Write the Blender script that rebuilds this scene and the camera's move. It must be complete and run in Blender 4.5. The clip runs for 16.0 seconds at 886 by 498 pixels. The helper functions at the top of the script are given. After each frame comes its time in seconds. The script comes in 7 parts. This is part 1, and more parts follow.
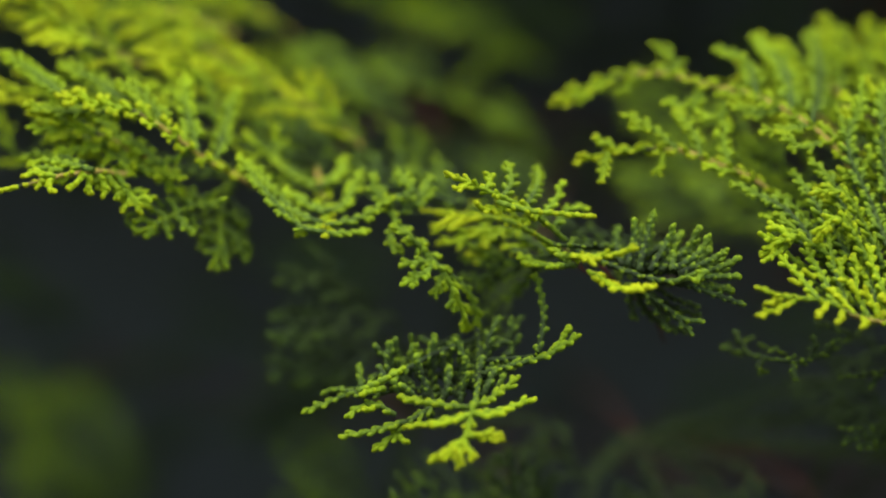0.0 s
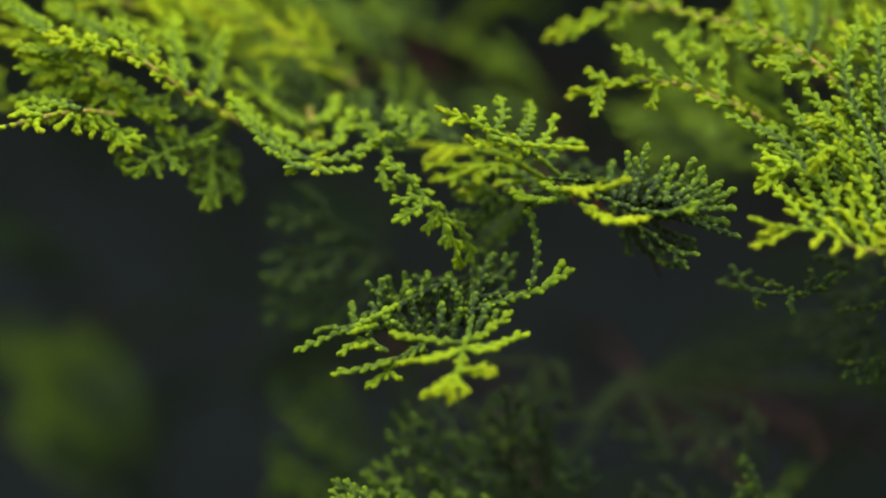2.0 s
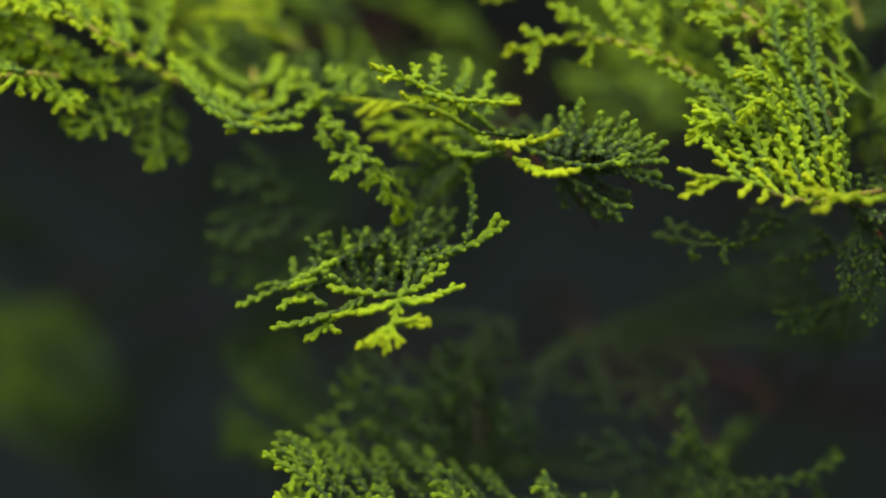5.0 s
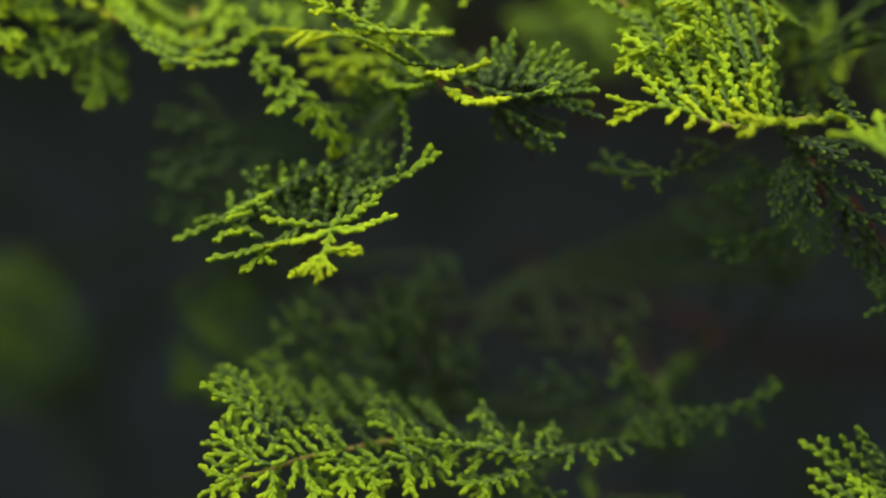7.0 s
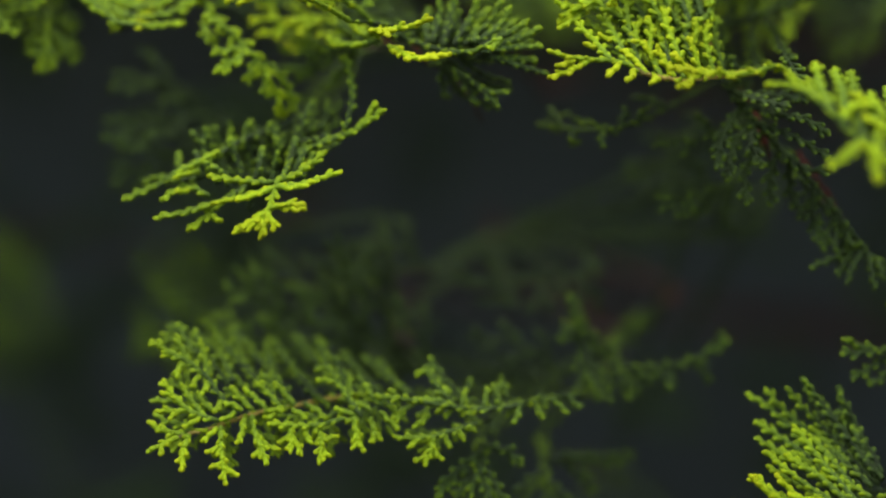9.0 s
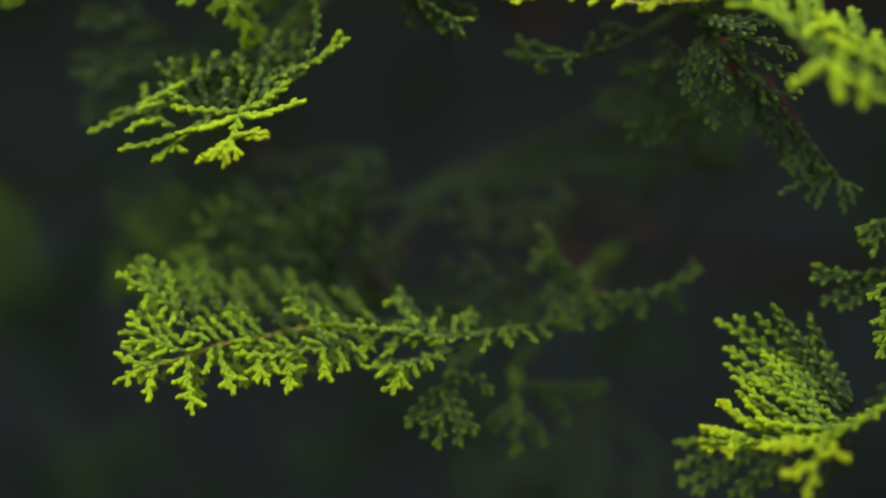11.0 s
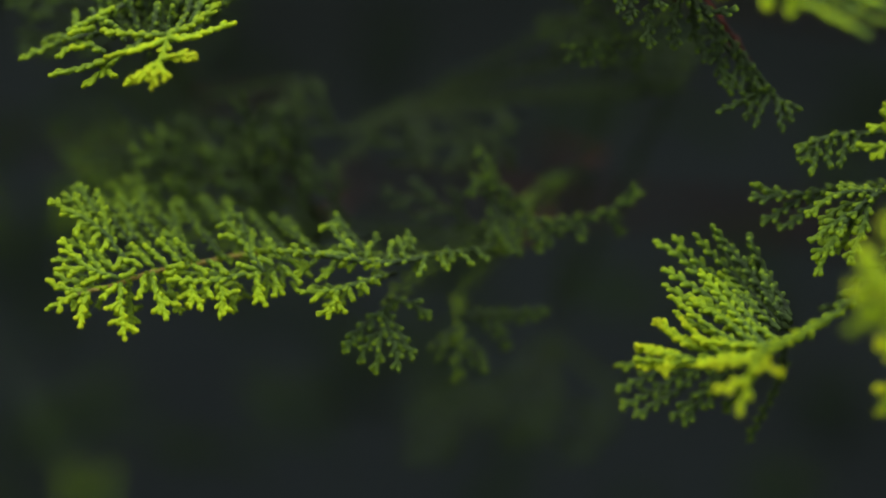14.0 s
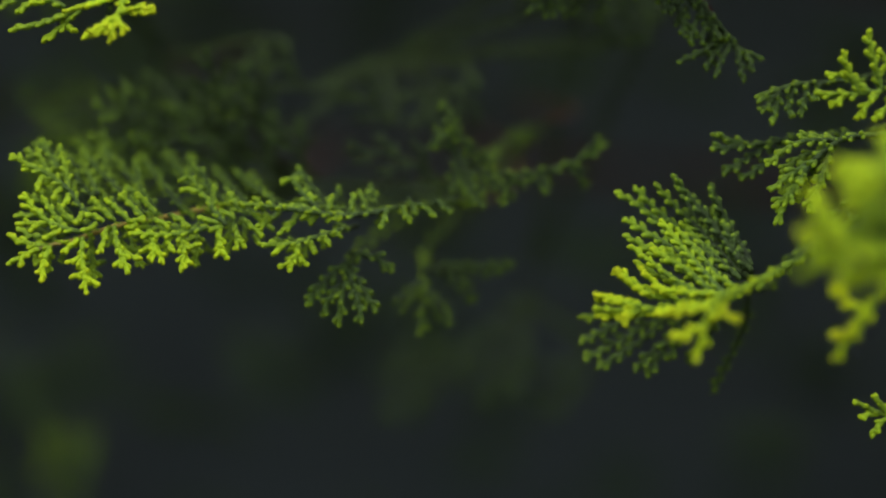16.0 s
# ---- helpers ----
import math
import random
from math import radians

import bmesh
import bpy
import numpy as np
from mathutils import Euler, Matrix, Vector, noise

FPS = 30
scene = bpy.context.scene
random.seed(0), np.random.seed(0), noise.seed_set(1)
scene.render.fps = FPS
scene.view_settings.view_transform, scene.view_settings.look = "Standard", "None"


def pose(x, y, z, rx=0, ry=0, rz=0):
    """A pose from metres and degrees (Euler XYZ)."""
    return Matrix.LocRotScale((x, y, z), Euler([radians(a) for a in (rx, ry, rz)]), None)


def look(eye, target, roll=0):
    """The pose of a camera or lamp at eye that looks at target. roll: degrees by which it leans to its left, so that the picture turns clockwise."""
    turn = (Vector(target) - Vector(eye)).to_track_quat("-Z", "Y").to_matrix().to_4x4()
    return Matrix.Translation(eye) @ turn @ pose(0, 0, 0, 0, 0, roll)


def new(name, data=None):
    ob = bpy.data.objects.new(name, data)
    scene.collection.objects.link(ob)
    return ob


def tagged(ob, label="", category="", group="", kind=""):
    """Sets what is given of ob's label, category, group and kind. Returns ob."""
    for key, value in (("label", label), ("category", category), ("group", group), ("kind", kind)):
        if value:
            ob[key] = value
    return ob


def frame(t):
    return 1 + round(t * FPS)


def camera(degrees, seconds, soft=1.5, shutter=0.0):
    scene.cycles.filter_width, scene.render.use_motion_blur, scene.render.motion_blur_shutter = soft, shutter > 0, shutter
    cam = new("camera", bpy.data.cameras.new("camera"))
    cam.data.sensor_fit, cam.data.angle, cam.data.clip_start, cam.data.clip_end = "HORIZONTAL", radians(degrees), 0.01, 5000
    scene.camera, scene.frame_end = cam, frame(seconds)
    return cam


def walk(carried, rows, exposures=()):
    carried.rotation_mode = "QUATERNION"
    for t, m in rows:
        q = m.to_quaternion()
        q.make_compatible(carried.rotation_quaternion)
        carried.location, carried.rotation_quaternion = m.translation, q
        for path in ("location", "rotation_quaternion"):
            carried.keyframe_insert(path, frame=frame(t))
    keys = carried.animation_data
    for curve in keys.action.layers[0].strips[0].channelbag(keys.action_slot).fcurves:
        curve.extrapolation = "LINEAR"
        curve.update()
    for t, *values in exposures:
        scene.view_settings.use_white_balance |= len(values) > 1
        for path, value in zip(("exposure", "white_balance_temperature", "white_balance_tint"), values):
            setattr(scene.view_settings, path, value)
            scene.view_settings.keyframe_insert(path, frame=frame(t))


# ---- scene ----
# ---------------------------------------------------------------- camera
# A macro lens, wide open: seconds, eye (m), yaw, pitch and roll (degrees).
PATH = [
    (0, -0.0202, -0.5307, 1.0412, -1.616, 1.740, 1.029),
    (0.5, -0.0171, -0.5282, 1.0371, -1.376, 1.511, 0.871),
    (1, -0.0144, -0.5266, 1.0350, -1.168, 1.171, 0.642),
    (1.5, -0.0115, -0.5253, 1.0314, -1.001, 1.200, 0.581),
    (2, -0.0102, -0.5255, 1.0314, -0.856, 0.924, 0.354),
    (2.5, -0.0061, -0.5260, 1.0277, -0.667, 1.024, 0.272),
    (3, -0.0048, -0.5270, 1.0258, -0.600, 0.744, 0.152),
    (3.5, -0.0018, -0.5283, 1.0241, -0.463, 0.892, 0.032),
    (4, 0.0020, -0.5306, 1.0237, -0.473, 0.796, -0.057),
    (6.5, 0.0278, -0.5393, 1.0096, -0.152, 0.476, -0.777),
    (7, 0.0339, -0.5400, 1.0044, -0.004, 0.353, -0.950),
    (7.5, 0.0389, -0.5408, 1.0010, -0.032, 0.357, -1.130),
    (8, 0.0442, -0.5418, 0.9990, 0.096, 0.245, -1.289),
    (8.5, 0.0481, -0.5429, 0.9956, 0.162, 0.314, -1.401),
    (9, 0.0531, -0.5438, 0.9933, 0.415, 0.180, -1.518),
    (9.5, 0.0580, -0.5441, 0.9900, 0.650, -0.115, -1.677),
    (12, 0.0735, -0.5403, 0.9768, 1.035, -0.721, -2.322),
    (12.5, 0.0770, -0.5402, 0.9746, 1.045, -0.662, -2.410),
    (13, 0.0802, -0.5390, 0.9711, 1.164, -1.033, -2.535),
    (13.5, 0.0842, -0.5380, 0.9687, 1.120, -1.354, -2.635),
    (14, 0.0873, -0.5368, 0.9650, 1.240, -1.322, -2.805),
    (14.5, 0.0907, -0.5363, 0.9652, 1.248, -1.520, -2.898),
    (15, 0.0942, -0.5359, 0.9635, 1.422, -1.595, -3.029),
    (15.5, 0.0981, -0.5368, 0.9608, 1.484, -1.679, -3.156),
    (16, 0.1010, -0.5374, 0.9569, 1.600, -1.928, -3.249),
]


def aim(x, y, z, yaw, pitch, roll):
    a, b = radians(yaw), radians(pitch)
    return look((x, y, z), (x - math.sin(a) * math.cos(b), y + math.cos(a) * math.cos(b), z + math.sin(b)), roll)


cam = camera(25, 16.0, soft=2.3)
cam.data.dof.use_dof = True
cam.data.dof.focus_distance = 0.553
cam.data.dof.aperture_fstop = 2.3
walk(cam, [(row[0], aim(*row[1:])) for row in PATH])

# ---------------------------------------------------------------- daylight
SUN_ELEVATION, SUN_TURN = 78.0, 200.0
world = bpy.data.worlds.new("overcast_sky")
scene.world = world
world.use_nodes = True
nt = world.node_tree
sky = nt.nodes.new("ShaderNodeTexSky")
sky.sky_type = "NISHITA"
sky.sun_disc = False
sky.sun_elevation, sky.sun_rotation = radians(SUN_ELEVATION), radians(SUN_TURN)
nt.nodes["Background"].inputs["Strength"].default_value = 0.14
haze = nt.nodes.new("ShaderNodeHueSaturation")  # thin cloud whitens the sky
haze.inputs["Saturation"].default_value = 0.5
nt.links.new(sky.outputs["Color"], haze.inputs["Color"])
nt.links.new(haze.outputs["Color"], nt.nodes["Background"].inputs["Color"])

sun = new("sun", bpy.data.lights.new("sun", "SUN"))
sun.data.energy, sun.data.angle, sun.data.color = 1.5, radians(50), (1.0, 0.97, 0.9)
az, el = radians(SUN_TURN), radians(SUN_ELEVATION)
toward = Vector((math.sin(az) * math.cos(el), math.cos(az) * math.cos(el), math.sin(el)))
sun.matrix_world = look(toward * 3, (0, 0, 0))
scene.view_settings.exposure = 1.46


# ---------------------------------------------------------------- materials
def material(name):
    m = bpy.data.materials.new(name)
    m.use_nodes = True
    nodes, links = m.node_tree.nodes, m.node_tree.links
    return m, nodes, links, nodes["Principled BSDF"]


def ramp(nodes, stops):
    node = nodes.new("ShaderNodeValToRGB")
    r = node.color_ramp
    while len(r.elements) < len(stops):
        r.elements.new(0.5)
    for e, (at, c) in zip(r.elements, stops):
        e.position, e.color = at, (*c, 1)
    return node


def foliage(name, stops, thin=0.3, gloss=0.6):
    """Scale leaves: the colour goes by growth, with shade painted in at the dark end (attribute: 0 tip, 1 old, 2 bark).
    """
    m, nodes, links, bsdf = material(name)
    age_shade = nodes.new("ShaderNodeAttribute")
    age_shade.attribute_name = "age_shade"
    coord = nodes.new("ShaderNodeTexCoord")
    blotch = nodes.new("ShaderNodeTexNoise")
    blotch.inputs["Scale"].default_value, blotch.inputs["Detail"].default_value = 160, 3
    grain = nodes.new("ShaderNodeTexNoise")
    grain.inputs["Scale"].default_value, grain.inputs["Detail"].default_value = 1900, 3
    each = nodes.new("ShaderNodeObjectInfo")
    links.new(coord.outputs["Object"], blotch.inputs["Vector"])
    links.new(coord.outputs["Object"], grain.inputs["Vector"])
    # the attribute halved, shifted a little by patches of older and younger growth
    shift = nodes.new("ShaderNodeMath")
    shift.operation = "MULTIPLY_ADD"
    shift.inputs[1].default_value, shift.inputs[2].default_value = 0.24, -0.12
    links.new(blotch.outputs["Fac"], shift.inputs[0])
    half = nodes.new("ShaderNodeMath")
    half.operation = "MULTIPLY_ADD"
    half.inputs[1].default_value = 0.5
    links.new(age_shade.outputs["Fac"], half.inputs[0])
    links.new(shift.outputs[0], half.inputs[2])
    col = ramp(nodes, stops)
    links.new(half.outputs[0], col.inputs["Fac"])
    # every branchlet a little lighter or darker, with fine grain
    vary = nodes.new("ShaderNodeMath")
    vary.operation = "MULTIPLY_ADD"
    vary.inputs[1].default_value, vary.inputs[2].default_value = 0.35, 0.62
    links.new(each.outputs["Random"], vary.inputs[0])
    fine = nodes.new("ShaderNodeMath")
    fine.operation = "MULTIPLY_ADD"
    fine.inputs[1].default_value = 0.4
    links.new(grain.outputs["Fac"], fine.inputs[0])
    links.new(vary.outputs[0], fine.inputs[2])
    hsv = nodes.new("ShaderNodeHueSaturation")
    links.new(col.outputs["Color"], hsv.inputs["Color"])
    links.new(fine.outputs[0], hsv.inputs["Value"])
    links.new(hsv.outputs["Color"], bsdf.inputs["Base Color"])
    bsdf.inputs["Roughness"].default_value = gloss
    bsdf.inputs["Specular IOR Level"].default_value = 0.08
    bump = nodes.new("ShaderNodeBump")
    bump.inputs["Strength"].default_value, bump.inputs["Distance"].default_value = 0.35, 0.0003
    links.new(grain.outputs["Fac"], bump.inputs["Height"])
    links.new(bump.outputs["Normal"], bsdf.inputs["Normal"])
    trans = nodes.new("ShaderNodeBsdfTranslucent")
    links.new(hsv.outputs["Color"], trans.inputs["Color"])
    mix = nodes.new("ShaderNodeMixShader")
    mix.inputs["Fac"].default_value = thin
    links.new(bsdf.outputs[0], mix.inputs[1])
    links.new(trans.outputs[0], mix.inputs[2])
    links.new(mix.outputs[0], nodes["Material Output"].inputs["Surface"])
    return m


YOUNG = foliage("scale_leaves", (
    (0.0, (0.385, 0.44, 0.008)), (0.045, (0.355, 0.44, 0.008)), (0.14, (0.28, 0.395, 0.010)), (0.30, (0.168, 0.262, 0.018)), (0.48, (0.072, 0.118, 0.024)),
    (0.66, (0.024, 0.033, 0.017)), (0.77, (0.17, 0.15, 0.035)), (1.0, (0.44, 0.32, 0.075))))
INNER_SHADE = foliage("shade_dark_scale_leaves", (
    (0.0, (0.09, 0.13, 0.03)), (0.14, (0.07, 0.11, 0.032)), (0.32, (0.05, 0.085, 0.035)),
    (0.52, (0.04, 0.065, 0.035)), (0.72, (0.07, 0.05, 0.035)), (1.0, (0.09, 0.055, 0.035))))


def bark_material(name, stops):
    m, nodes, links, bsdf = material(name)
    coord = nodes.new("ShaderNodeTexCoord")
    fibre = nodes.new("ShaderNodeTexNoise")
    fibre.inputs["Scale"].default_value, fibre.inputs["Detail"].default_value = 120, 6
    links.new(coord.outputs["Object"], fibre.inputs["Vector"])
    col = ramp(nodes, stops)
    links.new(fibre.outputs["Fac"], col.inputs["Fac"])
    links.new(col.outputs["Color"], bsdf.inputs["Base Color"])
    bsdf.inputs["Specular IOR Level"].default_value = 0.12
    bsdf.inputs["Roughness"].default_value = 0.85
    bump = nodes.new("ShaderNodeBump")
    bump.inputs["Strength"].default_value, bump.inputs["Distance"].default_value = 0.8, 0.002
    links.new(fibre.outputs["Fac"], bump.inputs["Height"])
    links.new(bump.outputs["Normal"], bsdf.inputs["Normal"])
    return m


def soil_material(name, dark, light, scale):
    m, nodes, links, bsdf = material(name)
    coord = nodes.new("ShaderNodeTexCoord")
    lumps = nodes.new("ShaderNodeTexNoise")
    lumps.inputs["Scale"].default_value, lumps.inputs["Detail"].default_value = scale, 8
    links.new(coord.outputs["Object"], lumps.inputs["Vector"])
    col = ramp(nodes, ((0.35, dark), (0.7, light)))
    links.new(lumps.outputs["Fac"], col.inputs["Fac"])
    links.new(col.outputs["Color"], bsdf.inputs["Base Color"])
    bsdf.inputs["Roughness"].default_value = 0.95
    bsdf.inputs["Specular IOR Level"].default_value = 0.1
    return m


BARK = bark_material("bark", ((0.3, (0.022, 0.010, 0.008)), (0.55, (0.065, 0.025, 0.018)), (0.8, (0.12, 0.052, 0.034))))
DEAD = bark_material("dead_twig_bark", ((0.3, (0.035, 0.010, 0.007)), (0.55, (0.085, 0.020, 0.013)), (0.8, (0.14, 0.04, 0.026))))
SOIL = soil_material("soil", (0.03, 0.022, 0.015), (0.10, 0.075, 0.05), 14)
DEPTHS = soil_material("depth_shade", (0.080, 0.096, 0.093), (0.090, 0.107, 0.102), 9)
HEDGE = soil_material("hedge_foliage", (0.015, 0.03, 0.01), (0.05, 0.09, 0.025), 40)

# ---------------------------------------------------------------- growing tools (millimetres round the point 0, 0, 1 m)
ORIGIN = Vector((0, 0, 1.0))
SIDES = 8
ANGLES = np.linspace(0, 2 * np.pi, SIDES, endpoint=False)
RNG = np.random.default_rng(7)


def unit(v):
    return v / (np.linalg.norm(v, axis=-1, keepdims=True) + 1e-12)


def curve_points(pts, step):
    """A smooth line (Catmull-Rom) through a few points, with even steps."""
    p = np.asarray(pts, float)
    ends = np.vstack([2 * p[0] - p[1], p, 2 * p[-1] - p[-2]])
    out = []
    for a, b, c, d in zip(ends, ends[1:], ends[2:], ends[3:]):
        s = np.linspace(0, 1, 12, endpoint=False)[:, None]
        out.append(0.5 * (2 * b + (c - a) * s + (2 * a - 5 * b + 4 * c - d) * s**2 + (3 * b - 3 * c + d - a) * s**3))
    line = np.vstack(out + [p[-1:]])
    far = np.r_[0, np.cumsum(np.linalg.norm(np.diff(line, axis=0), axis=1))]
    n = max(2, int(round(far[-1] / step)) + 1)
    at = np.linspace(0, far[-1], n)
    return np.stack([np.interp(at, far, line[:, k]) for k in range(3)], 1), far[-1]


class Growth:
    """Collects the tubes of one mesh."""

    def __init__(self):
        self.verts, self.quads, self.tris, self.age_shade, self.count, self.start = [], [], [], [], 0, {}

    def rings(self, centre, u, v, radius, age_shade, cap=True, on=None):
        """centre (n,3), frames u and v (n,3), radius (n, SIDES), age (n,). on: the tube that it grows from."""
        first, block = self.count, len(self.verts)
        n, k = len(centre), SIDES
        ring = centre[:, None] + radius[..., None] * (np.cos(ANGLES)[None, :, None] * u[:, None] + np.sin(ANGLES)[None, :, None] * v[:, None])
        self.verts.append(ring.reshape(-1, 3))
        self.age_shade.append(np.repeat(age_shade, k))
        i = self.count + np.arange((n - 1) * k).reshape(n - 1, k)
        j = np.roll(i, -1, axis=1)
        self.quads.append(np.stack([i, j, j + k, i + k], -1).reshape(-1, 4))
        self.count += n * k
        if cap:
            tip = centre[-1] + unit(centre[-1] - centre[-2]) * radius[-1].mean() * 0.7
            self.verts.append(tip[None])
            self.age_shade.append(age_shade[-1:])
            last = self.count - k + np.arange(k)
            self.tris.append(np.stack([last, np.roll(last, -1), np.full(k, self.count)], -1))
            self.count += 1
        self.start[block] = first
        if on is not None:  # grown together inside the joint
            near = int(np.argmin(((self.verts[on] - centre[0]) ** 2).sum(1))) + self.start[on]
            self.tris.append(np.array([[first, first + 1, near]]))
        return block

    def scaly(self, pts, radius, normal, old=17.0, node=1.5, age_shade0=0.0, bark_from=None, coarse=False, on=None):
        """A shoot clad in crossed pairs of scale leaves, from its base to its rounded tip."""
        line, length = curve_points(pts, node)
        nodes = len(line) - 1
        within = (0.0, 0.5) if coarse else (0.0, 0.28, 0.62, 0.93)
        bulge = (0.74, 1.06) if coarse else (0.87, 1.0, 1.06, 0.99)
        k = len(within)
        s = (np.arange(nodes)[:, None] + np.asarray(within)[None]).ravel()
        centre = np.stack([np.interp(s, np.arange(nodes + 1), line[:, c]) for c in range(3)], 1)
        way = unit(np.gradient(centre, axis=0))
        u = unit(normal - (way @ normal)[:, None] * way)
        v = np.cross(way, u)
        turn = np.repeat(np.arange(nodes) % 2, k)
        prof = np.tile(bulge, nodes)
        flare = np.tile((0.02, 0.14) if coarse else (0.02, 0.10, 0.22, 0.30), nodes)
        lobes = 1 + flare[:, None] * np.cos(2 * ANGLES[None] + np.pi * turn[:, None])
        left = (nodes - s) * (length / nodes)
        size = 0.95 * radius * (1 - 0.16 * s / max(nodes, 1)) * (1 + 0.05 * RNG.standard_normal(nodes).repeat(k))
        r = size[:, None] * prof[:, None] * lobes * (1 - 0.14 * np.abs(np.cos(ANGLES)))[None]
        r[-1] *= 0.62
        age_shade = age_shade0 + (0.58 + 0.14 * min(1.0, max(0.0, age_shade0 - 0.2) / 0.4)) * np.clip(left / old, 0, 1)
        age_shade = np.clip(age_shade - 0.10 * (np.tile(within, nodes) - 0.5) - (0.17 + (0.2 if coarse else 0.62) * max(0.0, age_shade0 - 0.45)) * np.exp(-left / 1.1), -0.3, 1.2)  # palest at the very tip
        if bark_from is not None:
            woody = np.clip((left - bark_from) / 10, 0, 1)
            age_shade = np.maximum(age_shade, 1.35 + 0.65 * woody) * (woody > 0) + age_shade * (woody <= 0)
            r *= (1 - 0.1 * woody)[:, None]
        return self.rings(centre, u, v, r, age_shade, on=on)

    def bare(self, pts, r0, r1, rough=0.08):
        line, length = curve_points(pts, max(2.0, r0 * 1.2))
        way = unit(np.gradient(line, axis=0))
        side = np.array([0.3, 0.2, 1.0])
        u = unit(np.cross(way, side))
        v = np.cross(way, u)
        r = np.linspace(r0, r1, len(line))[:, None] * (1 + rough * RNG.standard_normal((len(line), SIDES)))
        return self.rings(line, u, v, r, np.full(len(line), 2.0))

    def spindle(self, a, c, r, age_shade):
        """A plain three-sided shoot for foliage far out of focus."""
        way = unit(c - a)
        u = unit(np.cross(way, (0.31, 0.17, 1.0)))
        v = np.cross(way, u)
        ring = np.array([u, -0.5 * u + 0.87 * v, -0.5 * u - 0.87 * v])
        self.verts.append(np.vstack([a + 0.6 * r * ring, a + (c - a) * 0.7 + r * ring, c + way * r]))
        self.age_shade.append(np.repeat((age_shade + 0.5, age_shade + 0.2, age_shade), (3, 3, 1)))
        k = self.count
        self.quads.append(np.array([(0, 1, 4, 3), (1, 2, 5, 4), (2, 0, 3, 5)]) + k)
        self.tris.append(np.array([(3, 4, 6), (4, 5, 6), (5, 3, 6)]) + k)
        self.count += 7

    def add(self, other, m, base):
        """A copy of another growth, turned and moved by m, as seen from base."""
        m = np.array(m)
        v = np.vstack(other.verts) @ m[:3, :3].T + m[:3, 3] - base
        self.verts.append(v)
        self.age_shade += other.age_shade
        self.quads += [q + self.count for q in other.quads]
        self.tris += [q + self.count for q in other.tris]
        self.count += len(v)

    def mesh(self, name, mat):
        me = bpy.data.meshes.new(name)
        verts = np.vstack(self.verts) * 0.001
        quads = np.vstack(self.quads)
        tris = np.vstack(self.tris) if self.tris else np.zeros((0, 3), int)
        me.vertices.add(len(verts))
        me.vertices.foreach_set("co", verts.ravel())
        me.loops.add(quads.size + tris.size)
        me.loops.foreach_set("vertex_index", np.r_[quads.ravel(), tris.ravel()])
        me.polygons.add(len(quads) + len(tris))
        me.polygons.foreach_set("loop_start", np.r_[np.arange(len(quads)) * 4, quads.size + np.arange(len(tris)) * 3])
        me.update(calc_edges=True)
        me.shade_smooth()
        me.attributes.new("age_shade", "FLOAT", "POINT").data.foreach_set("value", np.concatenate(self.age_shade))
        me.materials.append(mat)
        return me


def side_shoots(g, axis, pts, tl, normal, radius, shift=0.0, spacing=1.85, skip=0.12, coarse=False, old=12.0, second=True):
    """Alternate side shoots in the plane of the spray, short near the tip."""
    line, length = curve_points(pts, 0.8)
    if length < 2:
        return
    way = unit(np.gradient(line, axis=0))
    at, side = max(length * skip, 1.2), 1 if RNG.random() < 0.5 else -1
    while at < length - 1.1:
        i = int(at / length * (len(line) - 1))
        t = way[i]
        n = unit(normal - (t @ normal) * t + RNG.normal(0, 0.11, 3))
        out = np.cross(n, t) * side
        left = length - at
        l = min(tl * RNG.uniform(0.72, 1.2), 1.0 + 0.62 * left) * min(1, 0.7 + at / 12)
        ang = radians(RNG.uniform(38, 50))
        d = unit(t * math.cos(ang) + out * math.sin(ang) + n * RNG.normal(0.05, 0.1))
        p0 = line[i]
        p1 = p0 + d * l * 0.55
        late = shift + 0.22 * min(1, left / 24)
        p2 = p0 + unit(d + t * 0.28 + RNG.normal(0, 0.06, 3)) * l
        shoot = g.scaly((p0, p1, p2), radius * RNG.uniform(0.84, 1.0), n, old=old, age_shade0=late, coarse=coarse, on=axis)
        if second and l > 3.8:
            for f, sd in ((0.36, side), (0.6, -side)):
                q = p0 + (p2 - p0) * f
                dd = unit(d * 0.75 + np.cross(n, d) * sd * 0.7 + RNG.normal(0, 0.08, 3))
                ll = l * (0.62 - 0.38 * f) * RNG.uniform(0.75, 1.1)
                if ll > 1.3:
                    g.scaly((q, q + dd * ll * 0.5, q + dd * ll), radius * 0.95, n, old=old, age_shade0=late, coarse=coarse, on=shoot)
        at += spacing * RNG.uniform(0.78, 1.25)
        side = -side


def child(name, me, parent):
    ob = new(name, me)
    ob.parent = parent
    return ob


def branch(label, *stem):
    """A branch: an Empty where its stem leaves the trunk, with the woody stem."""
    top = new("conifer_branch")
    top.location = ORIGIN + Vector(stem[0]) * 0.001
    top.empty_display_size = 0.02
    tagged(top, label, "branch", "branches of the conifer")
    base = np.asarray(stem[0], float)
    g = Growth()
    g.bare(np.asarray(stem, float) - base, 1.9, 0.9)
    child("stem", g.mesh("stem", BARK), top)
    return top, base, np.asarray(stem[-1], float)


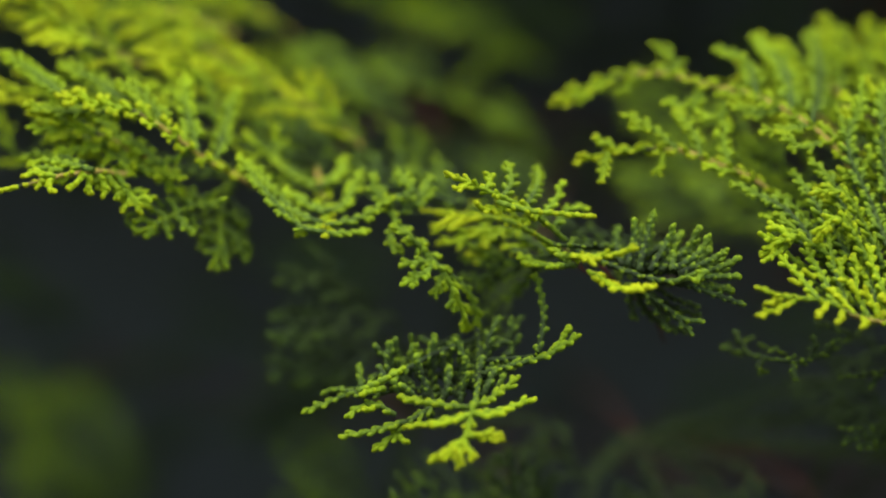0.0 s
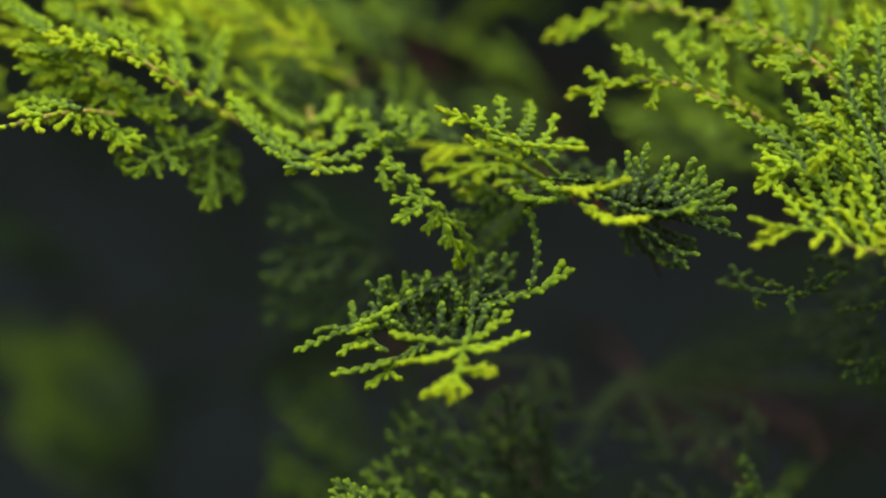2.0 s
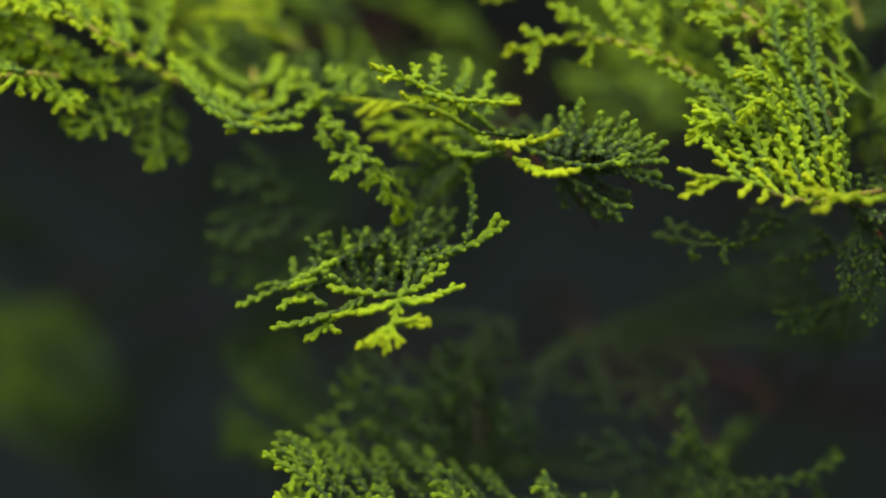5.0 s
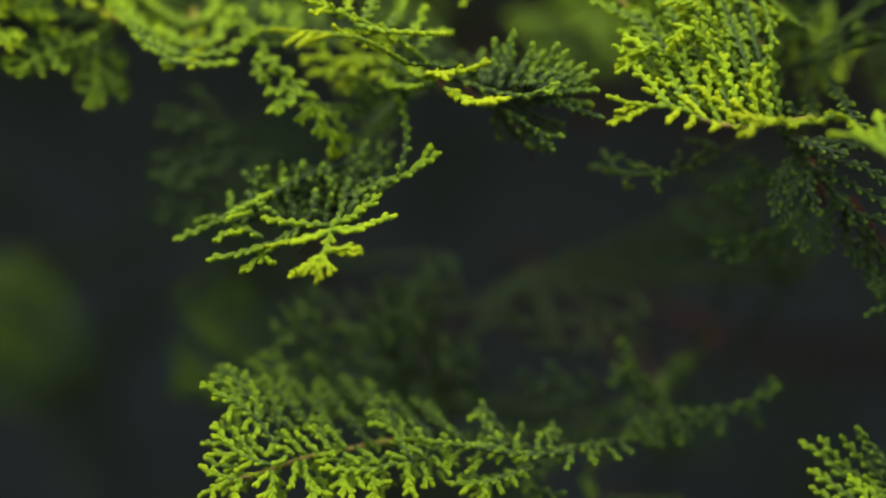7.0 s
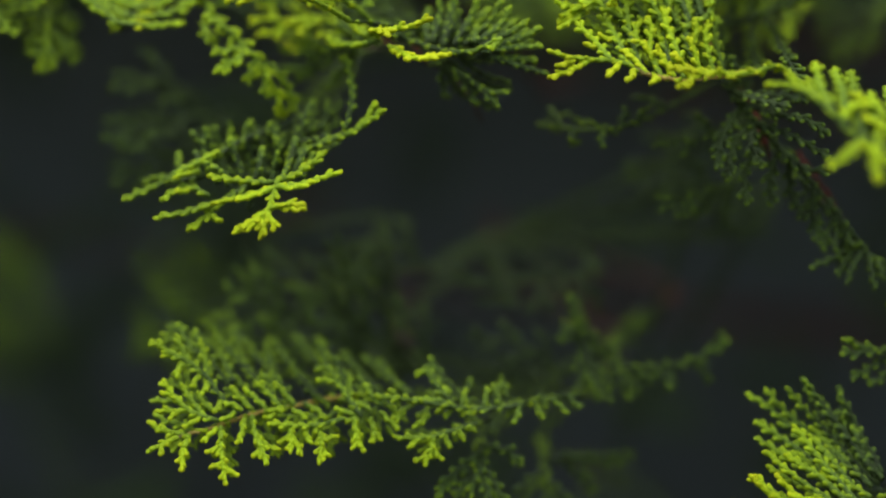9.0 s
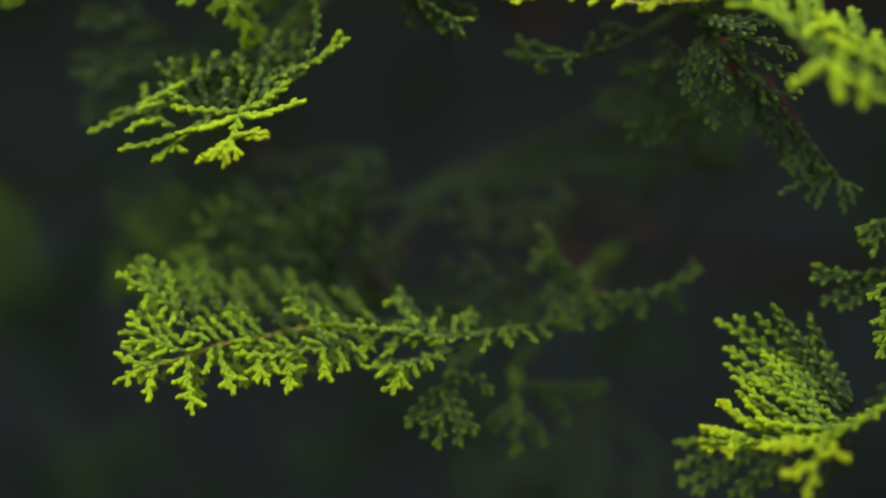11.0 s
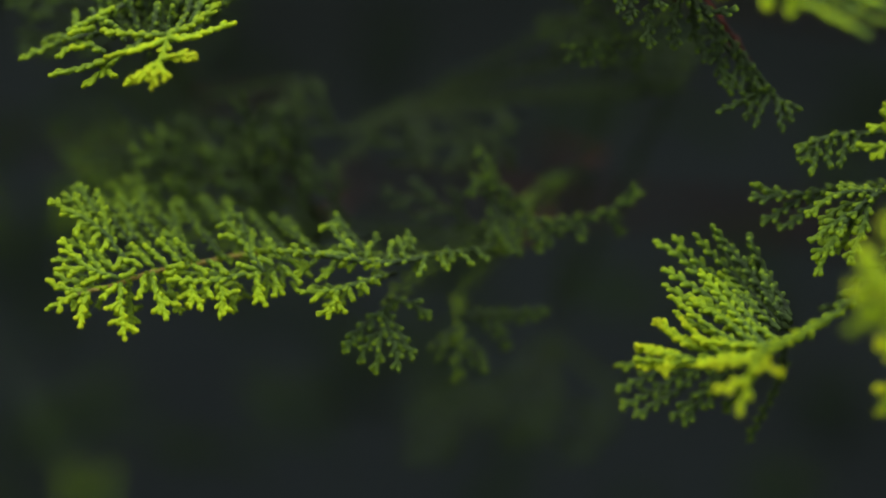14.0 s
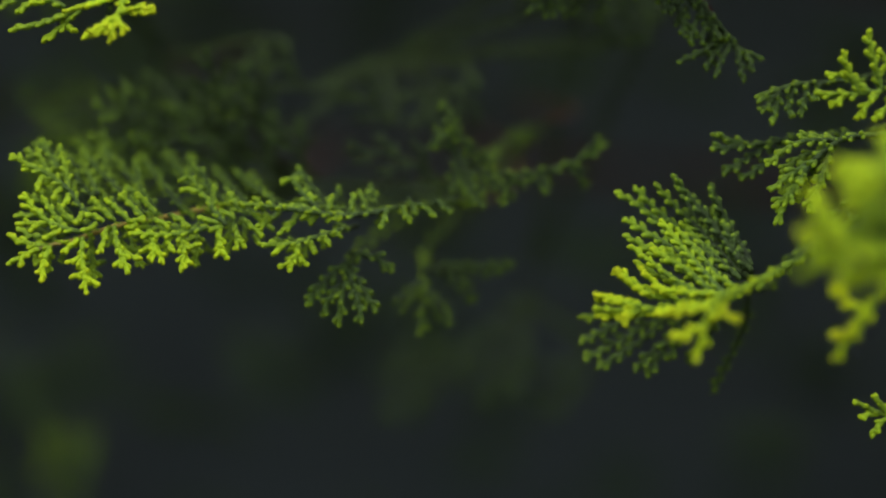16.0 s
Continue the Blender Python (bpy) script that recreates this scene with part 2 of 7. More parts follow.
def spray(b, normal, tl, shift, *axis, bark=None, r=0.9):
    """A flat spray on a branch: its rachis, joined to the branch's stem; its branchlets follow by twig()."""
    top, base, end = b
    n = unit(np.asarray(normal, float))
    pts = np.asarray(axis, float)
    g = Growth()
    join = [end - base, (end * 0.5 + pts[0] * 0.5) - base + np.array([0, 6.0, 0]), pts[0] - base]
    joint = None
    if np.linalg.norm(end - pts[0]) > 3:
        joint = g.scaly(join, 0.6, n, age_shade0=1.2)
        side_shoots(g, joint, join, 4.0, n, 0.85, 0.8, second=False, spacing=3.2)
    line, length = curve_points(pts, 2)
    rachis = g.scaly(pts - base, r, n, on=joint, bark_from=bark or (min(22.0, 0.5 * length) if shift < 0.08 else None), old=22, age_shade0=shift)
    side_shoots(g, rachis, pts - base, tl * 0.85, n, r, shift, skip=0.12, spacing=3.0)
    over = unit(np.cross(n, pts[-1] - pts[0]))  # short shoots that stand up from the spray
    side_shoots(g, rachis, pts - base, min(tl, 4.5) * 0.6, over, 0.85, shift + 0.1, skip=0.2, spacing=3.4, second=False)
    return child("spray", g.mesh("spray", YOUNG), top), base, n, shift


def twig(s, tl, *pts, darken=0.0, r=0.92):
    """A branchlet of a spray, with its side shoots."""
    ob, base, n, shift = s
    p = np.asarray(pts, float) - base
    shift += darken + min(0.3, max(-0.15, (pts[-1][1] - 16) / 70))  # outer growth youngest; the shade further in is painted with it
    g = Growth()
    axis = g.scaly(p, r, n, old=20, age_shade0=shift)
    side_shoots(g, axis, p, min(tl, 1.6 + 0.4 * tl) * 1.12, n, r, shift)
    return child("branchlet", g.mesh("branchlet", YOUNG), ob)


def dead_twig(b, radius, *pts):
    """A bare reddish-brown twig, long dead, in the shade of its branch."""
    top, base, end = b
    g = Growth()
    g.bare(np.asarray(pts, float) - base, radius, radius * 0.5, 0.12)
    return tagged(child("dead_twig", g.mesh("dead_twig", DEAD), top), "bare reddish-brown dead twig")


def frond(b, start, end, width, normal, shift=0.0, sag=4.0):
    """A whole spray grown by rule between two points: rachis and tapering pairs of branchlets."""
    top, base, stem_end = b
    coarse = start[1] > 62  # far out of focus
    a, c, n = np.asarray(start, float), np.asarray(end, float), unit(np.asarray(normal, float))
    mid = (a + c) / 2 + np.array([0, 0, sag])
    g = Growth()
    joint = None
    if np.linalg.norm(stem_end - a) > 3:
        joint = g.scaly((stem_end - base, (stem_end + a) / 2 - base, a - base), 0.6, n, age_shade0=1.2, coarse=True)
        side_shoots(g, joint, (stem_end - base, (stem_end + a) / 2 - base, a - base), 6.0, n, 0.9, 0.5 + shift, coarse=True, second=False, spacing=3.4)
    g.scaly(np.array([a, mid, c]) - base, 1.0, n, on=joint, bark_from=25 if shift < 0.08 else None, old=22, age_shade0=shift, coarse=coarse)
    line, length = curve_points((a, mid, c), 1.0)
    way = unit(np.gradient(line, axis=0))
    shoots = []
    at, side = length * 0.12, 1
    while at < length - 2:
        i = int(at / length * (len(line) - 1))
        t = way[i]
        out = unit(np.cross(n, t)) * side
        left = length - at
        l = min(width * RNG.uniform(0.75, 1.15), 2 + 0.75 * left) * min(1.0, 0.45 + at / (0.5 * length))
        d = unit(t * 0.72 + out * 0.7 + n * RNG.normal(0, 0.14))
        p0 = line[i]
        shoots.append((p0, p0 + d * l * 0.55 + RNG.normal(0, 0.4, 3), p0 + unit(d + t * 0.3 + n * RNG.normal(-0.1, 0.12)) * l))
        at += 5.2 * RNG.uniform(0.8, 1.2)
        side = -side
    ob = child("spray", g.mesh("spray", YOUNG), top)
    for p in shoots:
        h = Growth()
        p = np.asarray(p) - base
        axis = h.scaly(p, 0.92, n, old=20, age_shade0=shift, coarse=coarse)
        side_shoots(h, axis, p, 5.0, n, 0.9, shift, coarse=coarse, second=False, spacing=3.0)
        child("branchlet", h.mesh("branchlet", YOUNG), ob)
    return ob


# ---------------------------------------------------------------- ground, shaded depths of the shrub
def sheet(name, corners, mat):
    me = bpy.data.meshes.new(name)
    me.from_pydata(corners, [], [(0, 1, 2, 3)])
    me.materials.append(mat)
    return new(name, me)


ground = sheet("ground", [(-400, -400, 0), (400, -400, 0), (400, 400, 0), (-400, 400, 0)], SOIL)
tagged(ground, "bare brown soil under the conifer", "ground", kind="structure")


def wall_of_leaves(name, rows, mat, label, category, kind="structure", parent=None):
    bm = bmesh.new()
    made = [[bm.verts.new(p) for p in row] for row in rows]
    for r0, r1 in zip(made, made[1:]):
        for k in range(len(r0) - 1):
            bm.faces.new((r0[k], r0[k + 1], r1[k + 1], r1[k]))
    me = bpy.data.meshes.new(name)
    bm.to_mesh(me)
    me.shade_smooth()
    me.materials.append(mat)
    ob = new(name, me)
    if parent:
        ob.parent = parent
        ob.location = -parent.location
        return ob
    return tagged(ob, label, category, kind=kind)


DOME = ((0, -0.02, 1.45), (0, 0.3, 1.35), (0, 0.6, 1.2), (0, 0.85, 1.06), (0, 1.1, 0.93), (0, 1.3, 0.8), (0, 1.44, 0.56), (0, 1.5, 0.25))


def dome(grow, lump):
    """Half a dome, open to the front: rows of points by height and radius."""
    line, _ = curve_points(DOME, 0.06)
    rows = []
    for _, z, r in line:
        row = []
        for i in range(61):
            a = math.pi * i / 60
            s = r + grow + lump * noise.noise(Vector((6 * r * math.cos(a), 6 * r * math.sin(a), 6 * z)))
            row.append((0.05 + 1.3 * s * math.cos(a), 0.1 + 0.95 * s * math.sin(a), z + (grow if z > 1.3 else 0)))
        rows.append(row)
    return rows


# hollow behind the branches: added half dome, shade in its tint, roofed against sun
wall_of_leaves("backdrop", dome(0.0, 0.04), DEPTHS, "plain sheet tinted as the dark shaded inside of the conifer", "shrub interior")


def hedge():
    """An unseen hedge added behind the camera, to hold back low skylight."""
    rows = []
    for z, y in ((-0.01, 1.65), (0.5, 1.6), (0.9, 1.6), (1.15, 1.7), (1.22, 1.9), (1.1, 2.15), (0.5, 2.3), (-0.01, 2.3)):
        row = []
        for i in range(61):
            s = -1 + 2 * i / 60
            lump = 0.05 * noise.noise(Vector((9 * s, 3 * y, 5 * z)))
            row.append((0.05 + 2.0 * s, -(y - 0.9 * s * s) + lump, z + lump * (z > 0)))
        rows.append(row)
    wall_of_leaves("backdrop_added_hedge", rows, HEDGE, "unseen dark green hedge added behind the camera against low light", "hedge")


hedge()


def plain_frond():
    """One dull spray of the inner foliage, along -y from the origin."""
    g = Growth()
    length = RNG.uniform(60, 110)
    g.spindle(np.zeros(3), np.array([0.0, -length, 0.0]), 1.2, 0.6)
    for k in range(1, int(length / 9)):
        for side in (1, -1):
            l = min(34, 4 + 0.6 * (length - 9 * k)) * RNG.uniform(0.7, 1.2)
            a = np.array([0.0, -9.0 * k, 3.0 * math.sin(math.pi * 9 * k / length)])
            d = np.array([side * 0.62, -0.78, RNG.normal(0, 0.12)])
            g.spindle(a, a + d * l, 1.2, 0.3)
            for f in np.arange(0.25, 0.95, 8.0 / l):
                s = np.array([RNG.uniform(-0.5, 0.9) * side, -0.8, RNG.normal(0, 0.25)])
                g.spindle(a + d * l * f, a + d * l * f + s * RNG.uniform(4, 7), 1.6, 0.1)
    return g


def turned():
    return Euler((RNG.uniform(-0.9, 0.5), RNG.normal(0, 0.35), RNG.normal(0, 0.7))).to_matrix().to_4x4()


def shrub():
    """The conifer itself: a trunk in the dark, limbs, and inner foliage darkened as if shaded."""
    top = new("conifer_shrub")
    top.location = (0.66, 0.70, 0)
    tagged(top, "dense evergreen conifer, its inside dark and shaded", "conifer")
    g = Growth()
    g.bare([(0, 0, -20), (8, 4, 400), (-10, 2, 900), (6, 0, 1300), (0, 0, 1700)], 34, 16, 0.05)
    child("trunk", g.mesh("trunk", BARK), top)
    base = np.array([660.0, 700.0, 0.0])
    wall_of_leaves("crown", dome(0.05, 0.1), HEDGE, "", "", parent=top)
    for x, y, z in ((-160, 500, 1010), (110, 420, 980), (30, 420, 1120), (330, 420, 1040), (190, 420, 1190), (-120, 420, 1180), (-20, 430, 1160)):
        g = Growth()
        end = np.array([x, y, z], float) - base
        g.bare([(0, 0, z - 90.0), end * (0.5, 0.15, 0) + (0, 0, z - 60.0), end * (0.9, 0.6, 0) + (0, 0, z - 20.0), end], 5, 1.9, 0.07)
        child("limb", g.mesh("limb", BARK), top)
    kinds = [plain_frond() for _ in range(6)]
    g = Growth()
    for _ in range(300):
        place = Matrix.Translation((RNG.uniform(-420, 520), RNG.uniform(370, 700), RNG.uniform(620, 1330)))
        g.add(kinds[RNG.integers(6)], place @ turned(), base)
    for _ in range(520):  # unseen roof of foliage, added to shade the hollow, further forward on one side
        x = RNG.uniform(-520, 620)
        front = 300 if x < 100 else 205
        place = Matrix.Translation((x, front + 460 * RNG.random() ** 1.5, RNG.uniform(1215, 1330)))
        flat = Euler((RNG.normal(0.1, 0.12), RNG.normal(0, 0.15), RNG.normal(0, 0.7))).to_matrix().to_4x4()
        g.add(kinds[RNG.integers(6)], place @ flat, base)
    tagged(child("inner_foliage", g.mesh("inner_foliage", INNER_SHADE), top), "inner foliage with its shade put into the dark colour", kind="stuff")
    g = Growth()
    for _ in range(200):  # sprays on the outside of the crown
        a, z = RNG.uniform(0, math.pi), RNG.uniform(0.05, 1.5)
        r = 1000 * (float(np.interp(z, [d[1] for d in DOME], [d[2] for d in DOME])) + 0.06)
        place = Matrix.Translation((50 + 1.3 * r * math.cos(a), 100 + 0.95 * r * math.sin(a), 1000 * z + 50))
        lean = Euler((RNG.uniform(-0.9, 0.3), RNG.normal(0, 0.4), a + math.pi / 2 + RNG.normal(0, 0.5))).to_matrix().to_4x4()
        g.add(kinds[RNG.integers(6)], place @ lean @ Matrix.Scale(RNG.uniform(1.4, 2.4), 4), base)
    tagged(child("outer_foliage", g.mesh("outer_foliage", YOUNG), top), "green scale-leaf sprays of the crown", kind="stuff")


shrub()

# ---------------------------------------------------------------- branches in front

b = branch("hanging green conifer branch with bright yellow-green tips", (60, 420, 110), (40, 200, 75), (25, 90, 60))
s = spray(b, (0, -.45, .9), 1.6, 0.62, (6.7, 52.0, 39.5), (6.5, 32.0, 24.9), (5.2, 18.0, 17.9), (3.8, 9.0, 14.9))
s = (s[0], s[1], s[2], 0.22)
twig(s, 2.6, (3.8, 9.0, 14.9), (1.8, 3.0, 7.2), (0.0, 0.0, 0.1))
twig(s, 2.6, (3.1, 8.0, 13.3), (-5.9, 8.0, 10.9), (-15.0, 10.0, 9.2))
twig(s, 4.0, (-2.8, 25.0, 17.5), (-10.6, 22.0, 11.6), (-16.8, 21.0, 9.3), (-24.5, 20.0, 7.1), (-32.5, 19.0, 5.8), darken=0.1)
twig(s, 3.2, (-13.7, 22.0, 9.9), (-18.3, 20.0, 5.6), (-23.2, 19.0, 1.9))
twig(s, 2.6, (2.4, 12.0, 14.8), (-5.9, 14.0, 15.4), (-16.7, 16.0, 17.3))
twig(s, 2.2, (5.5, 42.0, 33.0), (-6.6, 33.0, 28.5), (-16.1, 28.0, 23.1), (-27.0, 25.0, 18.2), darken=0.42)
twig(s, 2.2, (-0.7, 50.0, 32.8), (-20.2, 38.0, 23.3), (-31.2, 34.0, 16.6), (-43.2, 31.0, 11.5), darken=0.05)
twig(s, 2.6, (3.2, 9.0, 13.2), (10.6, 10.0, 14.1), (15.6, 12.0, 15.6), (21.6, 15.0, 17.5))
twig(s, 2.6, (2.3, 11.0, 14.8), (8.9, 14.0, 17.2), (17.1, 18.0, 23.5))
twig(s, 2.4, (6.1, 30.0, 23.1), (14.7, 26.0, 25.9), (24.6, 22.0, 29.0), (34.0, 21.0, 35.1), darken=0.1)
twig(s, 1.8, (6.6, 34.0, 26.8), (20.7, 26.0, 28.5), (22.6, 23.0, 30.8), (24.2, 30.0, 41.6), (22.0, 34.0, 52.3), darken=0.1)
twig(s, 2.9, (1.8, 3.0, 7.2), (7.2, 2.0, 8.4), (12.2, 2.0, 7.9))
twig(s, 2.9, (0.9, 2.0, 4.3), (-2.6, 0.0, 2.7), (-6.0, 0.0, 1.3))
twig(s, 1.9, (-17.0, 36.0, 22.3), (-18.6, 34.0, 26.4), (-18.3, 33.0, 32.3), darken=0.42)
twig(s, 1.9, (-6.5, 34.0, 25.0), (-7.2, 34.0, 28.2), (-6.2, 33.0, 33.3), darken=0.42)
twig(s, 1.9, (-10.6, 36.0, 24.1), (-11.0, 35.0, 28.1), (-11.7, 34.0, 31.6), darken=0.42)
twig(s, 1.9, (3.7, 34.0, 25.2), (1.2, 34.0, 29.9), (-0.3, 34.0, 33.1), darken=0.42)
twig(s, 1.9, (8.6, 36.0, 26.8), (9.4, 36.0, 33.2), (12.5, 38.0, 39.7), darken=0.42)
twig(s, 2.5, (-16.9, 30.0, 18.6), (-24.8, 30.0, 16.9), (-32.9, 36.0, 18.1), (-37.8, 40.0, 17.0), darken=0.15)
twig(s, 3.2, (-16.8, 24.0, 11.8), (-23.9, 25.0, 14.8), (-31.0, 23.0, 10.9), darken=0.1)
twig(s, 1.9, (7.1, 40.0, 29.9), (15.3, 42.0, 33.2), (16.1, 44.0, 39.7), darken=0.42)
twig(s, 2.6, (1.5, 3.0, 6.5), (-1.8, 1.0, 3.5), (-8.2, 0.0, 0.7))
twig(s, 2.6, (1.5, 2.0, 5.8), (0.5, 0.0, 2.2), (-0.7, -1.0, -1.4))
twig(s, 2.6, (1.5, 2.0, 5.8), (3.0, 0.0, 3.4), (3.1, -1.0, 0.8))
twig(s, 2.6, (2.2, 4.0, 8.2), (7.2, 2.0, 7.2), (12.3, 1.0, 6.9))
twig(s, 2.6, (1.8, 3.0, 7.1), (-3.3, 0.0, 3.3), (-6.3, -1.0, 2.7))
twig(s, 2.6, (3.4, 7.0, 13.4), (8.9, 7.0, 13.1), (14.3, 9.0, 14.8))
twig(s, 2.6, (2.8, 7.0, 13.0), (-1.8, 6.0, 11.4), (-7.8, 6.0, 9.7))
twig(s, 1.9, (-27.5, 24.0, 18.0), (-20.2, 26.0, 21.6), (-14.3, 28.0, 25.0), darken=-0.05, r=1.05)
twig(s, 1.9, (-19.9, 26.0, 19.1), (-24.2, 24.0, 18.3), (-26.9, 22.0, 17.1), darken=0.0, r=1.05)
twig(s, 1.9, (-7.1, 34.0, 7.6), (-6.2, 36.0, 26.7), (-6.2, 38.0, 34.4), darken=0.3, r=1.05)
twig(s, 1.9, (-18.9, 34.0, 23.5), (-19.3, 36.0, 28.2), (-19.0, 38.0, 32.1), darken=0.25, r=1.05)
twig(s, 1.9, (-26.5, 34.0, 18.7), (-27.1, 36.0, 22.7), (-27.3, 38.0, 25.7), darken=0.15, r=1.05)
twig(s, 1.9, (-10.6, 36.0, 21.9), (-12.0, 38.0, 28.3), (-12.6, 40.0, 31.5), darken=0.35, r=1.05)
twig(s, 1.9, (-1.9, 36.0, 17.1), (-1.7, 38.0, 26.7), (-1.5, 40.0, 32.1), darken=0.4, r=1.05)
twig(s, 1.9, (1.3, 38.0, 18.7), (1.5, 40.0, 28.3), (0.5, 42.0, 34.1), darken=0.4, r=1.05)
twig(s, 1.9, (10.9, 34.0, 20.3), (6.1, 34.0, 22.2), (4.2, 34.0, 24.0), darken=0.1, r=1.05)
twig(s, 1.9, (13.2, 32.0, 24.4), (10.8, 33.0, 26.3), (8.8, 34.0, 27.3), darken=0.15, r=1.05)
twig(s, 1.9, (26.6, 22.0, 30.5), (28.5, 23.0, 32.9), (31.1, 24.0, 37.6), darken=0.0, r=1.05)
twig(s, 1.9, (-22.9, 24.0, 14.1), (-24.1, 22.0, 13.2), (-26.2, 20.0, 13.3), darken=0.0, r=1.05)
twig(s, 1.9, (-17.7, 22.0, 7.9), (-15.3, 20.0, 5.4), (-12.8, 19.0, 4.6), darken=0.05, r=1.05)
s = spray(b, (0, -.7, .7), 1.8, 0.75, (8.1, 64.0, 39.5), (7.6, 48.0, 26.4), (5.9, 36.0, 17.1))
twig(s, 1.7, (6.0, 40.0, 18.6), (-6.4, 42.0, 22.8), (-18.6, 42.0, 26.2))
twig(s, 1.7, (6.1, 42.0, 20.1), (-2.4, 44.0, 26.4), (-7.3, 45.0, 32.4))
twig(s, 1.7, (6.7, 42.0, 21.7), (4.1, 44.0, 28.1), (-0.8, 46.0, 33.5))
twig(s, 1.7, (7.3, 42.0, 23.4), (10.9, 44.0, 31.2), (12.1, 46.0, 39.3))
twig(s, 1.7, (6.3, 36.0, 18.7), (13.5, 36.0, 23.7), (19.8, 36.0, 27.0))
twig(s, 1.7, (2.3, 36.0, 17.9), (-9.7, 36.0, 18.5), (-18.5, 36.0, 19.6))
twig(s, 1.7, (6.8, 46.0, 26.5), (-2.3, 50.0, 31.1), (-10.5, 52.0, 32.6))
twig(s, 1.7, (7.9, 48.0, 28.1), (15.7, 50.0, 34.7), (19.9, 52.0, 39.7))
twig(s, 1.7, (6.6, 38.0, 18.7), (0.8, 40.0, 23.3), (-13.8, 44.0, 28.6))
s = spray(b, (0, -.6, .8), 1.5, 0.82, (6.6, 44.0, 26.5), (-0.9, 36.0, 18.6), (-10.5, 30.0, 16.2))
twig(s, 1.7, (-14.2, 24.0, 15.4), (-16.2, 24.0, 18.4), (-18.1, 23.0, 21.8), r=1.12)
twig(s, 1.3, (-11.1, 24.0, 14.4), (-12.7, 24.0, 18.0), (-16.2, 22.0, 20.5), r=1.12)
twig(s, 1.7, (-4.2, 24.0, 15.6), (-2.6, 24.0, 19.7), (-1.9, 27.0, 25.3), r=1.12)
twig(s, 1.1, (1.0, 24.0, 15.5), (1.7, 24.0, 19.5), (3.1, 22.0, 24.2), r=1.12)
twig(s, 1.7, (4.9, 24.0, 14.2), (8.4, 24.0, 19.9), (10.8, 27.0, 25.2), r=1.12)
twig(s, 1.7, (8.6, 24.0, 16.0), (11.6, 24.0, 19.3), (12.9, 24.0, 23.7), r=1.12)
twig(s, 1.7, (-14.4, 30.0, 16.9), (-19.3, 30.0, 21.1), (-22.0, 33.0, 25.4), r=1.12)
twig(s, 1.1, (-8.5, 30.0, 16.4), (-9.5, 30.0, 22.2), (-11.7, 29.0, 28.5), r=1.12)
twig(s, 1.2, (-6.4, 30.0, 15.6), (-9.7, 30.0, 22.4), (-11.2, 32.0, 28.9), r=1.12)
twig(s, 1.4, (-0.7, 30.0, 17.4), (-2.6, 30.0, 21.4), (-1.9, 29.0, 25.8), r=1.12)
twig(s, 1.4, (0.1, 30.0, 16.4), (2.3, 30.0, 22.2), (2.3, 29.0, 28.4), r=1.12)
twig(s, 1.6, (5.4, 30.0, 17.4), (5.8, 30.0, 22.3), (7.6, 32.0, 28.5), r=1.12)
twig(s, 1.6, (8.0, 30.0, 16.0), (8.5, 30.0, 21.7), (10.2, 30.0, 26.7), r=1.12)
twig(s, 1.5, (-13.7, 37.0, 19.8), (-18.0, 37.0, 25.0), (-23.4, 36.0, 31.2), r=1.12)
twig(s, 1.7, (-11.8, 37.0, 19.5), (-15.4, 37.0, 23.6), (-17.1, 35.0, 27.2), r=1.12)
twig(s, 1.8, (-5.7, 37.0, 19.5), (-7.0, 37.0, 24.1), (-7.8, 36.0, 28.1), r=1.12)
twig(s, 1.1, (-1.7, 37.0, 20.5), (-3.0, 37.0, 24.3), (-5.0, 38.0, 28.7), r=1.12)
twig(s, 1.6, (1.0, 37.0, 20.4), (2.6, 37.0, 24.7), (3.3, 37.0, 30.0), r=1.12)
twig(s, 1.7, (4.6, 37.0, 19.6), (5.8, 37.0, 25.6), (9.6, 39.0, 32.4), r=1.12)
twig(s, 1.3, (10.0, 37.0, 19.7), (12.0, 37.0, 25.1), (16.3, 40.0, 30.5), r=1.12)
twig(s, 1.2, (-12.9, 44.0, 22.0), (-15.2, 44.0, 26.6), (-18.5, 44.0, 30.3), r=1.12)
twig(s, 1.3, (-10.8, 44.0, 23.3), (-15.6, 44.0, 27.6), (-17.6, 43.0, 32.9), r=1.12)
twig(s, 1.4, (-7.2, 44.0, 23.4), (-11.2, 44.0, 28.0), (-12.8, 42.0, 34.2), r=1.12)
twig(s, 1.3, (-0.7, 44.0, 21.5), (-1.6, 44.0, 27.7), (0.1, 44.0, 32.9), r=1.12)
twig(s, 1.5, (2.2, 44.0, 23.4), (3.6, 44.0, 27.8), (6.2, 47.0, 33.1), r=1.12)
twig(s, 1.6, (7.1, 44.0, 22.5), (9.0, 44.0, 28.7), (9.1, 43.0, 35.4), r=1.12)
twig(s, 1.7, (11.5, 44.0, 21.8), (15.0, 44.0, 28.5), (18.8, 46.0, 34.5), r=1.12)

b = branch("long drooping conifer branch of yellow-green scale-leaf sprays", (30, 420, 130), (-20, 200, 110), (-45, 90, 82))
s = spray(b, (-.1, -.7, .7), 1.8, -0.05, (-95.0, 46.0, 78.6), (-98.0, 43.0, 78.6), (-103.6, 38.0, 78.8), (-112.2, 33.0, 76.9), (-121.7, 26.0, 73.4), (-129.1, 24.0, 71.5), bark=7)
twig(s, 2.5, (-103.0, 33.0, 78.6), (-110.8, 38.0, 80.6), (-118.8, 42.0, 81.8), (-123.5, 43.0, 79.9), r=1.0)
